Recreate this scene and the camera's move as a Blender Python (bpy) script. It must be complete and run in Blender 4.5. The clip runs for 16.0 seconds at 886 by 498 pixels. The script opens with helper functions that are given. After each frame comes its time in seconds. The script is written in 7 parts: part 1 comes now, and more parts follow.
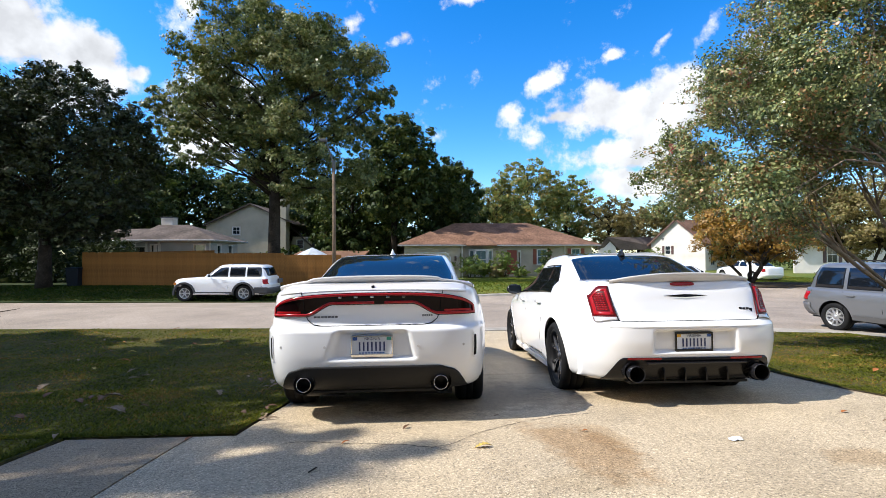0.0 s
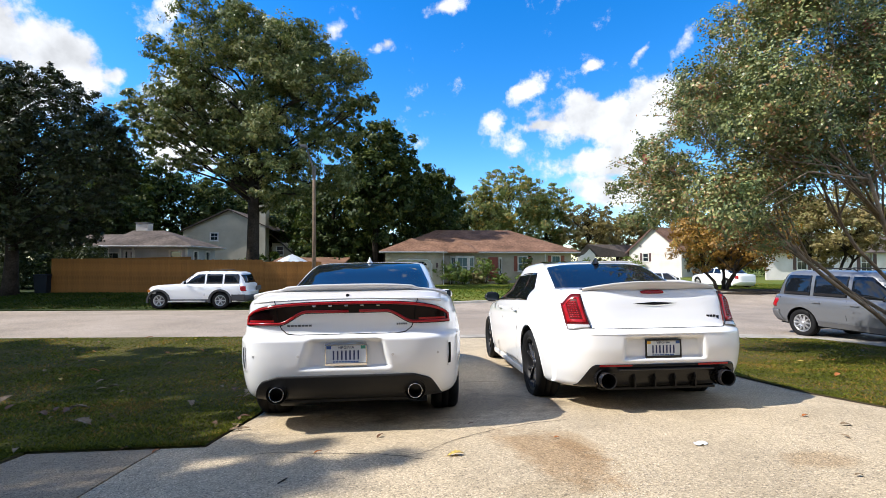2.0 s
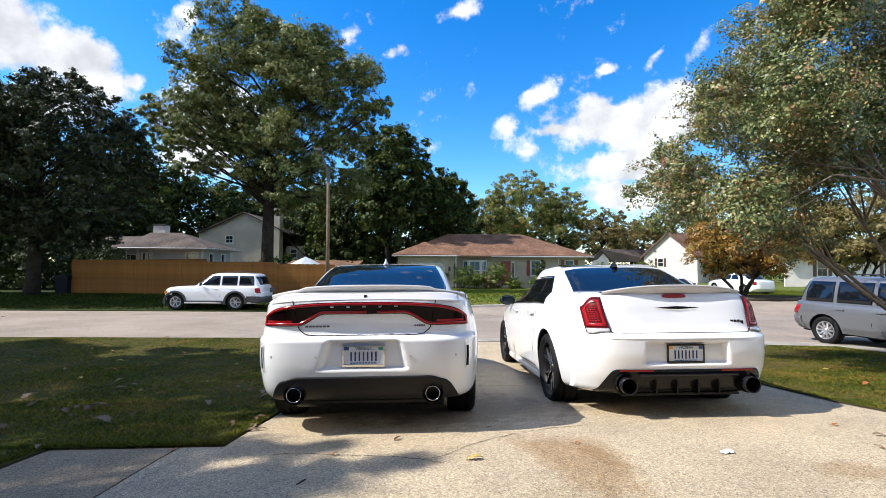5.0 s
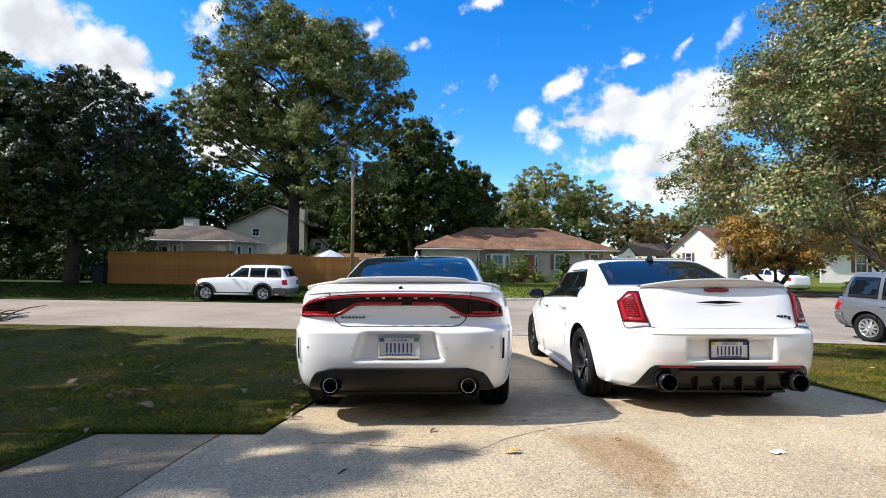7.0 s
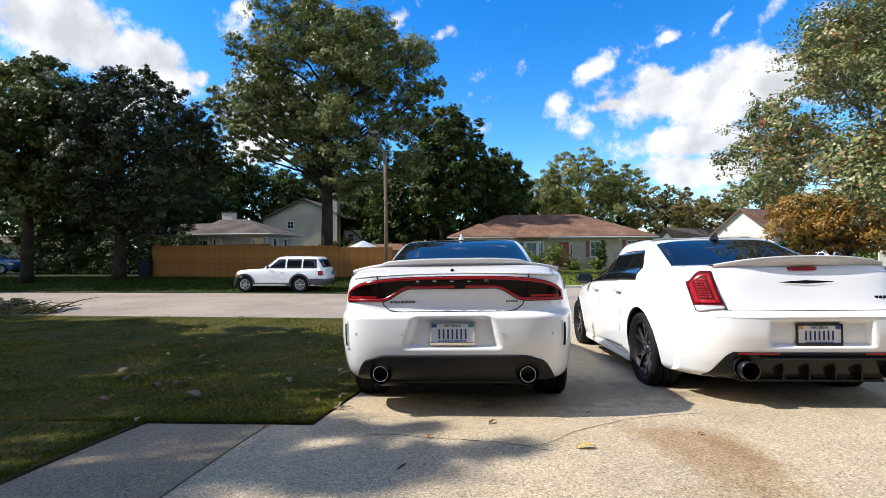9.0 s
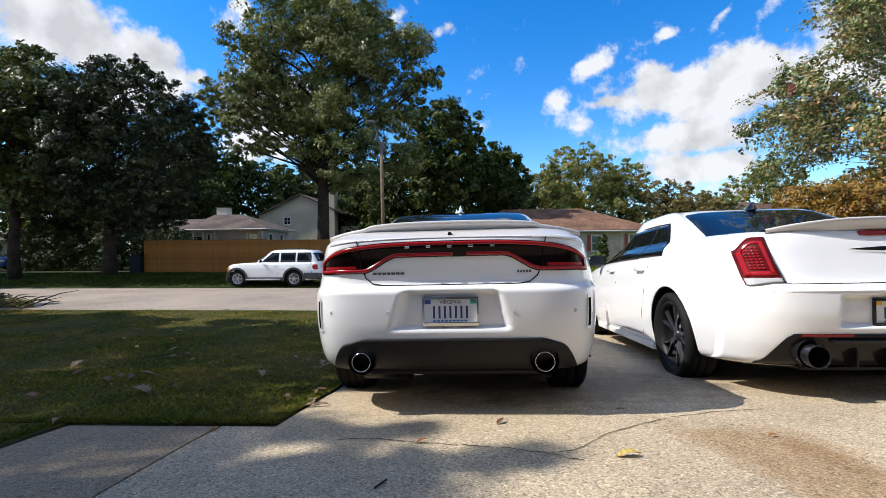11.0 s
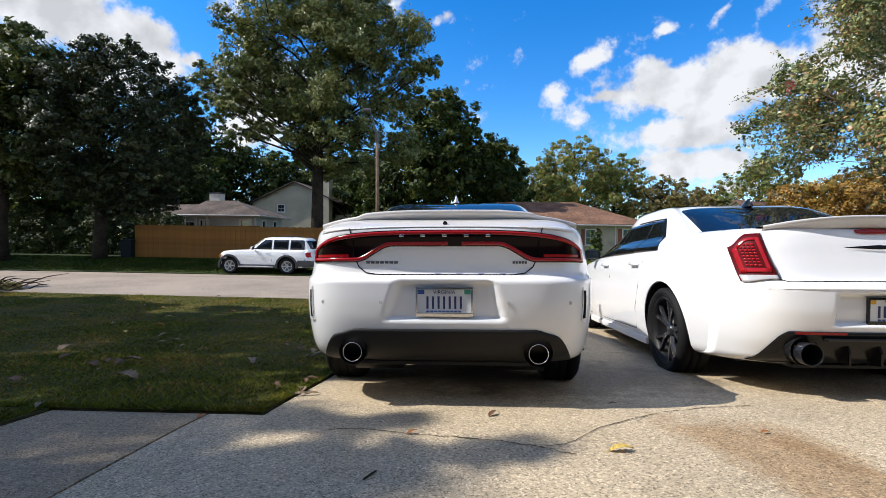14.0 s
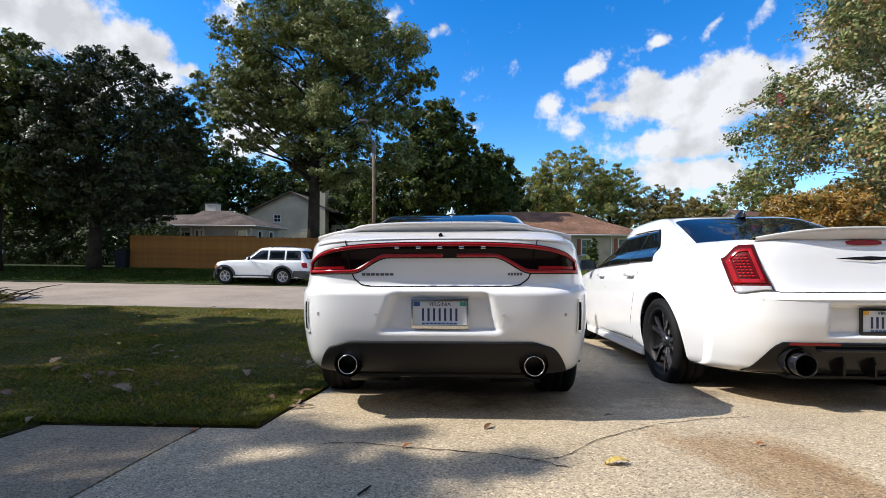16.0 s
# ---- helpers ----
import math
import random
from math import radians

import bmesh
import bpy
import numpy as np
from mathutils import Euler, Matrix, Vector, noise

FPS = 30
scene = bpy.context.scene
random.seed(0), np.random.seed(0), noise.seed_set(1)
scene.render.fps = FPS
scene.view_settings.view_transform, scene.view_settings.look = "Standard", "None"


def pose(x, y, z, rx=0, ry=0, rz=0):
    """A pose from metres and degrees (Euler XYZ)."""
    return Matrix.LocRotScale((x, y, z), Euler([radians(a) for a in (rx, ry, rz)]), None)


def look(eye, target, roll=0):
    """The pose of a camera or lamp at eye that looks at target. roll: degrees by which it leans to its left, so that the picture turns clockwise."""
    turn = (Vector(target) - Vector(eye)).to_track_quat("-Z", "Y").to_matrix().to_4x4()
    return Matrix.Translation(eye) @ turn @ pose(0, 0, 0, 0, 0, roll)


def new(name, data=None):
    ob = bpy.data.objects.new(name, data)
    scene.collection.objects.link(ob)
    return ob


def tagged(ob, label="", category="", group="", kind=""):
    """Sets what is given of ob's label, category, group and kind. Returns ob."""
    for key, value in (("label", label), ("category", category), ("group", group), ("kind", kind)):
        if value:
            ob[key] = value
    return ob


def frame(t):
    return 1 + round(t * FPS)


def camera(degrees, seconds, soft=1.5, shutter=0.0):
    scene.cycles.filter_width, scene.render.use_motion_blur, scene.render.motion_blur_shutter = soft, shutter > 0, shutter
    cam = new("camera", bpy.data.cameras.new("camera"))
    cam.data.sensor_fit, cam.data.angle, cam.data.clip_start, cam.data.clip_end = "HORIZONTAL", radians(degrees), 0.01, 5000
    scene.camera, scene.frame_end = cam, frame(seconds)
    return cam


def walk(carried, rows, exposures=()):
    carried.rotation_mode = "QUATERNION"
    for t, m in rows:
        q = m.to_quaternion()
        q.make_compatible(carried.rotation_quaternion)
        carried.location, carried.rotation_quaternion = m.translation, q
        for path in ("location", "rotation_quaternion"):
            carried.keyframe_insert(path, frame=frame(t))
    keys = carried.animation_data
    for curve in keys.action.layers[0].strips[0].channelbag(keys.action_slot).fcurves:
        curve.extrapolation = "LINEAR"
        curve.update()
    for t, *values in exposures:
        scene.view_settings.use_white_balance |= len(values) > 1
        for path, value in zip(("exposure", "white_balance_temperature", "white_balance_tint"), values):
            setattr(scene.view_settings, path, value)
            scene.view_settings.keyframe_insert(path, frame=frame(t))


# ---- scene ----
cam = camera(88.2, 16.0, soft=0.8)

PATH = [
    (0, (-0.0650, 0.2546, 1.0712), (-0.0450, 2.2541, 1.0994), -0.07),
    (0.5, (-0.0380, 0.2264, 1.0685), (0.0000, 2.2262, 1.1017), -0.15),
    (1, (-0.0180, 0.2188, 1.0769), (0.0410, 2.2169, 1.1172), -0.12),
    (1.5, (-0.0140, 0.2190, 1.0819), (0.0660, 2.2165, 1.1292), -0.09),
    (2, (-0.0070, 0.2233, 1.0867), (0.0910, 2.2202, 1.1440), 0.03),
    (2.5, (0.0020, 0.2145, 1.0911), (0.1060, 2.2108, 1.1585), 0.04),
    (3, (-0.0220, 0.2167, 1.0970), (0.0820, 2.2124, 1.1714), 0.04),
    (3.5, (-0.0240, 0.2146, 1.0931), (0.0740, 2.2115, 1.1725), 0.03),
    (4, (-0.0360, 0.2203, 1.0869), (0.0490, 2.2162, 1.1672), 0.21),
    (6.5, (-0.1340, 0.2974, 1.0452), (-0.1600, 2.2971, 1.0994), 0.56),
    (7, (-0.1680, 0.2957, 1.0513), (-0.2160, 2.2950, 1.0965), 0.74),
    (7.5, (-0.1540, 0.3310, 1.0146), (-0.2290, 2.3295, 1.0428), 1.10),
    (8, (-0.2180, 0.3893, 0.9978), (-0.3470, 2.3851, 1.0111), 0.93),
    (8.5, (-0.3040, 0.4244, 0.9992), (-0.4730, 2.4176, 0.9996), 0.07),
    (10.8, (-0.3830, 1.1471, 0.7640), (-0.5690, 3.1384, 0.7655), -0.75),
    (11, (-0.3830, 1.1754, 0.7486), (-0.5600, 3.1682, 0.7391), -0.54),
    (11.5, (-0.3910, 1.2007, 0.7314), (-0.5590, 3.1939, 0.6898), -0.13),
    (12, (-0.4010, 1.2178, 0.7136), (-0.5640, 3.2096, 0.6400), 0.38),
    (12.5, (-0.4000, 1.2246, 0.7073), (-0.5590, 3.2170, 0.6277), 0.69),
    (13, (-0.4000, 1.2233, 0.7224), (-0.5560, 3.2163, 0.6547), 0.79),
    (13.5, (-0.3940, 1.2190, 0.7386), (-0.5460, 3.2126, 0.6819), 0.80),
    (14, (-0.3910, 1.2181, 0.7396), (-0.5420, 3.2120, 0.6910), 0.70),
    (14.5, (-0.3910, 1.2190, 0.7386), (-0.5390, 3.2135, 0.7019), 0.60),
    (15, (-0.3880, 1.2153, 0.7438), (-0.5350, 3.2101, 0.7141), 0.60),
    (15.5, (-0.3870, 1.2164, 0.7467), (-0.5300, 3.2108, 0.7301), 0.61),
    (16, (-0.3850, 1.2116, 0.7519), (-0.5210, 3.2066, 0.7463), 0.62),
]
walk(cam, [(t, look(e, g, r)) for t, e, g, r in PATH], exposures=[(0, 0.48), (8.5, 0.42), (10.8, 0.25), (16, 0.22)])

# ---- light ----
SUN_DIR = Vector((1.06, 0.135, -1.065)).normalized()      # the way the sunlight travels
sun = new("sun", bpy.data.lights.new("sun", "SUN"))
sun.data.energy, sun.data.angle, sun.data.color = 5.0, radians(0.53), (1.0, 0.955, 0.89)
sun.matrix_world = look((-20, -2, 24), Vector((-20, -2, 24)) + SUN_DIR)

world = bpy.data.worlds.new("sky")
scene.world = world
world.use_nodes = True


# cloud banks ahead: place across and up, half length, half height, turn, strength
CLOUDS = [
    (0.45, 0.315, 0.23, 0.075, 3, 1.00), (0.37, 0.345, 0.08, 0.050, 10, 0.80), (0.56, 0.355, 0.17, 0.075, 5, 0.95), (0.76, 0.375, 0.25, 0.12, 5, 0.85),
    (0.44, 0.225, 0.15, 0.048, 2, 0.95), (0.46, 0.165, 0.17, 0.045, 2, 0.95), (0.55, 0.115, 0.11, 0.025, 0, 0.75), (0.27, 0.305, 0.06, 0.026, 15, 0.70),
    (0.160, 0.316, 0.060, 0.026, 38, 0.56), (0.232, 0.385, 0.085, 0.030, 28, 0.53), (0.595, 0.505, 0.09, 0.040, 65, 0.47), (0.505, 0.480, 0.055, 0.020, 48, 0.46),
    (0.386, 0.442, 0.040, 0.018, 25, 0.45), (0.055, 0.570, 0.08, 0.030, 30, 0.50),
]
CLOUDS_WEST = [
    (-1.00, 0.53, 0.34, 0.13, -28, 1.00), (-0.77, 0.440, 0.16, 0.085, -38, 0.95), (-0.660, 0.402, 0.050, 0.032, 10, 0.70), (-0.540, 0.550, 0.045, 0.040, 80, 0.62),
    (-0.48, 0.31, 0.17, 0.13, 0, 0.85), (-0.19, 0.505, 0.045, 0.030, 60, 0.52), (-0.078, 0.478, 0.050, 0.026, 20, 0.50), (-0.85, 0.36, 0.18, 0.07, 0, 0.8),
]
# the rest of the sky: direction, angular size, strength
CLOUDS_ROUND = [((-1.6, -0.6, 0.8), 0.9, 0.60), ((1.2, -1.0, 0.7), 0.9, 0.60), ((0.0, -1.0, 0.5), 0.9, 0.60), ((-0.6, -1.0, 1.2), 0.8, 0.60),
                ((1.7, 0.1, 0.9), 0.8, 0.60), ((0.2, -0.2, 1.0), 0.8, 0.58), ((-1.7, 0.1, 0.9), 0.8, 0.58)]


def build_sky():
    nt = world.node_tree
    nt.nodes.clear()
    nn, ll = nt.nodes.new, nt.links.new

    def calc(op, a, b=None, c=None):
        n = nn("ShaderNodeMath")
        n.operation = op
        for k, v in enumerate((a, b, c)):
            if v is None:
                continue
            if isinstance(v, (int, float)):
                n.inputs[k].default_value = v
            else:
                ll(v, n.inputs[k])
        return n.outputs[0]

    def ranged(v, a, b, c, d, smooth=False):
        n = nn("ShaderNodeMapRange")
        if smooth:
            n.interpolation_type = "SMOOTHSTEP"
        for key, x in (("From Min", a), ("From Max", b), ("To Min", c), ("To Max", d)):
            n.inputs[key].default_value = x
        ll(v, n.inputs["Value"])
        return n.outputs["Result"]

    def fluff(v, scale, detail, rough):
        n = nn("ShaderNodeTexNoise")
        n.inputs["Scale"].default_value, n.inputs["Detail"].default_value, n.inputs["Roughness"].default_value = scale, detail, rough
        ll(v, n.inputs["Vector"])
        return n

    out, bg = nn("ShaderNodeOutputWorld"), nn("ShaderNodeBackground")
    sky = nn("ShaderNodeTexSky")
    sky.sky_type, sky.sun_disc = "NISHITA", False
    sky.sun_elevation = math.asin(-SUN_DIR.z)
    sky.sun_rotation = math.atan2(-SUN_DIR.x, -SUN_DIR.y)
    sky.air_density, sky.dust_density, sky.ozone_density = 1.0, 0.2, 4.0
    way = nn("ShaderNodeTexCoord").outputs["Generated"]
    # a flat sheet of sky ahead: across and up by the distance ahead
    sep = nn("ShaderNodeSeparateXYZ")
    ll(way, sep.inputs[0])
    ahead = calc("MAXIMUM", sep.outputs["Y"], 0.2)
    flat = nn("ShaderNodeCombineXYZ")
    ll(calc("DIVIDE", sep.outputs["X"], ahead), flat.inputs[0])
    ll(calc("DIVIDE", sep.outputs["Z"], ahead), flat.inputs[1])
    bend = fluff(flat.outputs[0], 14.0, 3.0, 0.5)
    shift = nn("ShaderNodeVectorMath")
    shift.operation = "MULTIPLY_ADD"
    ll(bend.outputs["Color"], shift.inputs[0])
    shift.inputs[1].default_value = (0.05, 0.035, 0.0)
    ll(flat.outputs[0], shift.inputs[2])
    centre = nn("ShaderNodeVectorMath")
    centre.operation = "ADD"
    ll(shift.outputs[0], centre.inputs[0])
    centre.inputs[1].default_value = (-0.025, -0.0175, 0.0)
    sheet_way = centre.outputs[0]
    total = None
    for u, v, a, b, turn, gain in CLOUDS + CLOUDS_WEST:
        mp = nn("ShaderNodeMapping")
        mp.vector_type = "TEXTURE"
        mp.inputs["Location"].default_value = (u, v, 0)
        mp.inputs["Rotation"].default_value = (0, 0, radians(turn))
        mp.inputs["Scale"].default_value = (a, b, 1)
        ll(sheet_way, mp.inputs["Vector"])
        ln = nn("ShaderNodeVectorMath")
        ln.operation = "LENGTH"
        ll(mp.outputs["Vector"], ln.inputs[0])
        d = ranged(ln.outputs["Value"], 1.15, 0.0, 0.0, gain * 1.15)
        total = d if total is None else calc("SMOOTH_MAX", total, d, 0.12)
    total = calc("MULTIPLY", total, ranged(sep.outputs["Y"], 0.25, 0.4, 0.0, 1.0))
    for d, size, gain in CLOUDS_ROUND:
        n = nn("ShaderNodeVectorMath")
        n.operation = "DISTANCE"
        ll(way, n.inputs[0])
        n.inputs[1].default_value = Vector(d).normalized()
        total = calc("MAXIMUM", total, ranged(n.outputs["Value"], size, 0.0, 0.0, gain))
    billow = fluff(way, 11.0, 13.0, 0.62)
    density = calc("MULTIPLY_ADD", billow.outputs["Fac"], 2.0, calc("ADD", total, -1.0))
    cover = ranged(density, 0.20, 0.56, 0.0, 0.98, True)
    # relief: self-shading painted into the cloud tone by noise shifted towards the sun
    lit = nn("ShaderNodeVectorMath")
    lit.operation = "ADD"
    ll(way, lit.inputs[0])
    lit.inputs[1].default_value = (-0.030, 0.0, 0.034)
    other = fluff(lit.outputs[0], 11.0, 5.0, 0.5)
    here = fluff(way, 11.0, 5.0, 0.5)
    relief = calc("SUBTRACT", here.outputs["Fac"], other.outputs["Fac"])
    tone = ranged(relief, -0.15, 0.06, 5.2, 7.4)
    white = nn("ShaderNodeCombineColor")
    for k, warm in enumerate((0.97, 0.995, 1.035)):
        ll(calc("MULTIPLY", tone, warm), white.inputs[k])
    sat = nn("ShaderNodeHueSaturation")
    sat.inputs["Saturation"].default_value, sat.inputs["Value"].default_value = 1.38, 1.84
    sat.inputs["Hue"].default_value = 0.506
    ll(sky.outputs["Color"], sat.inputs["Color"])
    mix = nn("ShaderNodeMix")
    mix.data_type = "RGBA"
    ll(cover, mix.inputs["Factor"])
    ll(sat.outputs["Color"], mix.inputs["A"])
    ll(white.outputs["Color"], mix.inputs["B"])
    ll(mix.outputs["Result"], bg.inputs["Color"])
    bg.inputs["Strength"].default_value = 0.108
    ll(bg.outputs["Background"], out.inputs["Surface"])


build_sky()

# ---- materials ----


def material(name, base, rough=0.6, metal=0.0, spec=0.5, coat=0.0, vary=0.0, scale=3.0, grain=0.0, grain_scale=60.0,
             bump=0.0, bump_scale=80.0, island=0.0, base2=None, random_ob=0.0):
    """A surface: base colour, a wide stain, a fine grain and a relief."""
    m = bpy.data.materials.new(name)
    m.use_nodes = True
    nt = m.node_tree
    nn, ll = nt.nodes.new, nt.links.new
    b = nt.nodes["Principled BSDF"]
    b.inputs["Roughness"].default_value, b.inputs["Metallic"].default_value = rough, metal
    b.inputs["Specular IOR Level"].default_value, b.inputs["Coat Weight"].default_value = (min(spec, 0.18) if rough >= 0.8 else spec), coat
    b.inputs["Base Color"].default_value = (*base, 1)
    if not (vary or grain or bump or island or random_ob):
        return m
    co = nn("ShaderNodeTexCoord").outputs["Object"]
    col = nn("ShaderNodeMix")
    col.data_type = "RGBA"
    col.inputs["A"].default_value = (*base, 1)
    dark = base2 or tuple(c * (1 - min(0.9, vary + 0.15)) for c in base)
    col.inputs["B"].default_value = (*dark, 1)
    n1 = nn("ShaderNodeTexNoise")
    n1.inputs["Scale"].default_value, n1.inputs["Detail"].default_value = scale, 6
    ll(co, n1.inputs["Vector"])
    r1 = nn("ShaderNodeMapRange")
    r1.inputs["From Min"].default_value, r1.inputs["From Max"].default_value = 0.35, 0.68
    r1.inputs["To Max"].default_value = 1.0 if (vary or base2) else 0.0
    ll(n1.outputs["Fac"], r1.inputs["Value"])
    ll(r1.outputs["Result"], col.inputs["Factor"])
    cur = col.outputs["Result"]
    val = None
    for amount, kind in ((grain, "grain"), (island, "island"), (random_ob, "ob")):
        if not amount:
            continue
        if kind == "grain":
            src = nn("ShaderNodeTexNoise")
            src.inputs["Scale"].default_value, src.inputs["Detail"].default_value = grain_scale, 3
            ll(co, src.inputs["Vector"])
            o = src.outputs["Fac"]
            lo, hi = 0.3, 0.7
        elif kind == "island":
            o = nn("ShaderNodeNewGeometry").outputs["Random Per Island"]
            lo, hi = 0.0, 1.0
        else:
            o = nn("ShaderNodeObjectInfo").outputs["Random"]
            lo, hi = 0.0, 1.0
        r = nn("ShaderNodeMapRange")
        r.inputs["From Min"].default_value, r.inputs["From Max"].default_value = lo, hi
        r.inputs["To Min"].default_value, r.inputs["To Max"].default_value = 1 - amount, 1 + amount
        ll(o, r.inputs["Value"])
        h = nn("ShaderNodeHueSaturation")
        ll(r.outputs["Result"], h.inputs["Value"])
        ll(cur, h.inputs["Color"])
        cur = h.outputs["Color"]
    ll(cur, b.inputs["Base Color"])
    if bump:
        n2 = nn("ShaderNodeTexNoise")
        n2.inputs["Scale"].default_value, n2.inputs["Detail"].default_value = bump_scale, 4
        ll(co, n2.inputs["Vector"])
        bp = nn("ShaderNodeBump")
        bp.inputs["Strength"].default_value, bp.inputs["Distance"].default_value = bump, 0.01
        ll(n2.outputs["Fac"], bp.inputs["Height"])
        ll(bp.outputs["Normal"], b.inputs["Normal"])
    return m


def leaf_material(name, a, b2, third=None, gloss=0.36, thin=0.16, patch=0.35, patch_scale=0.5, spec=0.35):
    """Leaves: each one its own shade, whole boughs paler or darker, some light comes through them."""
    m = bpy.data.materials.new(name)
    m.use_nodes = True
    nt = m.node_tree
    nn, ll = nt.nodes.new, nt.links.new
    b = nt.nodes["Principled BSDF"]
    rnd = nn("ShaderNodeNewGeometry").outputs["Random Per Island"]
    ramp = nn("ShaderNodeValToRGB")
    ramp.color_ramp.elements[0].color, ramp.color_ramp.elements[1].color = (*a, 1), (*b2, 1)
    if third:
        ramp.color_ramp.elements[1].position = 0.82
        e = ramp.color_ramp.elements.new(0.97)
        e.color = (*third, 1)
    bough = nn("ShaderNodeTexNoise")
    bough.inputs["Scale"].default_value, bough.inputs["Detail"].default_value = patch_scale, 4
    ll(nn("ShaderNodeTexCoord").outputs["Object"], bough.inputs["Vector"])
    sway = nn("ShaderNodeMapRange")
    for key, x in (("From Min", 0.3), ("From Max", 0.7), ("To Min", -patch), ("To Max", patch)):
        sway.inputs[key].default_value = x
    ll(bough.outputs["Fac"], sway.inputs["Value"])
    mixed = nn("ShaderNodeMath")
    mixed.operation, mixed.use_clamp = "ADD", True
    ll(rnd, mixed.inputs[0])
    ll(sway.outputs["Result"], mixed.inputs[1])
    ll(mixed.outputs[0], ramp.inputs["Fac"])
    ll(ramp.outputs["Color"], b.inputs["Base Color"])
    b.inputs["Roughness"].default_value, b.inputs["Specular IOR Level"].default_value = gloss, spec
    tr = nn("ShaderNodeBsdfTranslucent")
    hs = nn("ShaderNodeHueSaturation")
    hs.inputs["Saturation"].default_value, hs.inputs["Value"].default_value = 1.1, 1.7
    ll(ramp.outputs["Color"], hs.inputs["Color"])
    ll(hs.outputs["Color"], tr.inputs["Color"])
    mx = nn("ShaderNodeMixShader")
    mx.inputs["Fac"].default_value = thin
    ll(b.outputs["BSDF"], mx.inputs[1])
    ll(tr.outputs["BSDF"], mx.inputs[2])
    ll(mx.outputs["Shader"], nt.nodes["Material Output"].inputs["Surface"])
    return m


def concrete_material(name, base, speck, stains_and_shade=()):
    """Exposed-aggregate concrete: pebbles, sand, wide weathering, brown stains with shapes of their own and painted-in
    shade.
    """
    m = bpy.data.materials.new(name)
    m.use_nodes = True
    nt = m.node_tree
    nn, ll = nt.nodes.new, nt.links.new
    b = nt.nodes["Principled BSDF"]
    b.inputs["Roughness"].default_value = 0.85
    b.inputs["Specular IOR Level"].default_value = 0.25
    co = nn("ShaderNodeTexCoord").outputs["Object"]
    vor = nn("ShaderNodeTexVoronoi")
    vor.inputs["Scale"].default_value = 160.0
    ll(co, vor.inputs["Vector"])
    ramp = nn("ShaderNodeValToRGB")
    ramp.color_ramp.interpolation = "LINEAR"
    els = ramp.color_ramp.elements
    els[0].color, els[1].color = (*[c * (1 - speck) for c in base], 1), (*[min(1, c * (1 + speck)) for c in base], 1)
    for at, k in ((0.16, 1 - 0.45 * speck), (0.34, 0.97), (0.74, 1.02), (0.88, 1 + 0.42 * speck)):
        e = els.new(at)
        e.color = (base[0] * k * 1.01, base[1] * k * 0.985, base[2] * k * 0.95, 1)
    sep = nn("ShaderNodeSeparateColor")
    ll(vor.outputs["Color"], sep.inputs["Color"])
    ll(sep.outputs[0], ramp.inputs["Fac"])
    wide = nn("ShaderNodeTexNoise")
    wide.inputs["Scale"].default_value, wide.inputs["Detail"].default_value = 1.3, 8
    wide.inputs["Roughness"].default_value = 0.65
    ll(co, wide.inputs["Vector"])
    rw = nn("ShaderNodeMapRange")
    rw.inputs["From Min"].default_value, rw.inputs["From Max"].default_value = 0.3, 0.7
    rw.inputs["To Min"].default_value, rw.inputs["To Max"].default_value = 0.80, 1.12
    ll(wide.outputs["Fac"], rw.inputs["Value"])
    fine = nn("ShaderNodeTexNoise")
    fine.inputs["Scale"].default_value, fine.inputs["Detail"].default_value = 55, 5
    ll(co, fine.inputs["Vector"])
    rf = nn("ShaderNodeMapRange")
    rf.inputs["From Min"].default_value, rf.inputs["From Max"].default_value = 0.3, 0.7
    rf.inputs["To Min"].default_value, rf.inputs["To Max"].default_value = 0.82, 1.15
    ll(fine.outputs["Fac"], rf.inputs["Value"])
    mul = nn("ShaderNodeMath")
    mul.operation = "MULTIPLY"
    ll(rw.outputs["Result"], mul.inputs[0])
    ll(rf.outputs["Result"], mul.inputs[1])
    hs = nn("ShaderNodeHueSaturation")
    ll(mul.outputs[0], hs.inputs["Value"])
    ll(ramp.outputs["Color"], hs.inputs["Color"])
    cur = hs.outputs["Color"]
    for (sx, sy), (rx, ry), turn, amount, tint in stains_and_shade:
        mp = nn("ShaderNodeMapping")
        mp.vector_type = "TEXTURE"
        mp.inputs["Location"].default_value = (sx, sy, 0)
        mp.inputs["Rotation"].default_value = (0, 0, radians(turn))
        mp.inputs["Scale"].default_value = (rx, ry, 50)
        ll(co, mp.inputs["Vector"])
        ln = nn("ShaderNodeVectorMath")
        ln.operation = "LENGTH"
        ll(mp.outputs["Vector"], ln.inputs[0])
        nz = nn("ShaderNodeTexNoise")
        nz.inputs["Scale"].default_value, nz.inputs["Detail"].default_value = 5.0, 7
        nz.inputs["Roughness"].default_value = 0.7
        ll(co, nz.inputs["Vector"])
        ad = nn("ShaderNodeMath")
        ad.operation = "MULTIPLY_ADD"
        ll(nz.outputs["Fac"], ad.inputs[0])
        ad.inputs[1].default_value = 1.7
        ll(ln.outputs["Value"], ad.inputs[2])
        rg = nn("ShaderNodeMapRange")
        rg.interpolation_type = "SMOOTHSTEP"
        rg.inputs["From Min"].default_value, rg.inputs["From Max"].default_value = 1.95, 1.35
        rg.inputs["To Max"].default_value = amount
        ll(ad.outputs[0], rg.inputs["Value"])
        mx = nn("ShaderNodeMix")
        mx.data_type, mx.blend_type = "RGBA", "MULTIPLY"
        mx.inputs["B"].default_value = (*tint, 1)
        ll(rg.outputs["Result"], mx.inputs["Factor"])
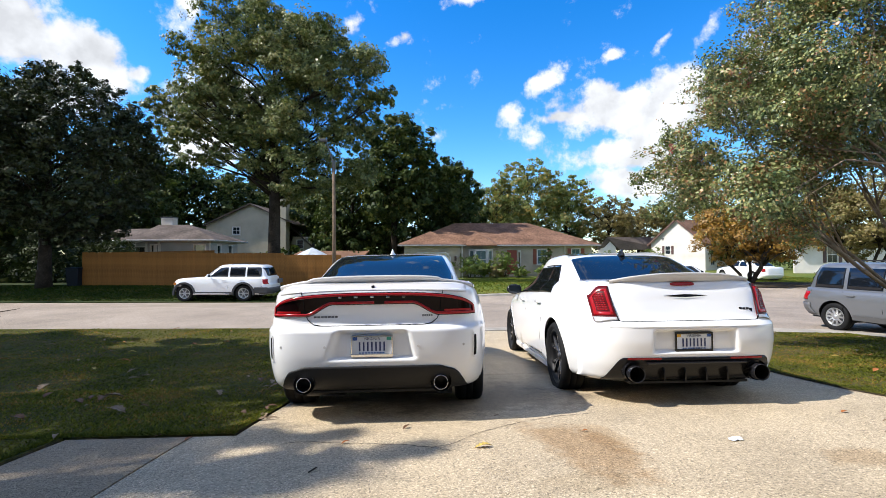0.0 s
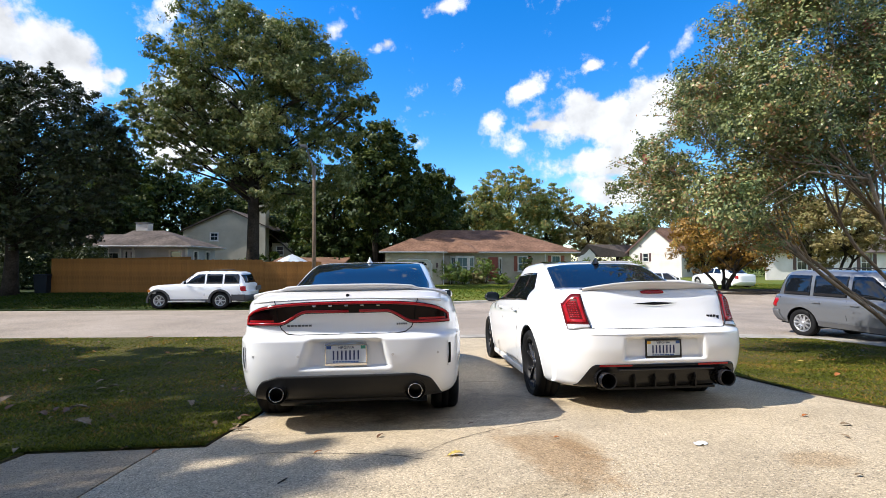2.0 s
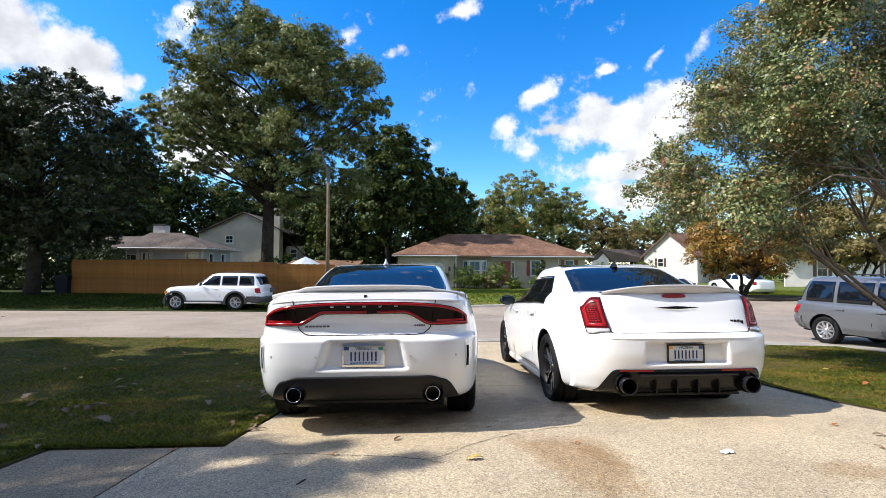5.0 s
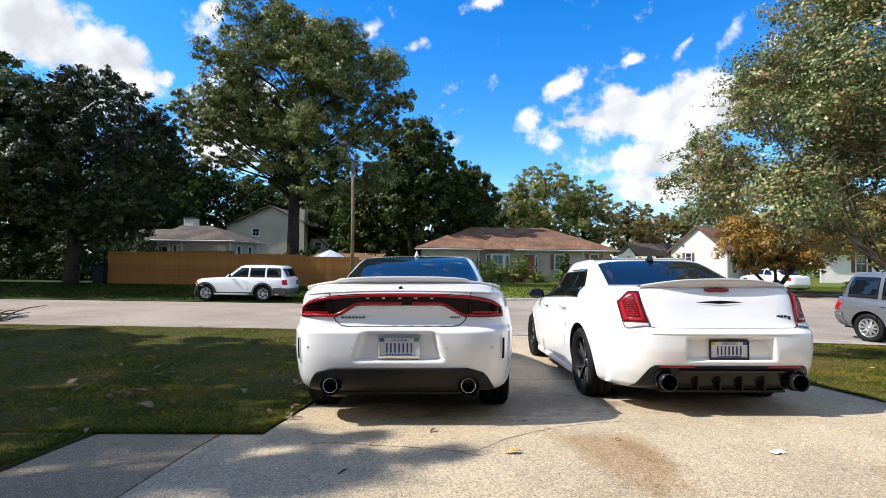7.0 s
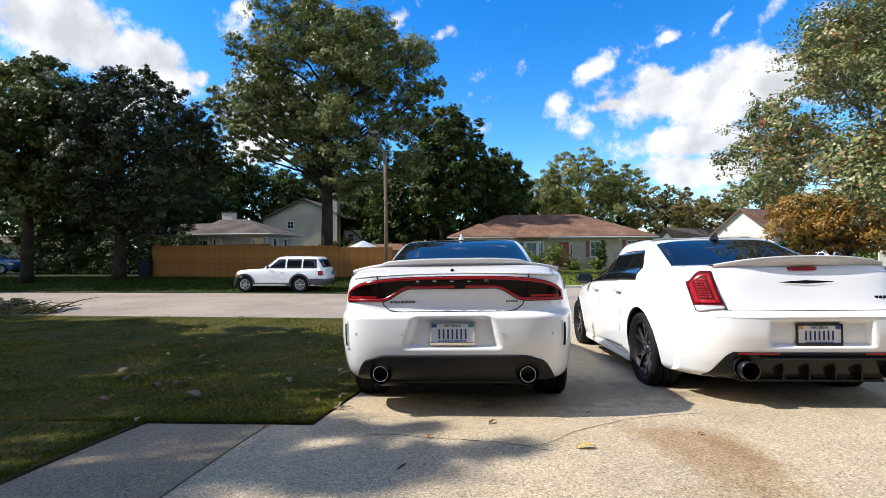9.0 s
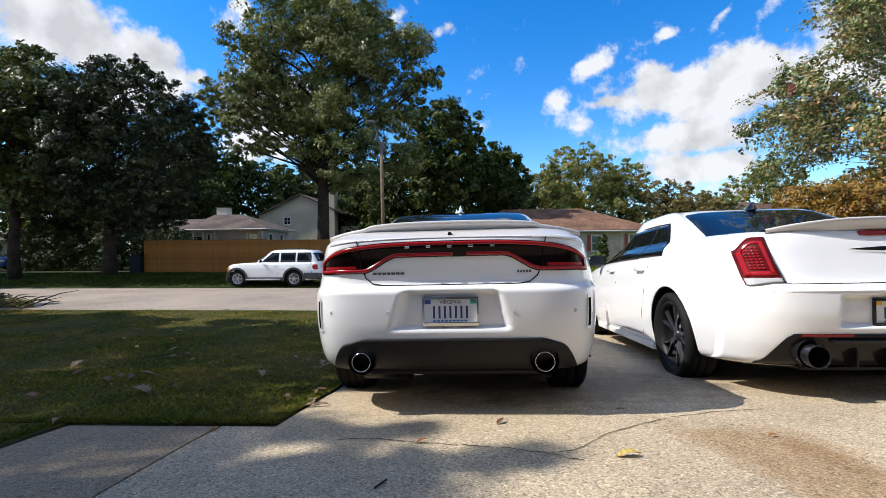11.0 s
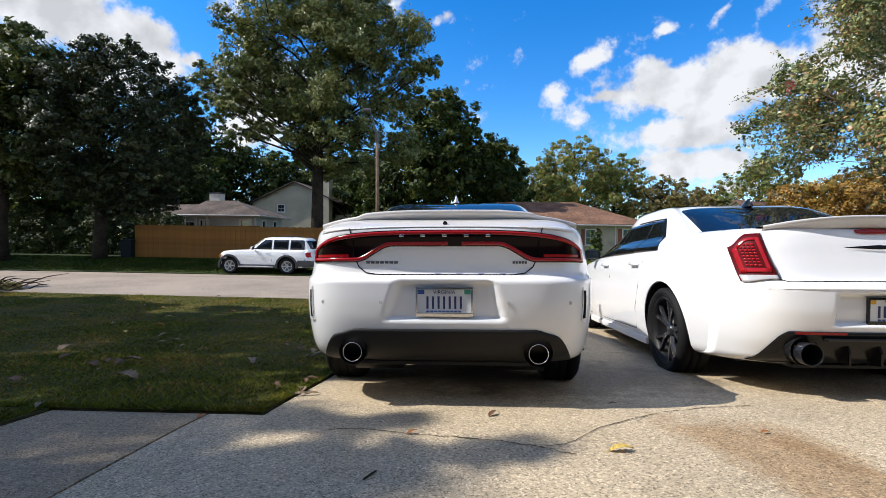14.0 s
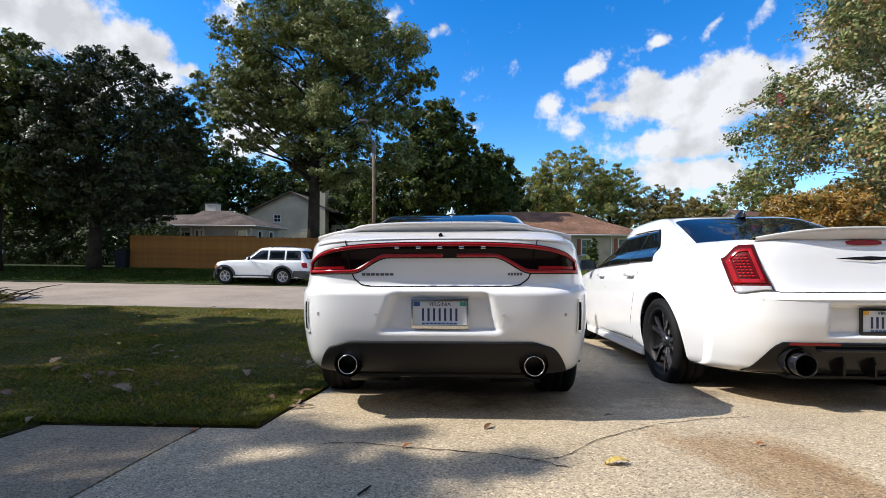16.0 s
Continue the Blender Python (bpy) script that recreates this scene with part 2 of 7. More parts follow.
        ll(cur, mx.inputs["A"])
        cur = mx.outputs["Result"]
    ll(cur, b.inputs["Base Color"])
    bp = nn("ShaderNodeBump")
    bp.inputs["Strength"].default_value, bp.inputs["Distance"].default_value = 0.5, 0.004
    ll(vor.outputs["Distance"], bp.inputs["Height"])
    ll(bp.outputs["Normal"], b.inputs["Normal"])
    return m


WHITE_PAINT = material("white_car_paint", (0.85, 0.85, 0.845), 0.35, coat=1.0)
PEARL = material("grey_white_spoiler", (0.62, 0.59, 0.56), 0.35, coat=0.6)
BLACK_GLOSS = material("black_gloss", (0.012, 0.012, 0.014), 0.12)
DIFFUSER_BLACK = material("diffuser_black", (0.008, 0.008, 0.009), 0.22, spec=0.25)
BLACK_PLASTIC = material("black_plastic", (0.012, 0.012, 0.0125), 0.55, spec=0.3, bump=0.15, bump_scale=400)
GREY_PLASTIC = material("grey_plastic", (0.10, 0.10, 0.105), 0.5)
TINT = material("tinted_glass", (0.006, 0.008, 0.012), 0.03, spec=0.7)
TINT_SIDE = material("dark_side_glass", (0.006, 0.007, 0.008), 0.04, spec=0.30)
LAMP_RED = material("red_lamp", (0.34, 0.006, 0.010), 0.16, spec=0.4)
LAMP_DARK = material("smoked_lamp", (0.007, 0.002, 0.003), 0.10, spec=0.14)
LAMP_DEEP = material("deep_red_lamp", (0.09, 0.003, 0.005), 0.4, spec=0.1)
LAMP_CLEAR = material("clear_lamp", (0.45, 0.44, 0.44), 0.1, coat=1.0)
CHROME = material("chrome", (0.75, 0.75, 0.76), 0.12, metal=1.0)
ALLOY = material("alloy", (0.52, 0.52, 0.53), 0.35, metal=0.8)
TYRE = material("tyre_rubber", (0.009, 0.009, 0.0095), 0.7, spec=0.2, grain=0.25, grain_scale=90)
BLACK_RIM = material("black_alloy", (0.024, 0.024, 0.027), 0.24, metal=0.2, coat=1.0)
RIM_BARREL = material("black_alloy_barrel", (0.010, 0.010, 0.011), 0.5, spec=0.25)
SEAM = material("seam_shadow_gap", (0.006, 0.006, 0.006), 0.9, spec=0.05)
PLATE_WHITE = material("plate_white", (0.72, 0.74, 0.76), 0.45)
PLATE_INK = material("plate_ink", (0.02, 0.035, 0.11), 0.5)
PLATE_BLUE = material("plate_blue", (0.03, 0.09, 0.30), 0.5)
PLATE_YELLOW = material("plate_yellow", (0.75, 0.42, 0.05), 0.5)
PLATE_GREEN = material("plate_green", (0.05, 0.32, 0.22), 0.5)
CONCRETE = concrete_material("aggregate_concrete", (0.485, 0.400, 0.278), 0.62, (
    # first three: grey patches that paint the cars' shade into the slab
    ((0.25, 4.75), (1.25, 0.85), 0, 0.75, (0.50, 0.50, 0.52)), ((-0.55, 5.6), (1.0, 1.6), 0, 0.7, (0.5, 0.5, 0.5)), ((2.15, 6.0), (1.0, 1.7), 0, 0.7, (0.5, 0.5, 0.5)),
    ((0.84, 3.12), (0.30, 0.62), 19, 0.72, (0.66, 0.52, 0.38)), ((2.36, 2.85), (0.26, 0.16), 10, 0.5, (0.66, 0.53, 0.38)), ((1.05, 3.3), (0.16, 0.36), 12, 0.5, (0.72, 0.60, 0.46)),
    ((0.75, 2.62), (0.30, 0.16), 0, 0.35, (0.60, 0.55, 0.45))))
WALK_CONCRETE = concrete_material("walk_concrete", (0.345, 0.268, 0.176), 0.55)
KERB_CONCRETE = material("kerb_concrete", (0.42, 0.38, 0.32), 0.9, vary=0.25, scale=2, grain=0.15, grain_scale=40)
ASPHALT = material("old_asphalt", (0.345, 0.285, 0.228), 0.9, vary=0.14, scale=0.6, grain=0.34, grain_scale=38, bump=0.3, bump_scale=120)
SOIL = material("dry_soil", (0.060, 0.044, 0.026), 0.95, vary=0.4, scale=6, grain=0.5, grain_scale=60, bump=1.0, bump_scale=70)
GRASS_GROUND = material("lawn_thatch", (0.046, 0.048, 0.008), 0.95, base2=(0.085, 0.066, 0.018), scale=1.1, grain=0.35, grain_scale=45, bump=0.8, bump_scale=60)
GRASS_FAR = material("far_lawn", (0.085, 0.120, 0.016), 0.95, base2=(0.140, 0.150, 0.030), scale=0.5, grain=0.3, grain_scale=14, bump=0.8, bump_scale=30)
# darker copy of the far lawn, with the shade of the trees in its colour
GRASS_CORNER_SHADED = material("corner_lawn_shaded", (0.016, 0.030, 0.004), 0.95, base2=(0.030, 0.040, 0.007), scale=0.8, grain=0.35, grain_scale=14, bump=0.8, bump_scale=30)
BARK = material("bark", (0.048, 0.037, 0.027), 0.95, vary=0.4, scale=2.5, grain=0.4, grain_scale=14, bump=1.0, bump_scale=18)
PALE_BARK = material("smooth_pale_bark", (0.34, 0.245, 0.165), 0.8, vary=0.4, scale=5, grain=0.2, grain_scale=30, bump=0.3, bump_scale=25)
WOOD_FENCE = material("treated_pine", (0.30, 0.132, 0.034), 0.8, vary=0.3, scale=1.1, grain=0.16, grain_scale=9, random_ob=0.07)
POLE_WOOD = material("pole_wood", (0.20, 0.145, 0.10), 0.9, vary=0.3, scale=3, grain=0.2, grain_scale=20)
SIDING_GREY = material("grey_siding", (0.43, 0.435, 0.445), 0.6, vary=0.06, scale=1)
SIDING_CREAM = material("cream_siding", (0.56, 0.50, 0.375), 0.6, vary=0.08, scale=0.7)
SIDING_WHITE = material("white_siding", (0.80, 0.745, 0.685), 0.6, vary=0.05, scale=0.7)
SIDING_TAN = material("tan_siding", (0.50, 0.43, 0.33), 0.7, vary=0.12, scale=1.2)
TRIM_WHITE = material("white_trim", (0.74, 0.73, 0.70), 0.5, vary=0.06, scale=2)
ROOF_BROWN = material("brown_shingles", (0.225, 0.125, 0.080), 0.95, vary=0.3, scale=0.8, grain=0.3, grain_scale=6, bump=0.6, bump_scale=9)
ROOF_GREY = material("grey_brown_shingles", (0.135, 0.108, 0.092), 0.95, vary=0.35, scale=0.7, grain=0.25, grain_scale=6, bump=0.6, bump_scale=9)
DOOR_RED = material("red_door", (0.30, 0.055, 0.03), 0.45)
SHUTTER_RED = material("brick_red_shutter", (0.28, 0.08, 0.045), 0.6)
SHUTTER_BROWN = material("brown_shutter", (0.10, 0.055, 0.05), 0.6)
PANE = material("window_pane", (0.02, 0.028, 0.035), 0.06, spec=0.8)
PANE_TEAL = material("curtained_pane", (0.10, 0.17, 0.18), 0.15, spec=0.6)
GARAGE_GREY = material("garage_trim", (0.42, 0.42, 0.42), 0.6, vary=0.05, scale=3)
BIN_DARK = material("bin_plastic", (0.006, 0.010, 0.015), 0.6, spec=0.2)
OAK_LEAF = leaf_material("oak_leaves", (0.060, 0.088, 0.024), (0.200, 0.220, 0.070), (0.32, 0.29, 0.11), gloss=0.42)
MAPLE_LEAF = leaf_material("maple_leaves", (0.026, 0.044, 0.012), (0.090, 0.115, 0.030), (0.15, 0.15, 0.045), gloss=0.48)
DARK_LEAF = leaf_material("dark_leaves", (0.012, 0.020, 0.007), (0.050, 0.062, 0.022), gloss=0.40, thin=0.10, spec=0.30)
HEDGE_LEAF = leaf_material("hedge_leaves", (0.014, 0.025, 0.009), (0.062, 0.080, 0.026), gloss=0.6, thin=0.08, spec=0.15)
WOOD_LEAF = leaf_material("wood_leaves", (0.018, 0.035, 0.008), (0.066, 0.092, 0.021), (0.14, 0.15, 0.038), gloss=0.55, spec=0.2)
AUTUMN_LEAF = leaf_material("turning_leaves", (0.105, 0.140, 0.040), (0.255, 0.275, 0.082), (0.43, 0.27, 0.07), gloss=0.5, thin=0.22)
BROWN_LEAF = leaf_material("brown_leaves", (0.14, 0.115, 0.040), (0.27, 0.210, 0.078), (0.20, 0.20, 0.06), gloss=0.5, thin=0.2)
ORANGE_LEAF = leaf_material("rust_leaves", (0.16, 0.085, 0.016), (0.38, 0.215, 0.04), (0.13, 0.14, 0.03), gloss=0.45, patch=0.5)
MYRTLE_LEAF = leaf_material("myrtle_leaves", (0.050, 0.088, 0.030), (0.315, 0.330, 0.125), (0.40, 0.215, 0.100), gloss=0.36, thin=0.10, patch=0.34, patch_scale=1.3)
BLOSSOM = leaf_material("faded_blossom", (0.42, 0.09, 0.10), (0.55, 0.20, 0.20), gloss=0.6)
SHRUB_LEAF = leaf_material("shrub_leaves", (0.075, 0.125, 0.022), (0.20, 0.26, 0.05), (0.30, 0.28, 0.08), gloss=0.45)
BLADE = leaf_material("grass_blades", (0.046, 0.058, 0.008), (0.150, 0.160, 0.019), (0.27, 0.15, 0.042), spec=0.10, gloss=0.7, thin=0.2, patch=0.45, patch_scale=1.3)
# corner blades darkened to match, tree shade included in the green
CORNER_BLADE_SHADED = leaf_material("corner_grass_shaded", (0.018, 0.036, 0.005), (0.050, 0.074, 0.010), (0.09, 0.085, 0.02), spec=0.10, gloss=0.7, patch=0.4)
FAR_BLADE = leaf_material("far_grass", (0.075, 0.110, 0.014), (0.165, 0.185, 0.030), (0.24, 0.20, 0.05), spec=0.10, gloss=0.7, patch=0.4)

# ---- helpers of this scene ----


def lerp_table(v, table):
    if v <= table[0][0]:
        return table[0][1]
    for (a, fa), (b, fb) in zip(table, table[1:]):
        if v <= b:
            k = (v - a) / (b - a)
            return fa + (fb - fa) * k
    return table[-1][1]


def smooth_table(v, table):
    """As lerp_table, rounded at the knots."""
    if v <= table[0][0]:
        return table[0][1]
    if v >= table[-1][0]:
        return table[-1][1]
    n = len(table)
    for i in range(n - 1):
        a, b = table[i][0], table[i + 1][0]
        if v <= b:
            def slope(j):
                if j == 0 or j == n - 1:
                    k = 1 if j == 0 else n - 1
                    return (table[k][1] - table[k - 1][1]) / (table[k][0] - table[k - 1][0])
                s0 = (table[j][1] - table[j - 1][1]) / (table[j][0] - table[j - 1][0])
                s1 = (table[j + 1][1] - table[j][1]) / (table[j + 1][0] - table[j][0])
                return 0.0 if s0 * s1 <= 0 else 2 * s0 * s1 / (s0 + s1)
            h = b - a
            t = (v - a) / h
            return ((2 * t**3 - 3 * t**2 + 1) * table[i][1] + (t**3 - 2 * t**2 + t) * h * slope(i)
                    + (3 * t**2 - 2 * t**3) * table[i + 1][1] + (t**3 - t**2) * h * slope(i + 1))
    return table[-1][1]


GROUND_Y = [(-60, 0.0), (0.2, 0.0), (1.6, -0.06), (3.3, -0.155), (5.0, -0.35), (8.5, -0.60), (11.4, -0.706), (15.5, -0.75), (20.3, -0.965), (22.0, -0.90), (25.5, -0.60),
            (36, -0.82), (41, -0.81), (60, -0.82), (900, -0.8)]
DROP = 0.047      # the land falls away from the house by this much a metre


def ground_z(x, y):
    side = lerp_table(y, [(6, 0.02), (11, 0.0)])
    return smooth_table(y, GROUND_Y) + side * max(-6.0, min(6.0, x))


def far_edge(x):
    return smooth_table(x, [(-90, 20.2), (-7, 20.2), (3, 22.3), (20, 25.0), (90, 30.0)])


NEAR_EDGE = 11.45


def near_edge(x):
    return smooth_table(x, [(-90, 11.45), (5, 11.35), (9, 10.75), (13, 10.4), (20, 10.6), (40, 13.0), (90, 16.0)])


def part(name, bm, mat, parent, label="", smooth=False):
    me = bpy.data.meshes.new(name)
    if isinstance(bm, bmesh.types.BMesh):
        bmesh.ops.recalc_face_normals(bm, faces=bm.faces)
        bm.to_mesh(me)
        bm.free()
    else:
        me = bm
    me.materials.append(mat)
    if smooth:
        me.shade_smooth()
    ob = new(name, me)
    ob.parent = parent
    if label:
        tagged(ob, label)
    return ob


def thing(name, label, category, m=None, group="", kind=""):
    ob = new(name)
    ob.empty_display_size = 0.2
    if m is not None:
        ob.matrix_world = m
    return tagged(ob, label, category, group, kind)


def add_box(bm, lo, hi, bevel=0.0):
    vs = bmesh.ops.create_cube(bm, size=1.0)["verts"]
    c = [(a + b) / 2 for a, b in zip(lo, hi)]
    s = [b - a for a, b in zip(lo, hi)]
    for v in vs:
        v.co = Vector((c[0] + v.co.x * s[0], c[1] + v.co.y * s[1], c[2] + v.co.z * s[2]))
    if bevel:
        es = list({e for v in vs for e in v.link_edges})
        bmesh.ops.bevel(bm, geom=es, offset=bevel, segments=2, affect="EDGES", profile=0.6)
    return bm


def box(lo, hi, bevel=0.0):
    return add_box(bmesh.new(), lo, hi, bevel)


def add_tube(bm, pts, radii, seg=8, cap=True):
    """A round tube along the points."""
    pts = [Vector(p) for p in pts]
    rings = []
    for i, p in enumerate(pts):
        d = (pts[min(i + 1, len(pts) - 1)] - pts[max(i - 1, 0)]).normalized()
        u = d.orthogonal().normalized() if not rings else (u - d * u.dot(d)).normalized()
        w = d.cross(u)
        rings.append([bm.verts.new(p + (u * math.cos(a) + w * math.sin(a)) * radii[i])
                      for a in (2 * math.pi * k / seg for k in range(seg))])
    for a, b in zip(rings, rings[1:]):
        for k in range(seg):
            bm.faces.new((a[k], a[(k + 1) % seg], b[(k + 1) % seg], b[k]))
    if cap:
        bm.faces.new(rings[0][::-1])
        bm.faces.new(rings[-1])
    return bm


def tube(pts, radii, seg=8):
    return add_tube(bmesh.new(), pts, radii, seg)


def add_grid(bm, fn, nu, nv, close_u=False):
    """A sheet of quads, fn(i, j) gives the corner places."""
    vs = [[bm.verts.new(fn(i, j)) for j in range(nv + 1)] for i in range(nu if close_u else nu + 1)]
    for i in range(nu):
        for j in range(nv):
            a, b = vs[i], vs[(i + 1) % len(vs)]
            bm.faces.new((a[j], b[j], b[j + 1], a[j + 1]))
    return vs


def quads_mesh(name, verts, quads):
    me = bpy.data.meshes.new(name)
    me.vertices.add(len(verts))
    me.vertices.foreach_set("co", np.asarray(verts, dtype=np.float32).ravel())
    q = np.asarray(quads, dtype=np.int32)
    k = q.shape[1]
    me.loops.add(q.size)
    me.loops.foreach_set("vertex_index", q.ravel())
    me.polygons.add(len(q))
    me.polygons.foreach_set("loop_start", np.arange(0, q.size, k, dtype=np.int32))
    me.polygons.foreach_set("loop_total", np.full(len(q), k, dtype=np.int32))
    me.update()
    return me

# ---- ground ----


def sheet(name, x0, x1, y0, y1, step, mat, lift, label, category, y_lo=None, y_hi=None, depth=0.10, parent=None, kind="structure"):
    """A strip of ground that follows the land, with sides that go down."""
    bm = bmesh.new()
    nx, ny = max(1, round((x1 - x0) / step)), max(1, round((y1 - y0) / step))

    def place(i, j):
        x = x0 + (x1 - x0) * i / nx
        a = y_lo(x) if y_lo else y0
        b = y_hi(x) if y_hi else y1
        y = a + (b - a) * j / ny
        return (x, y, ground_z(x, y) + lift)
    add_grid(bm, place, nx, ny)
    edge = [e for e in bm.edges if e.is_boundary]
    made = bmesh.ops.extrude_edge_only(bm, edges=edge)["geom"]
    for v in made:
        if isinstance(v, bmesh.types.BMVert):
            v.co.z -= depth
    ob = part(name, bm, mat, parent)
    return tagged(ob, label, category, kind=kind) if parent is None else ob


def build_ground():
    bm = bmesh.new()
    xs = [-900, -300, -120, -60, -40, -30, -24, -18, -13, -9, -6, -3, 0, 3, 6, 9, 13, 18, 24, 30, 40, 60, 120, 300, 900]
    ys = [-900, -200, -60, -20, -6, 0, 3.3, 4, 5, 6.5, 8.5, 10, 11.4, 13.5, 15.5, 18, 20.3, 21, 22, 24, 25.5, 30, 36, 41, 50, 60, 90, 140, 300, 900]
    add_grid(bm, lambda i, j: (xs[i], ys[j], ground_z(xs[i], ys[j]) - 0.10), len(xs) - 1, len(ys) - 1)
    tagged(part("ground", bm, GRASS_FAR, None), "grassy ground reaching out to the horizon", "ground", kind="structure")
    sheet("road", -90, 90, NEAR_EDGE, 20, 1.0, ASPHALT, 0.0, "weathered pale asphalt road along the kerb", "road", y_lo=near_edge, y_hi=far_edge)
    sheet("lawn_1", -40, -2.72, -3.0, 3.53, 0.35, GRASS_GROUND, 0.012, "mown lawn beside the concrete walk", "lawn")
    sheet("lawn_2", -40, -1.52, 3.545, NEAR_EDGE - 0.02, 0.35, GRASS_GROUND, 0.012, "mown lawn with fallen leaves beside the driveway", "lawn")
    sheet("lawn_3", 3.95, 40, -3.0, 11, 0.35, GRASS_GROUND, 0.012, "mown sunlit lawn beside the driveway", "lawn", y_lo=lambda x: -3.0, y_hi=lambda x: near_edge(x) - 0.5)
    sheet("lawn_4", -4.0, 90, 20.5, 60, 0.8, GRASS_FAR, 0.03, "sunny yellow-green lawn in front of the ranch house", "lawn", y_lo=lambda x: far_edge(x) + 0.32, y_hi=lambda x: 75.0)
    sheet("lawn_5", -90, -4.02, 20.5, 60, 0.8, GRASS_CORNER_SHADED, 0.03, "green lawn before the board fence, tree shade darkened into its colour", "lawn", y_lo=lambda x: far_edge(x) + (0.32 if x > -5 else 0.0), y_hi=lambda x: 75.0)
    drive = thing("driveway", "brown stained exposed aggregate concrete driveway, shade painted under the cars", "driveway", kind="structure")
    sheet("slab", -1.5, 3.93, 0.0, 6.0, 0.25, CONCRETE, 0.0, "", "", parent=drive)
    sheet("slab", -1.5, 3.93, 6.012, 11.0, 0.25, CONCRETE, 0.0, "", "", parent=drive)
    sheet("slab", -1.805, -1.5, 0.0, 3.53, 0.25, CONCRETE, 0.0, "", "", parent=drive)
    sheet("apron", -2.4, 4.9, 11.012, NEAR_EDGE + 0.05, 0.25, KERB_CONCRETE, 0.01, "", "", parent=drive)
    sheet("walkway", -2.7, -1.82, 0.0, 3.53, 0.25, WALK_CONCRETE, 0.0, "grey aggregate concrete walk beside the driveway", "walkway")
    sheet("sidewalk", 4.9, 40, 11, 11.8, 0.4, KERB_CONCRETE, 0.012, "pale concrete gutter strip along the road", "gutter", y_lo=lambda x: near_edge(x) - 0.5, y_hi=lambda x: near_edge(x) + 0.3)
    sheet("neighbour_drive", 8.95, 12.4, 1.0, 10.2, 0.4, KERB_CONCRETE, 0.018, "pale concrete drive of the next house", "driveway")
    bm = bmesh.new()
    add_grid(bm, lambda i, j: (-5 + i * 0.9, far_edge(-5 + i * 0.9) + (0.0, 0.05, 0.30, 0.32)[j], ground_z(-5 + i * 0.9, far_edge(-5 + i * 0.9)) + (-0.05, 0.085, 0.10, -0.05)[j]), 100, 3)
    tagged(part("kerb", bm, KERB_CONCRETE, None), "worn low concrete kerb on the far side of the road", "kerb", kind="structure")


build_ground()

# ---- houses ----


def wall(name, p0, p1, z0, z1, holes, mat, parent, thick=0.18):
    """An upright wall from p0 to p1 with openings (a0, a1, b0, b1): along the wall and up."""
    p0, p1 = Vector((*p0, 0)), Vector((*p1, 0))
    length = (p1 - p0).length
    u = (p1 - p0).normalized()
    n = Vector((u.y, -u.x, 0))
    xs = sorted({0.0, length, *[v for h in holes for v in h[:2]]})
    zs = sorted({z0, z1, *[v for h in holes for v in h[2:]]})
    bm = bmesh.new()
    for a, b in zip(xs, xs[1:]):
        for c, d in zip(zs, zs[1:]):
            if any(h[0] - 1e-6 <= a and b <= h[1] + 1e-6 and h[2] - 1e-6 <= c and d <= h[3] + 1e-6 for h in holes):
                continue
            q = [p0 + u * s + Vector((0, 0, z)) for s, z in ((a, c), (b, c), (b, d), (a, d))]
            f = [bm.verts.new(v) for v in q]
            k = [bm.verts.new(v - n * thick) for v in q]
            bm.faces.new(f)
            bm.faces.new(k[::-1])
            for i in range(4):
                bm.faces.new((f[i], f[(i + 1) % 4], k[(i + 1) % 4], k[i]))
    bmesh.ops.remove_doubles(bm, verts=bm.verts, dist=1e-5)
    return part(name, bm, mat, parent)


def window(parent, p0, p1, hole, pane=None, frame_mat=None, shutters=None, bars=1, sill=True):
    """A window in that opening: frame, sash bars, pane, sill and, where it has them, shutters."""
    p0, p1 = Vector((*p0, 0)), Vector((*p1, 0))
    u = (p1 - p0).normalized()
    n = Vector((u.y, -u.x, 0))
    a, b, c, d = hole
    m = Matrix(((u.x, -n.x, 0, p0.x), (u.y, -n.y, 0, p0.y), (0, 0, 1, 0), (0, 0, 0, 1)))
    holder = new("window")
    holder.parent = parent
    holder.matrix_local = m
    fm = frame_mat or TRIM_WHITE
    bm = bmesh.new()
    w = 0.075
    for lo, hi in (((a - w, -0.03, c - w), (a + 0.02, 0.10, d + w)), ((b - 0.02, -0.03, c - w), (b + w, 0.10, d + w)),
                   ((a + 0.02, -0.03, d - 0.02), (b - 0.02, 0.10, d + w)), ((a + 0.02, -0.03, c - w), (b - 0.02, 0.10, c + 0.02))):
        add_box(bm, lo, hi)
    part("frame", bm, fm, holder)
    part("pane", box((a + 0.02, 0.06, c + 0.02), (b - 0.02, 0.075, d - 0.02)), pane or PANE, holder)
    part("sash_bar", box((a + 0.02, 0.03, (c + d) / 2 - 0.025), (b - 0.02, 0.055, (c + d) / 2 + 0.025)), fm, holder)
    for k in range(bars):
        x = a + (b - a) * (k + 1) / (bars + 1)
        part("sash_bar", box((x - 0.012, 0.035, c + 0.02), (x + 0.012, 0.052, d - 0.02)), fm, holder)
    if sill:
        part("sill", box((a - 0.12, -0.07, c - 0.13), (b + 0.12, 0.0, c - 0.078)), fm, holder)
    if shutters:
        for s in (a - 0.40, b + 0.10):
            bm = box((s, -0.045, c - 0.05), (s + 0.30, -0.004, d + 0.05))
            for k in range(8):
                z = c + (d - c) * (k + 0.5) / 8
                add_box(bm, (s + 0.03, -0.058, z - 0.03), (s + 0.27, -0.044, z + 0.03))
            part("shutter", bm, shutters, holder)
    return holder


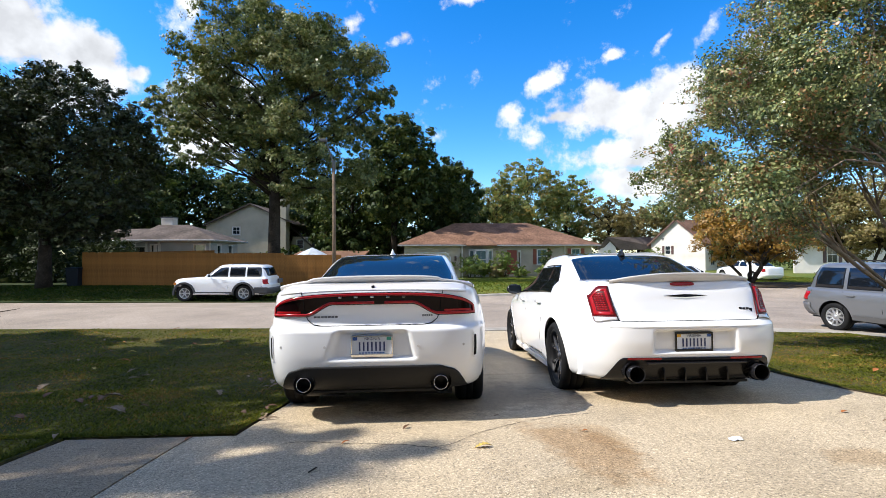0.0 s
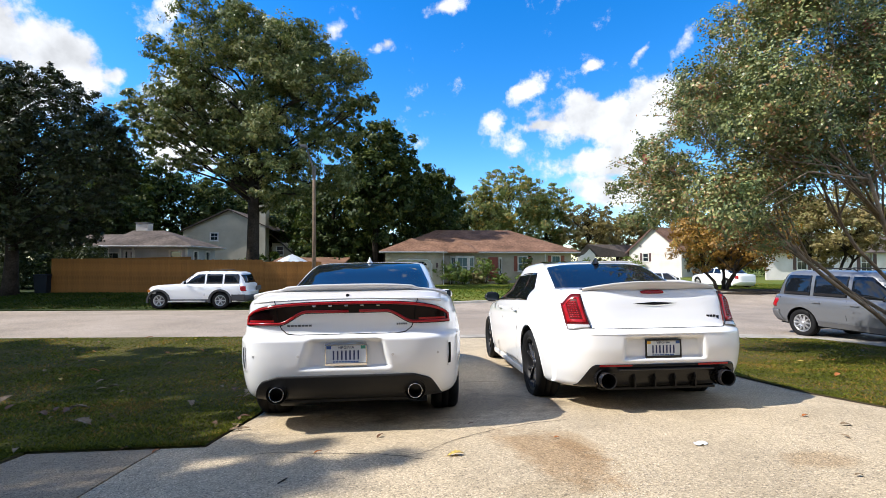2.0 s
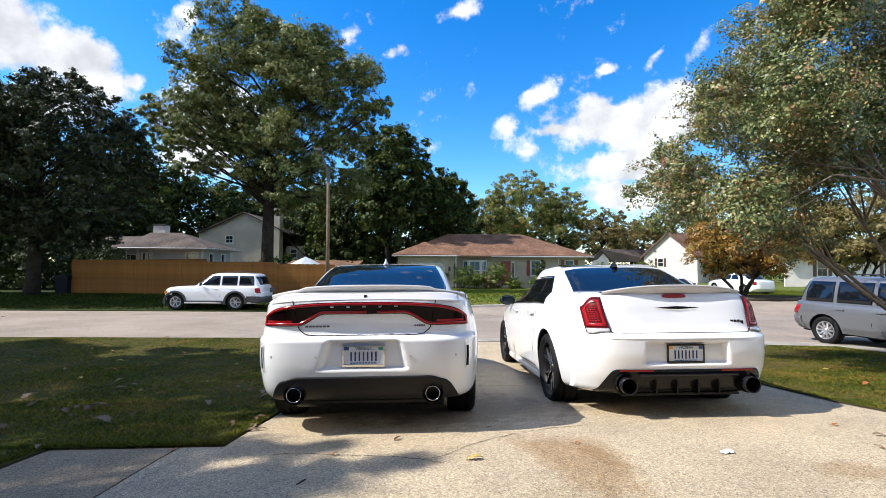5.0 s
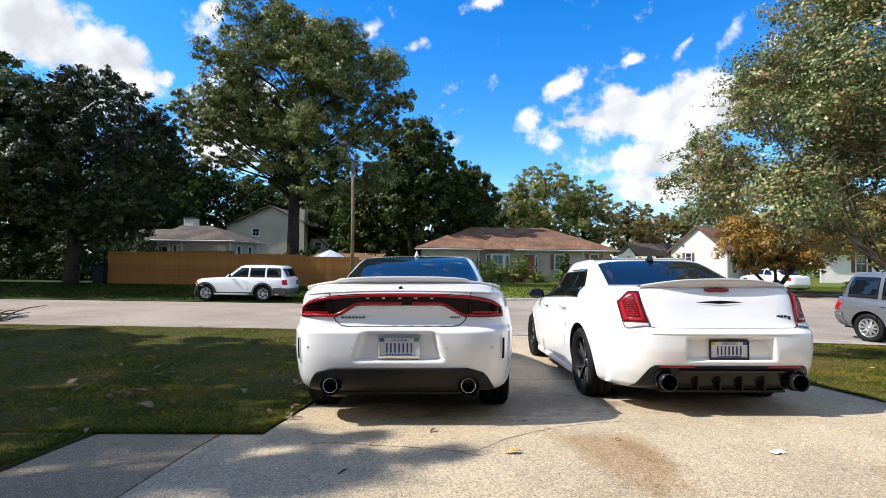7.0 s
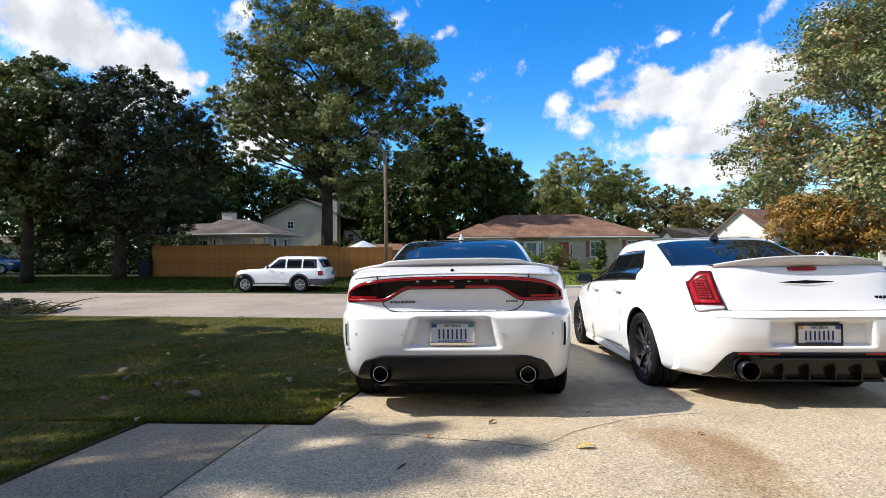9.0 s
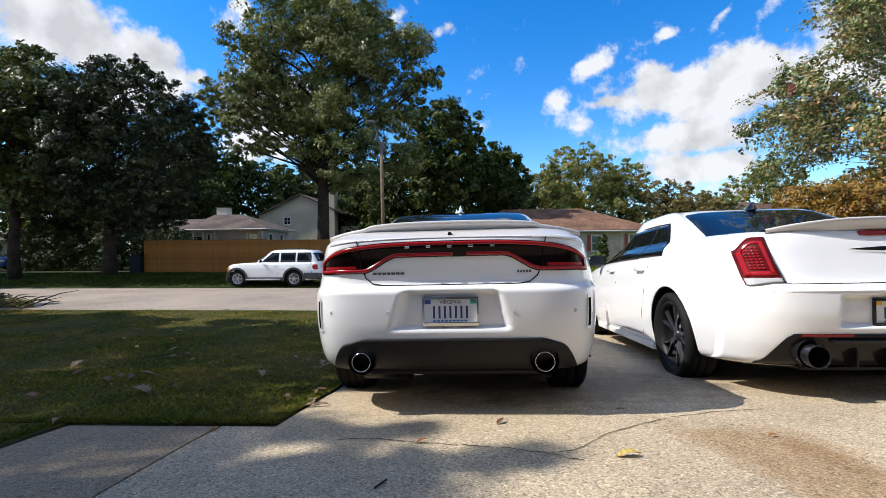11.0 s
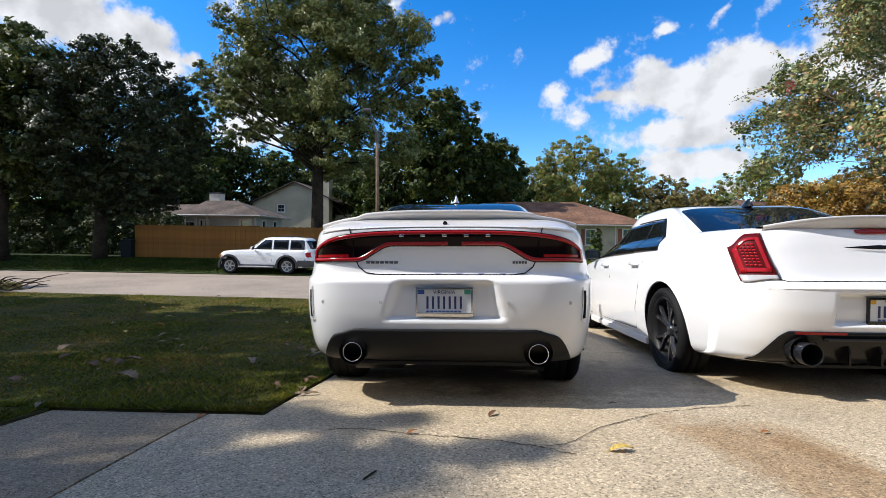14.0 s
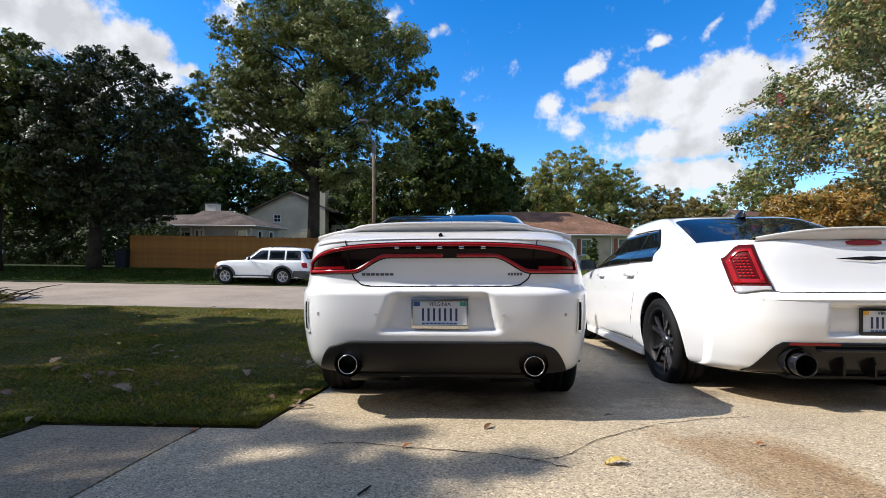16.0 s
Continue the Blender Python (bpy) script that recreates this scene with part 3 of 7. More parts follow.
def roof_mesh(pts, faces, thick=0.12):
    bm = bmesh.new()
    top = [bm.verts.new(p) for p in pts]
    low = [bm.verts.new((p[0], p[1], p[2] - thick)) for p in pts]
    edges = {}
    for f in faces:
        bm.faces.new([top[i] for i in f])
        bm.faces.new([low[i] for i in reversed(f)])
        for a, b in zip(f, f[1:] + f[:1]):
            edges[(a, b)] = 1
    for a, b in edges:
        if (b, a) not in edges:
            bm.faces.new((top[a], low[a], low[b], top[b]))
    return bm


def hip_roof(parent, x0, x1, y0, y1, z, ridge_z, inset, mat, name="roof"):
    """A hipped roof with the ridge along x."""
    ym = (y0 + y1) / 2
    pts = [(x0, y0, z), (x1, y0, z), (x1, y1, z), (x0, y1, z), (x0 + inset[0], ym, ridge_z), (x1 - inset[1], ym, ridge_z)]
    return part(name, roof_mesh(pts, [[0, 1, 5, 4], [1, 2, 5], [2, 3, 4, 5], [3, 0, 4]]), mat, parent)


def gutter_run(parent, a, b):
    return part("gutter", tube([a, b], [0.06, 0.06], 6), GARAGE_GREY, parent)


def build_ranch_house():
    h = thing("ranch_house", "single-storey tan ranch house with brown hipped roof and red shutters", "house", pose(0, 0, -DROP * 41))
    z0, ze = 1.05, 3.86
    yf, yb = 40.6, 49.5
    f0, f1 = (1.75, yf), (13.5, yf)
    holes = [(0.95, 2.95, 1.6, 3.45), (4.25, 5.12, 1.32, 3.45), (5.2, 5.5, 1.32, 3.45), (6.95, 7.75, 2.25, 3.5), (10.0, 10.7, 2.4, 3.55)]
    wall("wall", f0, f1, z0 - 0.5, ze, holes, SIDING_TAN, h)
    wall("wall", (13.5, yf + 0.19), (13.5, yb), z0 - 0.5, ze, [], SIDING_TAN, h)
    wall("wall", (13.5, yb), (-3.1, yb), z0 - 0.5, ze, [], SIDING_TAN, h)
    wall("wall", (-3.1, yb), (-3.1, 38.4), z0 - 0.5, ze, [], SIDING_TAN, h)
    wall("wall", (1.75, 38.59), (1.75, yf - 0.01), z0 - 0.5, ze, [], SIDING_TAN, h)
    gh = [(1.0, 3.95, z0, 3.2)]
    wall("wall", (-3.1, 38.4), (1.75, 38.4), z0 - 0.5, ze, gh, SIDING_TAN, h)
    door = part("garage_door", box((-2.1, 38.52, z0 - 0.1), (0.85, 38.58, 3.2)), TRIM_WHITE, h, "white panelled garage door")
    for k in range(4):
        for q in range(3):
            part("panel", box((-2.0 + k * 0.72, 38.492, z0 + 0.05 + q * 0.52), (-1.42 + k * 0.72, 38.52, z0 + 0.47 + q * 0.52), 0.008), SIDING_TAN, door)
    for xc in (-1.30, 0.05):
        bm = bmesh.new()
        rim = [(xc + 0.50 * math.cos(math.pi * k / 12), 38.50, z0 + 1.66 + 0.36 * math.sin(math.pi * k / 12)) for k in range(13)]
        bm.faces.new([bm.verts.new(q) for q in rim])
        part("arched_pane", bm, PANE, door)
        for k in (3, 6, 9):
            part("pane_bar", tube([(xc, 38.49, z0 + 1.66), rim[k]], [0.016, 0.016], 5), TRIM_WHITE, door)
        part("pane_surround", tube(rim + [rim[0]], [0.03] * 14, 6), TRIM_WHITE, door)
    edge = [(-2.16, z0), (-2.16, 2.85), (-1.80, 3.20), (0.55, 3.20), (0.91, 2.85), (0.91, z0)]
    part("door_surround", tube([(x, 38.39, z) for x, z in edge], [0.075] * 6, 6), TRIM_WHITE, door)
    part("wall_lamp", box((1.28, 38.24, 2.55), (1.44, 38.399, 2.95), 0.02), SHUTTER_BROWN, h)
    # bay window with its three lights and little hipped roof
    bay = part("bay", box((2.55, 40.15, 1.05), (4.85, 40.598, 1.62)), TRIM_WHITE, h, "white panelled base of a bay window")
    for a, b in (((2.6, 40.58), (3.1, 40.1)), ((3.1, 40.1), (4.2, 40.1)), ((4.2, 40.1), (4.75, 40.58))):
        ln = (Vector(b) - Vector(a)).length
        wall("wall", a, b, 1.6, 3.55, [(0.12, ln - 0.12, 1.85, 3.4)], TRIM_WHITE, h, 0.1)
        window(h, a, b, (0.12, ln - 0.12, 1.85, 3.4), PANE_TEAL, bars=1)
    part("bay_roof", roof_mesh([(2.35, 39.55, 3.92), (5.0, 39.55, 3.92), (5.0, 41.6, 4.5), (2.35, 41.6, 4.5), (3.68, 41.6, 4.92)], [[0, 1, 4], [1, 2, 4], [3, 0, 4]]), ROOF_BROWN, h)
    part("front_door", box((6.0, 40.68, 1.32), (6.87, 40.73, 3.45)), DOOR_RED, h, "red panelled front door")
    part("sidelight", box((6.95, 40.66, 1.32), (7.25, 40.70, 3.45)), TRIM_WHITE, h, "white sidelight frame")
    part("sidelight_pane", box((7.02, 40.64, 2.0), (7.18, 40.655, 3.3)), PANE, h)
    part("door_step", box((5.7, 39.6, 0.8), (7.6, 40.59, 1.28)), KERB_CONCRETE, h)
    window(h, f0, f1, holes[3], PANE_TEAL, shutters=SHUTTER_RED)
    window(h, f0, f1, holes[4], PANE_TEAL, shutters=SHUTTER_RED)
    hip_roof(h, -3.4, 14.1, 40.0, 50.1, 3.98, 6.15, (4.9, 5.4), ROOF_BROWN)
    part("wing_roof", roof_mesh([(-3.4, 37.9, 3.94), (1.95, 37.9, 3.94), (1.95, 43.0, 3.99), (-3.4, 43.0, 3.99), (-0.75, 40.4, 5.12), (-0.75, 44.0, 5.12)],
                                [[0, 1, 4], [1, 2, 5, 4], [3, 0, 4, 5]]), ROOF_BROWN, h)
    gutter_run(h, (1.95, 39.95, 3.86), (14.1, 39.95, 3.86))
    gutter_run(h, (-3.4, 37.84, 3.82), (1.95, 37.84, 3.82))
    for x, y in ((1.9, 38.3), (11.1, 40.5)):
        part("downpipe", tube([(x, y, 3.8), (x, y, 1.1)], [0.045, 0.045], 6), TRIM_WHITE, h)
    part("soffit", box((-3.3, 40.05, 3.80), (14.0, 50.0, 3.86)), TRIM_WHITE, h)
    part("soffit", box((-3.3, 38.0, 3.78), (1.85, 40.04, 3.83)), TRIM_WHITE, h)


def build_grey_house():
    h = thing("grey_house", "low grey sided house with grey-brown hipped roof behind the fence", "house", pose(-0.55, 0, -DROP * 35))
    f0, f1 = (-21.0, 34.0), (-16.2, 34.0)
    holes = [(3.55, 4.35, 1.9, 3.5), (0.40, 0.62, 1.6, 3.5), (0.78, 1.05, 1.6, 3.5)]
    wall("wall", f0, f1, 0.3, 3.85, holes, SIDING_GREY, h)
    for k in holes:
        window(h, f0, f1, k, bars=0)
    side = (-16.2, 34.19), (-16.2, 38.2)
    wall("wall", *side, 0.3, 3.85, [(0.7, 1.3, 1.7, 3.5), (2.6, 3.2, 1.7, 3.5)], SIDING_GREY, h)
    window(h, *side, (0.7, 1.3, 1.7, 3.5), bars=0)
    window(h, *side, (2.6, 3.2, 1.7, 3.5), bars=0)
    wall("wall", (-26.7, 36.0), (-21.0, 36.0), 0.3, 3.85, [(1.4, 2.4, 2.0, 3.4), (3.4, 4.4, 2.0, 3.4)], SIDING_GREY, h)
    wall("wall", (-21.0, 35.99), (-21.0, 34.19), 0.3, 3.85, [], SIDING_GREY, h)
    window(h, (-26.7, 36.0), (-21.0, 36.0), (1.4, 2.4, 2.0, 3.4))
    window(h, (-26.7, 36.0), (-21.0, 36.0), (3.4, 4.4, 2.0, 3.4))
    wall("wall", (-16.2, 38.4), (-26.7, 42), 0.3, 3.85, [], SIDING_GREY, h)
    wall("wall", (-26.7, 41.8), (-26.7, 36.2), 0.3, 3.85, [], SIDING_GREY, h)
    hip_roof(h, -21.9, -15.6, 33.3, 38.8, 3.9, 5.12, (0.6, 3.3), ROOF_GREY)
    part("wing_roof", roof_mesh([(-27.4, 34.9, 3.9), (-20.9, 34.9, 3.9), (-20.9, 42.4, 3.9), (-27.4, 42.4, 3.9), (-25.6, 37.4, 4.86), (-19.6, 37.4, 4.98)],
                                [[0, 1, 5, 4], [2, 3, 4, 5], [3, 0, 4]]), ROOF_GREY, h)
    part("soffit", box((-21.7, 33.5, 3.74), (-15.8, 38.6, 3.785)), TRIM_WHITE, h)
    part("soffit", box((-27.2, 35.1, 3.74), (-21.72, 42.2, 3.785)), TRIM_WHITE, h)
    gutter_run(h, (-21.9, 33.26, 3.82), (-15.6, 33.26, 3.82))
    gutter_run(h, (-15.56, 33.3, 3.82), (-15.56, 38.8, 3.82))
    gutter_run(h, (-27.4, 34.86, 3.82), (-21.95, 34.86, 3.82))
    part("chimney", box((-21.5, 36.7, 4.4), (-20.6, 37.4, 5.72), 0.02), SIDING_WHITE, h, "white capped chimney")
    part("chimney_cap", box((-21.55, 36.65, 5.725), (-20.55, 37.45, 5.80), 0.02), GREY_PLASTIC, h)
    for x, y in ((-21.0, 33.99), (-16.36, 33.99), (-20.1, 33.99)):
        part("corner_board", box((x, y - 0.03, 0.5), (x + 0.15, y, 3.73)), TRIM_WHITE, h)
    for x in (-25.2, -22.6):
        part("porch_post", box((x, 35.0, 0.5), (x + 0.14, 35.14, 3.74)), TRIM_WHITE, h)


def build_two_storey():
    h = thing("two_storey_house", "two-storey cream sided house with gable end and chimney", "house", pose(0, 0, -DROP * 51))
    y = 50.0
    wall("wall", (-25.2, y), (-17.3, y), 0.9, 6.6, [(2.85, 3.6, 5.8, 6.55)], SIDING_CREAM, h)
    bm = bmesh.new()
    tri = [(-25.2, 6.6), (-17.3, 6.6), (-17.3, 7.65), (-20.4, 9.06), (-25.2, 6.82)]
    a = [bm.verts.new((x, y, z)) for x, z in tri]
    b = [bm.verts.new((x, y + 0.18, z)) for x, z in tri]
    bm.faces.new(a)
    bm.faces.new(b[::-1])
    for i in range(5):
        bm.faces.new((a[i], a[(i + 1) % 5], b[(i + 1) % 5], b[i]))
    part("gable", bm, SIDING_CREAM, h)
    for k in range(18):
        z = 3.2 + k * 0.32
        left = -25.19 if z < 6.8 else -25.19 + (z - 6.8) / 0.467
        if 5.78 < z < 6.6:
            part("siding_board", box((left, y - 0.010, z), (-22.42, y - 0.001, z + 0.03)), SIDING_CREAM, h)
            part("siding_board", box((-21.53, y - 0.010, z), (-17.31, y - 0.001, z + 0.03)), SIDING_CREAM, h)
        elif z < 8.7:
            part("siding_board", box((left, y - 0.010, z), (-17.31 if z < 7.6 else -20.4 + (9.06 - z) / 0.455, y - 0.001, z + 0.03)), SIDING_CREAM, h)
    window(h, (-25.2, y), (-17.3, y), (2.85, 3.6, 5.8, 6.55), bars=1)
    part("roof", roof_mesh([(-25.4, y - 0.4, 6.80), (-20.4, y - 0.4, 9.14), (-20.4, y + 9, 9.14), (-25.4, y + 9, 6.80)], [[0, 1, 2, 3]]), ROOF_GREY, h)
    part("roof", roof_mesh([(-20.4, y - 0.4, 9.14), (-15.5, y - 0.4, 6.9), (-15.5, y + 9, 6.9), (-20.4, y + 9, 9.14)], [[0, 1, 2, 3]]), ROOF_GREY, h)
    part("chimney", box((-17.29, y - 0.35, 0.9), (-16.5, y + 0.9, 9.6)), SIDING_CREAM, h, "cream sided chimney stack")
    wall("wall", (-16.4, y + 1.6), (-14.3, y + 1.6), 0.9, 5.6, [(0.5, 1.2, 4.3, 5.2)], SIDING_TAN, h)
    window(h, (-16.4, y + 1.6), (-14.3, y + 1.6), (0.5, 1.2, 4.3, 5.2), bars=0)
    part("wing_roof", roof_mesh([(-16.5, y + 1.2, 6.7), (-13.9, y + 1.2, 4.3), (-13.9, y + 8, 4.3), (-16.5, y + 8, 6.7)], [[0, 1, 2, 3]]), ROOF_GREY, h)
    wall("wall", (-17.3, y + 8.5), (-25.2, y + 8.5), 0.9, 6.6, [], SIDING_CREAM, h)
    wall("wall", (-25.2, y + 8.5), (-25.2, y + 0.2), 0.9, 6.6, [], SIDING_CREAM, h)
    shed = thing("garden_shed", "low shed with a reddish brown roof behind the fence", "shed", pose(0, 0, -DROP * 40))
    wall("wall", (-12.6, 40), (-7.0, 40), 0.5, 2.75, [], SIDING_TAN, shed)
    wall("wall", (-7.0, 40), (-7.0, 43), 0.5, 2.75, [], SIDING_TAN, shed)
    part("roof", roof_mesh([(-13.0, 39.6, 2.8), (-6.6, 39.6, 2.8), (-6.6, 43.4, 3.4), (-13.0, 43.4, 3.4)], [[0, 1, 2, 3]]), ROOF_BROWN, shed)


def build_white_gable():
    h = thing("white_gable_house", "white sided house with a steep gable and brown shutters", "house", pose(30.2, 58.0, -DROP * 58, 0, 0, -55))
    x0, x1, ze, zr = -3.45, 3.45, 5.35, 8.3
    pitch = (zr - ze) / x1
    hole = (1.95, 2.65, 3.95, 4.95)
    wall("wall", (x0, 0), (x1, 0), 1.6, ze, [hole], SIDING_WHITE, h)
    window(h, (x0, 0), (x1, 0), hole, shutters=SHUTTER_BROWN, bars=0)
    bm = bmesh.new()
    front = [bm.verts.new(q) for q in ((x0, 0, ze), (x1, 0, ze), (0, 0, zr))]
    back = [bm.verts.new(q) for q in ((x0, 0.18, ze), (x1, 0.18, ze), (0, 0.18, zr))]
    bm.faces.new(front)
    bm.faces.new(back[::-1])
    for k in range(3):
        bm.faces.new((front[k], front[(k + 1) % 3], back[(k + 1) % 3], back[k]))
    part("gable", bm, SIDING_WHITE, h)
    for k in range(26):
        z = 2.0 + k * 0.235
        half = x1 - 0.02 if z < ze - 0.1 else (zr - z - 0.12) / pitch
        cuts = [(-half, x0 + 1.45), (x0 + 3.15, half)] if 3.7 < z < 5.1 else [(-half, half)]
        if 6.45 < z < 7.3:
            cuts = [(-half, -0.36), (0.36, half)]
        for c, d in cuts:
            if d - c > 0.3:
                part("siding_board", box((c, -0.022, z), (d, -0.001, z + 0.03)), SIDING_WHITE, h)
    part("gable_vent", tube([(0, -0.03, 6.9), (0, 0.02, 6.9)], [0.26, 0.26], 14), TRIM_WHITE, h)
    part("wall_lamp", box((x0 + 1.5, -0.16, 5.85), (x0 + 1.75, -0.001, 6.05), 0.02), GREY_PLASTIC, h)
    for s in (-1, 1):
        part("roof", roof_mesh([(s * (x1 + 0.35), -0.35, ze - 0.20), (0, -0.35, zr + 0.13), (0, 12, zr + 0.13), (s * (x1 + 0.35), 12, ze - 0.20)], [[0, 1, 2, 3]]), ROOF_BROWN, h)
        part("rake_board", roof_mesh([(s * (x1 + 0.35), -0.38, ze - 0.30), (0, -0.38, zr + 0.03), (0, -0.351, zr + 0.03), (s * (x1 + 0.35), -0.351, ze - 0.30)], [[0, 1, 2, 3]], 0.16), SHUTTER_BROWN, h)
    wall("wall", (x1, 0.19), (x1, 11.8), 1.6, ze - 0.02, [(1.2, 2.2, 2.6, 4.4)], SIDING_WHITE, h)
    window(h, (x1, 0.19), (x1, 11.8), (1.2, 2.2, 2.6, 4.4))
    wall("wall", (x1, 11.8), (x0, 11.8), 1.6, ze - 0.02, [], SIDING_WHITE, h)
    wall("wall", (x0, 11.6), (x0, 0.19), 1.6, ze - 0.02, [], SIDING_WHITE, h)
    g = thing("small_white_house", "small white house with a brown gabled roof among trees", "house", pose(0, 0, -DROP * 62))
    wall("wall", (21.6, 62), (24.0, 62), 1.6, 5.0, [], SIDING_WHITE, g)
    bm = bmesh.new()
    a = [bm.verts.new(p) for p in ((21.6, 62, 5.0), (24.0, 62, 5.0), (22.8, 62, 6.3))]
    bm.faces.new(a)
    part("gable", bm, SIDING_WHITE, g)
    part("roof", roof_mesh([(21.3, 61.8, 4.85), (22.8, 61.8, 6.45), (31.0, 63.5, 6.45), (31.0, 66, 4.85)], [[0, 1, 2, 3]]), ROOF_GREY, g)
    part("roof", roof_mesh([(22.8, 61.8, 6.45), (24.4, 61.8, 4.85), (31.0, 62.2, 4.85), (31.0, 63.5, 6.45)], [[0, 1, 2, 3]]), ROOF_GREY, g)
    q = thing("brown_roofed_house", "low house with a brown roof glimpsed behind the corner trees", "house", pose(0, 0, -DROP * 44))
    wall("wall", (-52, 44), (-38, 44), 0.8, 3.9, [(4.0, 5.2, 2.0, 3.4), (9.0, 10.2, 2.0, 3.4)], SIDING_TAN, q)
    window(q, (-52, 44), (-38, 44), (4.0, 5.2, 2.0, 3.4))
    window(q, (-52, 44), (-38, 44), (9.0, 10.2, 2.0, 3.4))
    hip_roof(q, -52.6, -37.4, 43.3, 52, 3.9, 6.0, (3, 3), ROOF_GREY)
    r = thing("cream_house", "cream house with brown shutters half hidden by the orange tree", "house", pose(0, 0, -DROP * 46))
    holes = [(3.0, 3.9, 2.5, 4.1), (9.0, 10.0, 2.4, 4.1)]
    wall("wall", (36.2, 46.5), (50, 44), 0.9, 4.4, holes, SIDING_WHITE, r)
    for k in holes:
        window(r, (36.2, 46.5), (50, 44), k, shutters=SHUTTER_BROWN)
    part("roof", roof_mesh([(35.6, 46.0, 4.3), (50.5, 43.4, 4.3), (51, 49, 6.6), (37, 51, 6.6)], [[0, 1, 2, 3]]), ROOF_GREY, r)


build_ranch_house()
build_grey_house()
build_two_storey()
build_white_gable()


def build_garage():
    """The house that the camera looks out of: the garage opening, its walls, ceiling and roof."""
    z1 = 2.9
    for nm, a, b, holes in (("wall_north", (-9.0, 0.62), (7.5, 0.62), [(8.12, 13.0, -0.2, 2.2)]), ("wall_east", (7.5, 0.62), (7.5, -7), []),
                            ("wall_south", (7.5, -7), (-9.0, -7), []), ("wall_west", (-9.0, -7), (-9.0, 0.62), [])):
        w = wall(nm, b, a, -0.2, z1, [((Vector(b) - Vector(a)).length - h[1], (Vector(b) - Vector(a)).length - h[0], h[2], h[3]) for h in holes], SIDING_GREY, None, 0.2)
        tagged(w, "grey sided house wall with the garage opening" if holes else "plain garage wall", "wall", kind="structure")
    jamb = part("trim", box((-0.965, 0.56, -0.1), (-0.838, 0.915, 2.2), 0.004), GARAGE_GREY, None)
    tagged(jamb, "grey painted garage door jamb", "trim", kind="structure")
    jamb = part("trim", box((4.0, 0.56, 0.0), (4.12, 0.90, 2.2), 0.004), GARAGE_GREY, None)
    tagged(jamb, "grey painted garage door jamb", "trim", kind="structure")
    fl = part("floor", box((-8.9, -6.9, -0.25), (7.4, -0.01, -0.012)), WALK_CONCRETE, None)
    tagged(fl, "concrete garage floor", "floor", kind="structure")
    ce = part("ceiling", box((-8.9, -6.9, 2.75), (7.4, 0.6, 2.85)), TRIM_WHITE, None)
    tagged(ce, "white garage ceiling", "ceiling", kind="structure")
    rf = thing("house_roof", "brown shingled roof of the garage", "roof", kind="structure")
    hip_roof(rf, -9.4, 7.9, -7.4, 1.0, 2.95, 4.6, (4.0, 4.0), ROOF_BROWN)


build_garage()

# ---- fence, pole, bin ----


def build_fence():
    f = thing("board_fence", "new yellow-brown wooden privacy fence of upright boards", "fence", pose(0, 0, -DROP * 25.5))
    bm = box((-0.0705, -0.009, 0.0), (0.0705, 0.009, 1.80))
    me = bpy.data.meshes.new("board")
    bm.to_mesh(me)
    bm.free()
    me.materials.append(WOOD_FENCE)
    x, i = -19.5, 0
    while x < -5.4:
        y = 25.5 + 0.004 * math.sin(i * 1.7)
        high = 0.05 if x < -16.4 else 0.0
        z = 0.56 + (0.05 if x < -8.6 else -0.05) + 0.012 * math.sin(i * 2.3)
        b = new("board", me)
        b.parent = f
        b.matrix_local = pose(x, y, z + high, 0, 0.08 * math.sin(i * 3.1), 0)
        x += 0.143
        i += 1
    for x in range(-19, -5, 3):
        part("post", box((x - 0.05, 25.53, 0.4), (x + 0.05, 25.63, 2.3)), WOOD_FENCE, f)
    for z in (0.95, 2.0):
        part("rail", box((-19.5, 25.55, z), (-5.5, 25.6, z + 0.09)), WOOD_FENCE, f)
    side = thing("side_fence", "wooden privacy fence running back beside the grey house", "fence", pose(0, 0, -DROP * 27))
    for i in range(60):
        b = new("board", me)
        b.parent = side
        b.matrix_local = pose(-19.45 + 0.05 * i, 25.6 + i * 0.14, 0.70 + 0.004 * i, 0, 0, 70)


def build_pole():
    p = thing("street_lamp", "tall weathered wooden pole with a small grey lamp arm", "street lamp", pose(-5.1, 22.3, 0.2 - DROP * 22.3))
    part("pole", tube([(0, 0, -0.3), (0.02, 0, 3.2), (-0.02, 0, 6.45)], [0.10, 0.085, 0.07], 10), POLE_WOOD, p, smooth=True)
    part("arm", tube([(0.0, -0.1, 6.0), (-0.05, -0.15, 6.5), (-0.22, -0.3, 7.1), (-0.30, -0.4, 7.35)], [0.035] * 4, 8), GREY_PLASTIC, p, smooth=True)
    part("lamp_head", box((-0.55, -0.62, 7.3), (-0.22, -0.36, 7.42), 0.03), GREY_PLASTIC, p)
    part("bracket", box((-0.07, -0.13, 5.95), (0.09, -0.06, 6.5)), GREY_PLASTIC, p)


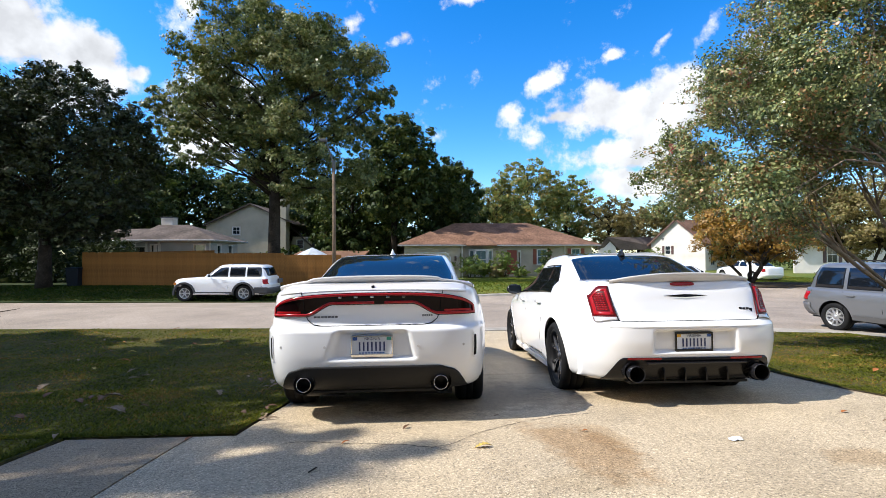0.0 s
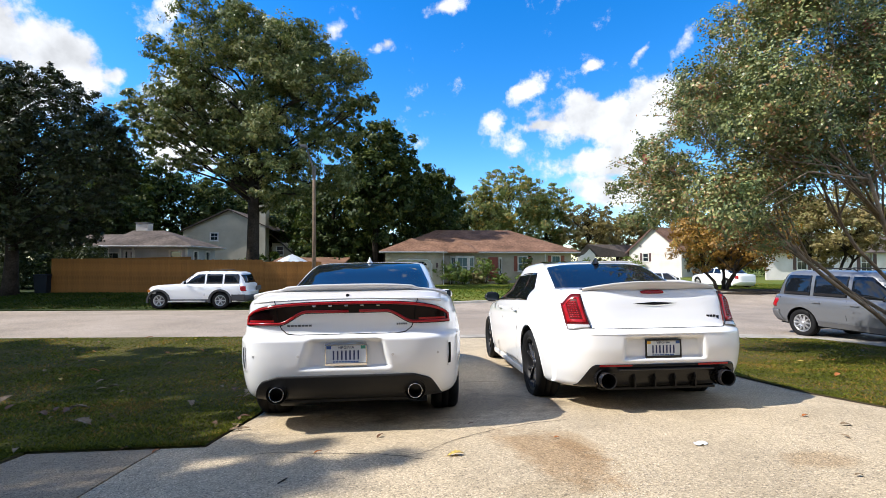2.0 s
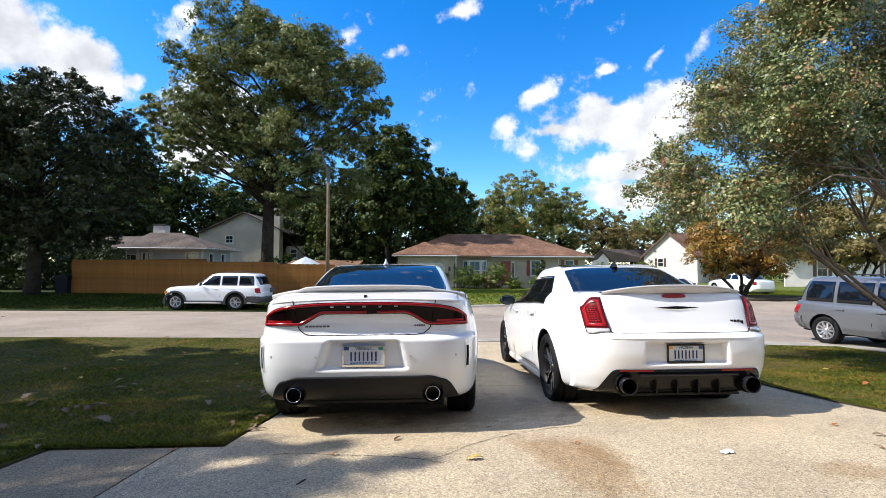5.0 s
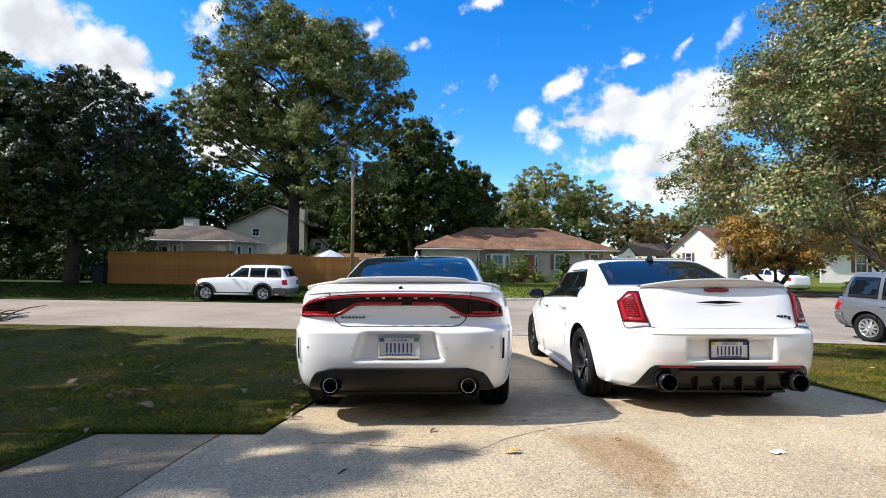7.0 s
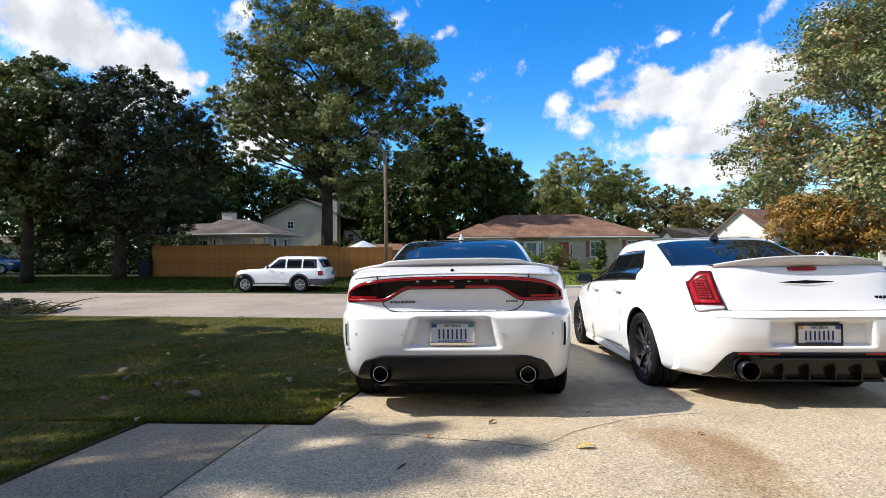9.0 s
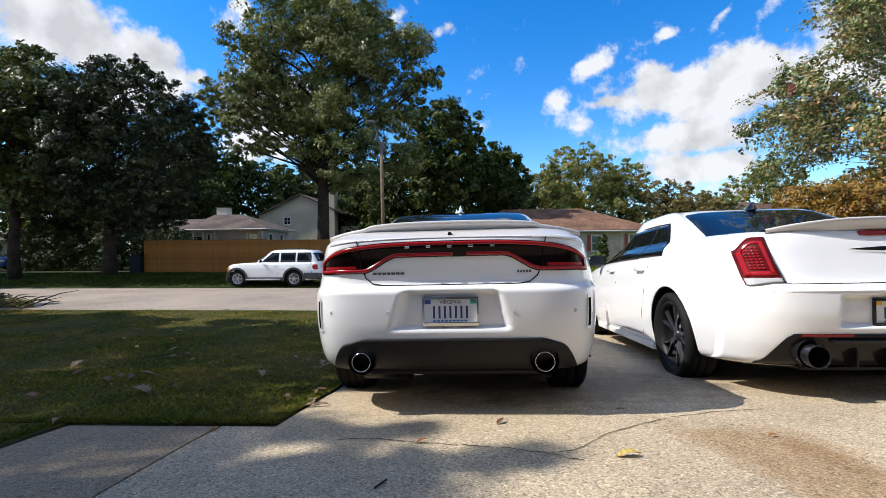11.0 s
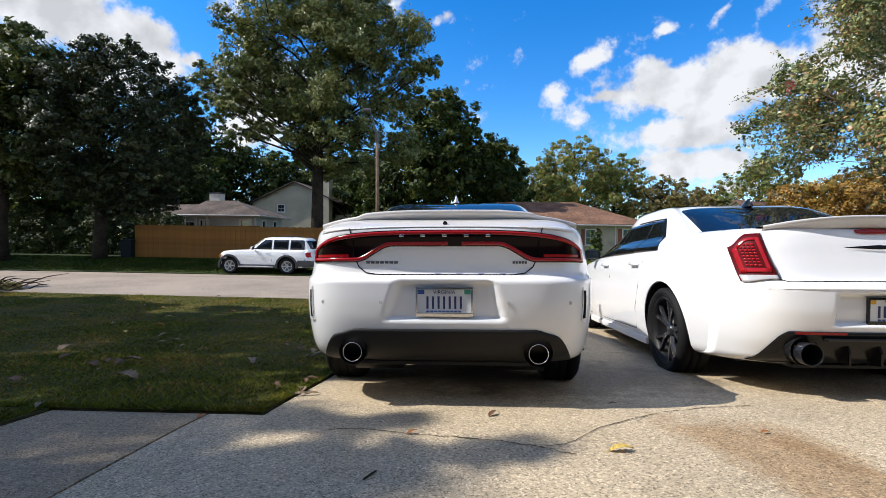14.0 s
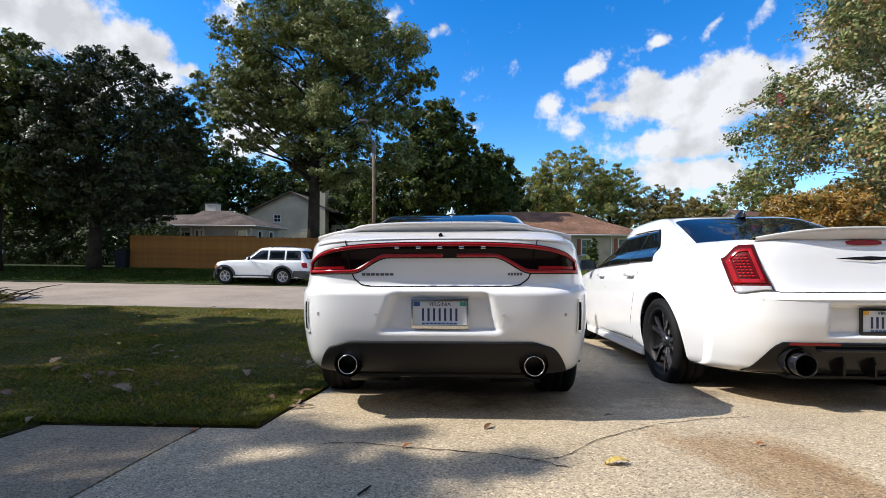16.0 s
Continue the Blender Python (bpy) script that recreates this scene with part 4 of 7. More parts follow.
def build_bin():
    b = thing("wheelie_bin", "dark plastic wheeled rubbish bin beside the fence", "bin", pose(-19.85, 25.4, 0.58 - DROP * 25.4, 0, 0, 8))
    bm = bmesh.new()
    add_grid(bm, lambda i, j: ((0.26 + 0.05 * j) * (1, 1, -1, -1)[i], (0.28 + 0.05 * j) * (1, -1, -1, 1)[i], 0.06 + 0.92 * j), 4, 1, True)
    part("body", bm, BIN_DARK, b)
    part("lid", box((-0.33, -0.36, 0.98), (0.33, 0.36, 1.05), 0.02), BIN_DARK, b)
    for s in (-1, 1):
        part("wheel", tube([(0.24 * s, 0.28, 0.1), (0.30 * s, 0.28, 0.1)], [0.1, 0.1], 12), BLACK_PLASTIC, b)
    part("handle", tube([(-0.25, 0.40, 0.98), (0.25, 0.40, 0.98)], [0.02, 0.02], 6), BIN_DARK, b)


build_fence()
build_pole()
build_bin()

# ---- trees ----


def leaf_mesh(name, pts, size, rng, narrow=0.5):
    """Many small leaves: a folded diamond of four corners each. pts: places and the ways that the leaves face."""
    centres, facing = pts
    n = len(centres)
    d = rng.normal(size=(n, 3))
    d[:, 2] -= 0.5
    d -= facing * np.sum(d * facing, axis=1)[:, None]
    d /= np.linalg.norm(d, axis=1)[:, None] + 1e-9
    e = np.cross(facing, d)
    s = (size * rng.uniform(0.55, 1.4, n))[:, None]
    v = np.empty((n, 4, 3))
    v[:, 0] = centres - d * s * 0.5
    v[:, 1] = centres + e * s * narrow * 0.5 + facing * s * 0.10
    v[:, 2] = centres + d * s * 0.5
    v[:, 3] = centres - e * s * narrow * 0.5 + facing * s * 0.10
    return quads_mesh(name, v.reshape(-1, 3), np.arange(n * 4).reshape(-1, 4))


def unit(v):
    return v / (np.linalg.norm(v, axis=1)[:, None] + 1e-9)


def crown_points(lobes, count, rng, shell=0.62, ragged=0.34):
    """Leaf places: each lobe carries sprays on its outside, each spray its leaves, and some leaves fill the inside."""
    lobes = np.asarray(lobes, dtype=float)
    area = np.prod(lobes[:, 3:6], axis=1) ** 0.67
    sprays = max(40, count // 55)
    which = rng.choice(len(lobes), size=sprays, p=area / area.sum())
    d = rng.normal(size=(sprays, 3))
    d[:, 2] += 0.25
    d = unit(d)
    r = shell + (1.06 - shell) * rng.random(sprays) ** 0.6
    c = lobes[which, :3] + d * r[:, None] * lobes[which, 3:6]
    rad = lobes[which, 3:6].mean(axis=1) * ragged * rng.uniform(0.6, 1.4, sprays)
    n = int(count * 0.86)
    k = rng.integers(0, sprays, n)
    q = unit(rng.normal(size=(n, 3)))
    p = c[k] + q * (rng.random(n) ** 0.55 * rad[k])[:, None] * np.array([1.0, 1.0, 0.68])
    tilt = unit(0.9 * d + np.array([0, 0, 0.55]) + rng.normal(size=(sprays, 3)) * 0.45)
    face = unit(tilt[k] + 0.40 * q + rng.normal(size=(n, 3)) * 0.34)
    m = count - n
    w2 = rng.choice(len(lobes), size=m, p=area / area.sum())
    q2 = unit(rng.normal(size=(m, 3)))
    p2 = lobes[w2, :3] + q2 * (rng.random(m) ** 0.5 * 0.85)[:, None] * lobes[w2, 3:6]
    f2 = unit(q2 + rng.normal(size=(m, 3)))
    return np.concatenate([p, p2]), np.concatenate([face, f2])


def add_sprigs(pts, lobes, n, rng, length, leaf):
    """Loose sprigs that stick out of a crown: leaves along thin arching twigs. Returns all leaf places and the twigs."""
    lobes = np.asarray(lobes, dtype=float)
    bm = bmesh.new()
    places, ways = [pts[0]], [pts[1]]
    for k in range(n):
        c = lobes[rng.integers(0, len(lobes))]
        d = Vector(rng.normal(size=3))
        d.z = abs(d.z) * 0.8 - 0.25
        d.normalize()
        a = Vector(c[:3]) + Vector((d.x * c[3], d.y * c[4], d.z * c[5])) * 0.8
        ln = length * rng.uniform(0.5, 1.2)
        side = Vector((d.y, -d.x, 0.1)) * rng.uniform(-0.3, 0.3)
        path = [a + d * ln * f + side * ln * f * f + Vector((0, 0, 0.18 * ln * f * (1 - f))) for f in (0.0, 0.33, 0.66, 1.0)]
        add_tube(bm, path, [0.005, 0.004, 0.003, 0.002], 3, cap=False)
        m = int(ln / leaf * 3.2)
        f = rng.random(m)
        line = np.array([a + d * ln * q + side * ln * q * q + Vector((0, 0, 0.18 * ln * q * (1 - q))) for q in f])
        places.append(line + rng.normal(size=(m, 3)) * leaf * 0.6)
        ways.append(unit(rng.normal(size=(m, 3)) * 0.7 + np.array([0, 0, 0.7])))
    return (np.concatenate(places), np.concatenate(ways)), bm


def auto_lobes(rng, centre, radii, count, size=(0.26, 0.42), reach=(0.50, 0.84)):
    """Masses of leaves spread evenly round a crown, uneven in size and reach."""
    out = []
    cx, cy, cz = centre
    rx, ry, rz = radii
    for k in range(count):
        h = 1 - 2 * (k + 0.5) / count
        a = 2.39996 * k + rng.uniform(-0.4, 0.4)
        q = math.sqrt(max(0.0, 1 - h * h))
        d = Vector((q * math.cos(a), q * math.sin(a), h + rng.uniform(-0.08, 0.08)))
        k1 = rng.uniform(*reach)
        s = rng.uniform(*size)
        out.append((cx + d.x * rx * k1, cy + d.y * ry * k1, cz + d.z * rz * k1, rx * s, ry * s, rz * s * 0.85))
    out.append((cx, cy, cz, rx * 0.5, ry * 0.5, rz * 0.55))
    return out


def bough_lobes(rng, main, per):
    """Each main mass of a crown broken into smaller ones on its outside. main: (x, z, half width, half height, depth)."""
    out = []
    for x, z, rx, rz, ry in main:
        out.append((x, 0, z, rx * 0.55, ry * 0.55, rz * 0.55))
        for k in range(per):
            h = 1 - 2 * (k + 0.5) / per
            a = 2.39996 * k + rng.uniform(0, 6.28)
            q = math.sqrt(1 - h * h)
            r = rng.uniform(0.62, 0.86)
            g = rng.uniform(0.36, 0.56)
            out.append((x + rx * r * q * math.cos(a), ry * r * q * math.sin(a), z + rz * r * h, rx * g, ry * g, rz * g * 0.9))
    return out


def tree(name, label, base, height, trunk_r, lobes, leaf, leaf_mat, count, seed, bark=None, fork=0.35, stems=1, shell=0.62, narrow=0.55, lean=(0, 0), ragged=0.34, sprigs=0, sprig=0.6):
    """A tapered trunk, limbs that reach into each mass of the crown, and many leaves."""
    rng = np.random.default_rng(seed)
    t = thing(name, label, "tree", pose(*base))
    bark = bark or BARK
    top = Vector((lean[0], lean[1], height * fork))
    mids = []
    for s in range(stems):
        off = Vector((0, 0, 0)) if stems == 1 else Vector((math.cos(s * 2.4) * 0.16, math.sin(s * 2.4) * 0.16, 0))
        out = Vector((0, 0, 0)) if stems == 1 else Vector((math.cos(s * 2.4), math.sin(s * 2.4), rng.uniform(-0.4, 0.8))) * height * rng.uniform(0.08, 0.20)
        wob = 0.05 if stems == 1 else 0.13
        p = [off - Vector((0, 0, 0.3)), off + (top + out) * 0.35 + Vector((rng.normal() * wob, rng.normal() * wob, 0)), off + (top + out) * 0.7 + Vector((rng.normal() * wob, rng.normal() * wob, 0)), off + top + out]
        r = trunk_r / (1 if stems == 1 else 1.9)
        bm = tube(p, [r * 1.35, r * 1.0, r * 0.9, r * 0.75], 10)
        part("trunk", bm, bark, t, smooth=True)
        mids.append((p[2], p[3]))
    high = height * 0.80
    if stems == 1:
        part("leader", tube([top - Vector((0, 0, 0.2)), Vector((top.x + rng.normal() * 0.15, top.y, (top.z + high) / 2)), Vector((top.x, top.y, high))],
                            [trunk_r * 0.76, trunk_r * 0.48, trunk_r * 0.16], 8), bark, t, smooth=True)
    for k, lb in enumerate(lobes):
        if stems == 1 and len(lobes) > 60 and k % 3:
            continue
        bm = bmesh.new()
        c = Vector(lb[:3])
        if stems > 1:
            if len(lobes) > 60 and k % 2:
                continue
            lower, upper = min(mids, key=lambda q: (q[1] - c).length + 0.6 * rng.random())
            a = lower.lerp(upper, rng.uniform(0.1, 1.0))
        else:
            a = Vector((top.x, top.y, max(top.z * rng.uniform(0.75, 0.95), min(high, c.z - 0.75 * math.hypot(c.x - top.x, c.y - top.y)))))
        m1 = a.lerp(c, 0.4) + Vector((rng.normal(), rng.normal(), abs(rng.normal()))) * (0.015 if stems == 1 else 0.035) * height
        r = trunk_r * rng.uniform(0.16, 0.26) if stems == 1 else trunk_r * rng.uniform(0.22, 0.35)
        add_tube(bm, [a, m1, a.lerp(c, 0.75), c], [r, r * 0.75, r * 0.5, r * 0.25], 6)
        for q in range(4):
            d = Vector(rng.normal(size=3)).normalized()
            e = c + Vector((d.x * lb[3], d.y * lb[4], d.z * lb[5])) * 0.9
            s0 = a.lerp(c, rng.uniform(0.5, 1.0))
            add_tube(bm, [s0, s0.lerp(e, 0.5) + Vector((0, 0, 0.03 * height * 0.2)), e], [r * 0.4, r * 0.25, r * 0.08], 5)
        part("limb", bm, bark, t, smooth=True)
    pts = crown_points(lobes, count, rng, shell, ragged)
    if sprigs:
        pts, twigs = add_sprigs(pts, lobes, sprigs, rng, sprig, leaf)
        tagged(part("twig_tangle", twigs, bark, t), kind="stuff")
    part("crown", leaf_mesh("crown", pts, leaf, rng, narrow=narrow), leaf_mat, t)
    return t


def build_trees():
    rng = np.random.default_rng(5)
    # the tall oak behind the fence
    lb = bough_lobes(rng, ((-2.6, 16.3, 3.5, 2.7, 3.6), (1.2, 16.0, 3.3, 2.8, 3.8), (-5.2, 14.2, 2.3, 2.2, 3.0), (4.2, 13.9, 2.9, 2.3, 3.4), (-7.1, 11.9, 1.9, 1.2, 2.0),
                           (-5.4, 10.3, 2.0, 1.2, 2.2), (-3.9, 8.6, 1.7, 1.0, 2.0), (1.0, 12.5, 3.3, 2.4, 4.4), (-2.2, 12.4, 2.2, 1.7, 3.6), (2.1, 9.0, 2.8, 1.9, 3.6),
                           (-1.0, 7.6, 2.3, 1.4, 3.0), (4.9, 10.4, 2.1, 1.3, 2.6), (6.6, 12.3, 1.5, 1.2, 2.0), (4.4, 7.4, 2.1, 1.5, 2.8), (1.6, 6.3, 2.0, 1.0, 2.4),
                           (-4.4, 11.8, 1.9, 1.6, 3.0), (-2.6, 10.2, 1.6, 1.2, 3.0), (-0.6, 10.4, 2.4, 1.5, 3.6), (-1.6, 18.0, 2.0, 1.1, 2.0), (3.4, 16.4, 1.6, 1.2, 2.2)), 7)
    tree("oak_tree", "tall spreading oak with dark green crown behind the fence", (-11.1, 31, 0.7 - DROP * 31), 19, 0.40, lb, 0.182, OAK_LEAF, 175000, 11, fork=0.38, shell=0.55, ragged=0.29)
    # dense dark trees on the corner
    lb = auto_lobes(rng, (1.3, 0, 6.9), (4.3, 4.2, 4.85), 110, (0.15, 0.20), (0.80, 0.88))
    tree("pear_tree", "dense dark green round-crowned tree on the corner lawn", (-20.9, 24.6, ground_z(-20.9, 24.6)), 11.5, 0.30, lb, 0.150, DARK_LEAF, 100000, 12, fork=0.28, shell=0.7, ragged=0.30)
    lb = auto_lobes(rng, (0.4, 0, 8.0), (5.0, 4.4, 5.0), 32, (0.18, 0.30))
    tree("maple_tree", "tall green tree with an open crown at the road side", (-25.25, 23.4, ground_z(-25.25, 23.4)), 13.0, 0.25, lb, 0.22, MAPLE_LEAF, 56000, 13, fork=0.34)
    # unseen second maple, added left of the view to shade the corner lawn
    lb = auto_lobes(rng, (0, 0, 7.6), (5.0, 4.4, 4.6), 24, (0.24, 0.36))
    tree("maple_tree", "tall green tree with an open crown at the road side", (-32.5, 21.8, ground_z(-32.5, 21.8)), 12, 0.32, lb, 0.28, MAPLE_LEAF, 18000, 14, fork=0.34)
    # wood behind the houses; the last two, far left, added to shade the hedge
    rows = [(-43, 54, 19, 7, 16), (-36.5, 52, 17.5, 6, 20), (-33.5, 54, 16.2, 4.6, 22), (-30.6, 55, 15.2, 4.4, 22), (-26.6, 57, 13.2, 4.4, 20), (-23.0, 64, 13.6, 4.8, 20), (-19.0, 63, 14.0, 5.2, 18), (-13.5, 55, 12.5, 4.8, 20), (-30.5, 47, 11.0, 4.2, 18), (-21.0, 60, 14, 5, 16), (-16.5, 60, 13, 5.0, 18), (-9, 48, 12, 5, 20), (-4.4, 45, 16.9, 4.8, 44), (0.2, 50, 13.4, 3.9, 34),
            (2.6, 54, 11.0, 3.8, 22), (-36, 42, 9, 4.5, 14), (-31, 43, 8, 4.0, 16), (-48, 40, 11, 6, 12), (-55, 50, 14, 8, 12), (-6.0, 47.5, 5.6, 3.2, 14), (-9.8, 46.5, 5.2, 3.2, 12), (-2.4, 47.0, 5.0, 3.0, 10),
            (-27.5, 63, 13.5, 4.8, 18), (-24.0, 68, 14.5, 5.0, 18), (-41.5, 28.0, 12, 4.2, 14), (-32.0, 32.5, 8.8, 3.4, 14)]
    for k, (x, y, hgt, r, n) in enumerate(rows):
        lb = auto_lobes(rng, (0, 0, hgt * 0.55), (r, r, hgt * 0.44), 22, (0.24, 0.36))
        tree("wood_tree", "dark green broadleaf tree in the wood behind the houses", (x, y, ground_z(x, y)), hgt, 0.3, lb, 0.40, WOOD_LEAF, n * 520, 40 + k, fork=0.4)
    for x, y, hgt, r, mat, n, lab in ((8.0, 65, 13.4, 4.4, AUTUMN_LEAF, 20, "tree with green and yellow turning leaves behind the ranch house"),
                                      (13.2, 68, 17.0, 6.8, AUTUMN_LEAF, 36, "tree with green and yellow turning leaves behind the ranch house"),
                                      (19.4, 70, 15.6, 5.2, AUTUMN_LEAF, 22, "tree with thinning yellow-green leaves"),
                                      (24.6, 66, 11.0, 4.6, BROWN_LEAF, 20, "round tree with brown autumn leaves"),
                                      (31.5, 72, 10.5, 5.0, BROWN_LEAF, 18, "round tree with brown autumn leaves"),
                                      (39.5, 70, 14.5, 6.0, AUTUMN_LEAF, 22, "tall pale green tree behind the white house"),
                                      (5.0, 86, 17.0, 3.5, WOOD_LEAF, 12, "tall dark tree far behind the roofs"),
                                      (52.0, 64, 14.0, 7.0, BROWN_LEAF, 20, "wide brown autumn tree behind the cream house"),
                                      (60.0, 52, 12.0, 7.0, WOOD_LEAF, 14, "green tree beside the cream house")):
        lb = auto_lobes(rng, (0, 0, hgt * 0.56), (r, r, hgt * 0.43), 44, (0.16, 0.26), (0.55, 0.88))
        tree("far_tree", lab, (x, y, ground_z(x, y)), hgt, 0.28, lb, 0.33, mat, n * 880, int(x * 7 + y), fork=0.4)
    # small rust-coloured tree at the far kerb
    lb = auto_lobes(rng, (0.75, 0, 2.9), (3.5, 2.9, 2.1), 34, (0.24, 0.36))
    tree("rust_tree", "small round tree with rust and green autumn leaves", (17.4, 25.9, ground_z(17.4, 25.9) + 0.05), 4.6, 0.16, lb, 0.14, ORANGE_LEAF, 36000, 90, fork=0.25, stems=4)
    lb = auto_lobes(rng, (0, 0, 4.2), (4.2, 3.4, 3.0), 28, (0.22, 0.34))
    tree("rust_tree", "larger rust-brown tree in front of the cream house", (29.5, 31.5, ground_z(29.5, 31.5) + 0.05), 7.0, 0.18, lb, 0.17, BROWN_LEAF, 40000, 91, fork=0.3, stems=3)


def build_myrtle():
    rng = np.random.default_rng(8)
    lb = []
    # masses of small leaves on the side of the drive, and a looser half on the far side
    for x, z, r in ((-3.7, 2.75, 0.80), (-4.5, 2.80, 0.50), (-4.3, 3.65, 0.48), (-3.5, 3.7, 0.75), (-3.2, 4.7, 0.70), (-2.8, 5.5, 0.75), (-2.2, 4.3, 0.85), (-2.3, 3.05, 0.75), (-3.0, 2.1, 0.65),
                    (-1.4, 5.0, 0.9), (-1.4, 3.6, 0.75), (-0.7, 5.7, 0.9), (-0.7, 4.3, 0.8), (-0.3, 3.3, 0.6), (-3.8, 3.25, 0.55), (-3.0, 3.3, 0.7), (-2.7, 3.8, 0.7), (-2.4, 5.0, 0.7), (-2.0, 6.1, 0.8), (0.6, 5.0, 0.9), (0.9, 3.8, 0.8), (0.4, 6.4, 0.8), (1.8, 4.6, 0.8), (-1.3, 6.5, 0.8), (-2.6, 6.1, 0.5)):
        for k in range(3):
            lb.append((x + rng.normal() * 0.28, (k - 1) * 0.75 + rng.normal() * 0.3, z + rng.normal() * 0.26, r * 0.72, r * 0.8, r * 0.66))
    lb += [(-5.0, 0.3, 2.85, 0.34, 0.4, 0.16), (-4.75, -0.2, 3.25, 0.4, 0.4, 0.22), (-4.6, 0.4, 2.35, 0.4, 0.4, 0.2), (-3.9, 0.0, 4.5, 0.4, 0.4, 0.3)]
    lb = [(x - 0.5, *rest) for x, *rest in lb]
    t = tree("crape_myrtle", "multi-stemmed crape myrtle with green and reddening leaves on the lawn", (9.0, 7.6, -0.50), 7.0, 0.062, lb, 0.051, MYRTLE_LEAF, 190000, 21, PALE_BARK, fork=0.29, stems=8, shell=0.40,
             narrow=0.6, lean=(-2.0, 0.0), ragged=0.40, sprigs=420, sprig=0.5)
    for k in range(7):
        c = lb[(k * 17 + 5) % len(lb)]
        q = crown_points([(c[0] - c[3] * 0.7, c[1] - c[4] * 0.9, c[2] + c[5] * 0.6, 0.07, 0.07, 0.10)], 70, rng, 0.2)
        part("blossom", leaf_mesh("blossom", q, 0.035, rng, 0.8), BLOSSOM, t, "faded pink blossom")


def build_shade_trees():
    """Trees beside the house, out of the view, that throw the shade on the front lawn."""
    rng = np.random.default_rng(9)
    lb = auto_lobes(rng, (0.0, 0.0, 9.0), (6.0, 4.4, 2.4), 34, (0.22, 0.34))
    tree("shade_tree", "large leafy tree that shades the front lawn", (-17.12, 5.62, ground_z(-17.12, 5.62)), 11, 0.32, lb, 0.42, OAK_LEAF, 19000, 22, fork=0.45)
    lb = auto_lobes(rng, (0, 0, 9.6), (5.6, 4.6, 3.0), 26, (0.20, 0.31))
    tree("shade_tree", "large leafy tree that shades the front lawn", (-25.32, 7.12, ground_z(-25.32, 7.12)), 12, 0.32, lb, 0.42, OAK_LEAF, 18000, 23, fork=0.45)
    lb = []
    for x, y, rx, ry in ((3.35, 0.62, 0.15, 0.12), (3.10, 0.50, 0.14, 0.12), (2.95, 0.30, 0.24, 0.22), (2.60, 0.36, 0.22, 0.20), (2.19, 0.42, 0.21, 0.19), (2.3, 0.12, 0.22, 0.16), (1.70, 0.54, 0.21, 0.17),
                         (1.85, 0.25, 0.22, 0.16), (1.3, 0.75, 0.28, 0.22), (0.85, 0.45, 0.30, 0.26), (0.9, -0.05, 0.3, 0.26), (1.55, -0.1, 0.20, 0.16), (0.3, 0.9, 0.30, 0.30), (0.1, 0.2, 0.4, 0.36),
                         (-0.7, 0.8, 0.5, 0.45), (-0.8, 0.0, 0.5, 0.45), (-1.6, 0.9, 0.6, 0.55), (-1.7, 0.0, 0.55, 0.5), (-2.7, 0.9, 0.6, 0.6), (-2.8, 0.1, 0.6, 0.5),
                         (1.55, 1.45, 0.30, 0.24), (0.95, 1.75, 0.34, 0.3), (0.3, 1.65, 0.34, 0.3), (1.5, 2.2, 0.32, 0.3), (0.8, 2.5, 0.36, 0.32), (0.0, 2.4, 0.4, 0.36), (-0.7, 1.8, 0.45, 0.4), (-1.6, 2.2, 0.5, 0.5), (1.7, 3.1, 0.4, 0.36), (0.7, 3.3, 0.4, 0.36), (1.9, 0.94, 0.29, 0.18), (0.8, 1.15, 0.35, 0.25), (1.4, 1.15, 0.30, 0.20), (2.3, 0.85, 0.18, 0.14), (-0.2, 1.3, 0.4, 0.3)):
        lb.append((x, y, 8.5 + rng.normal() * 0.25, rx, ry, 0.4))
    tree("slim_tree", "slim leafy tree beside the house that dapples the walk", (-12.12, 1.46, ground_z(-12.12, 1.46)), 9, 0.2, lb, 0.115, OAK_LEAF, 30000, 24, fork=0.5, ragged=0.62)


build_trees()
build_myrtle()
build_shade_trees()

# ---- cars ----

FALL = pose(0, 0, 0, -math.degrees(math.atan(0.047)))      # cars stand on the falling drive


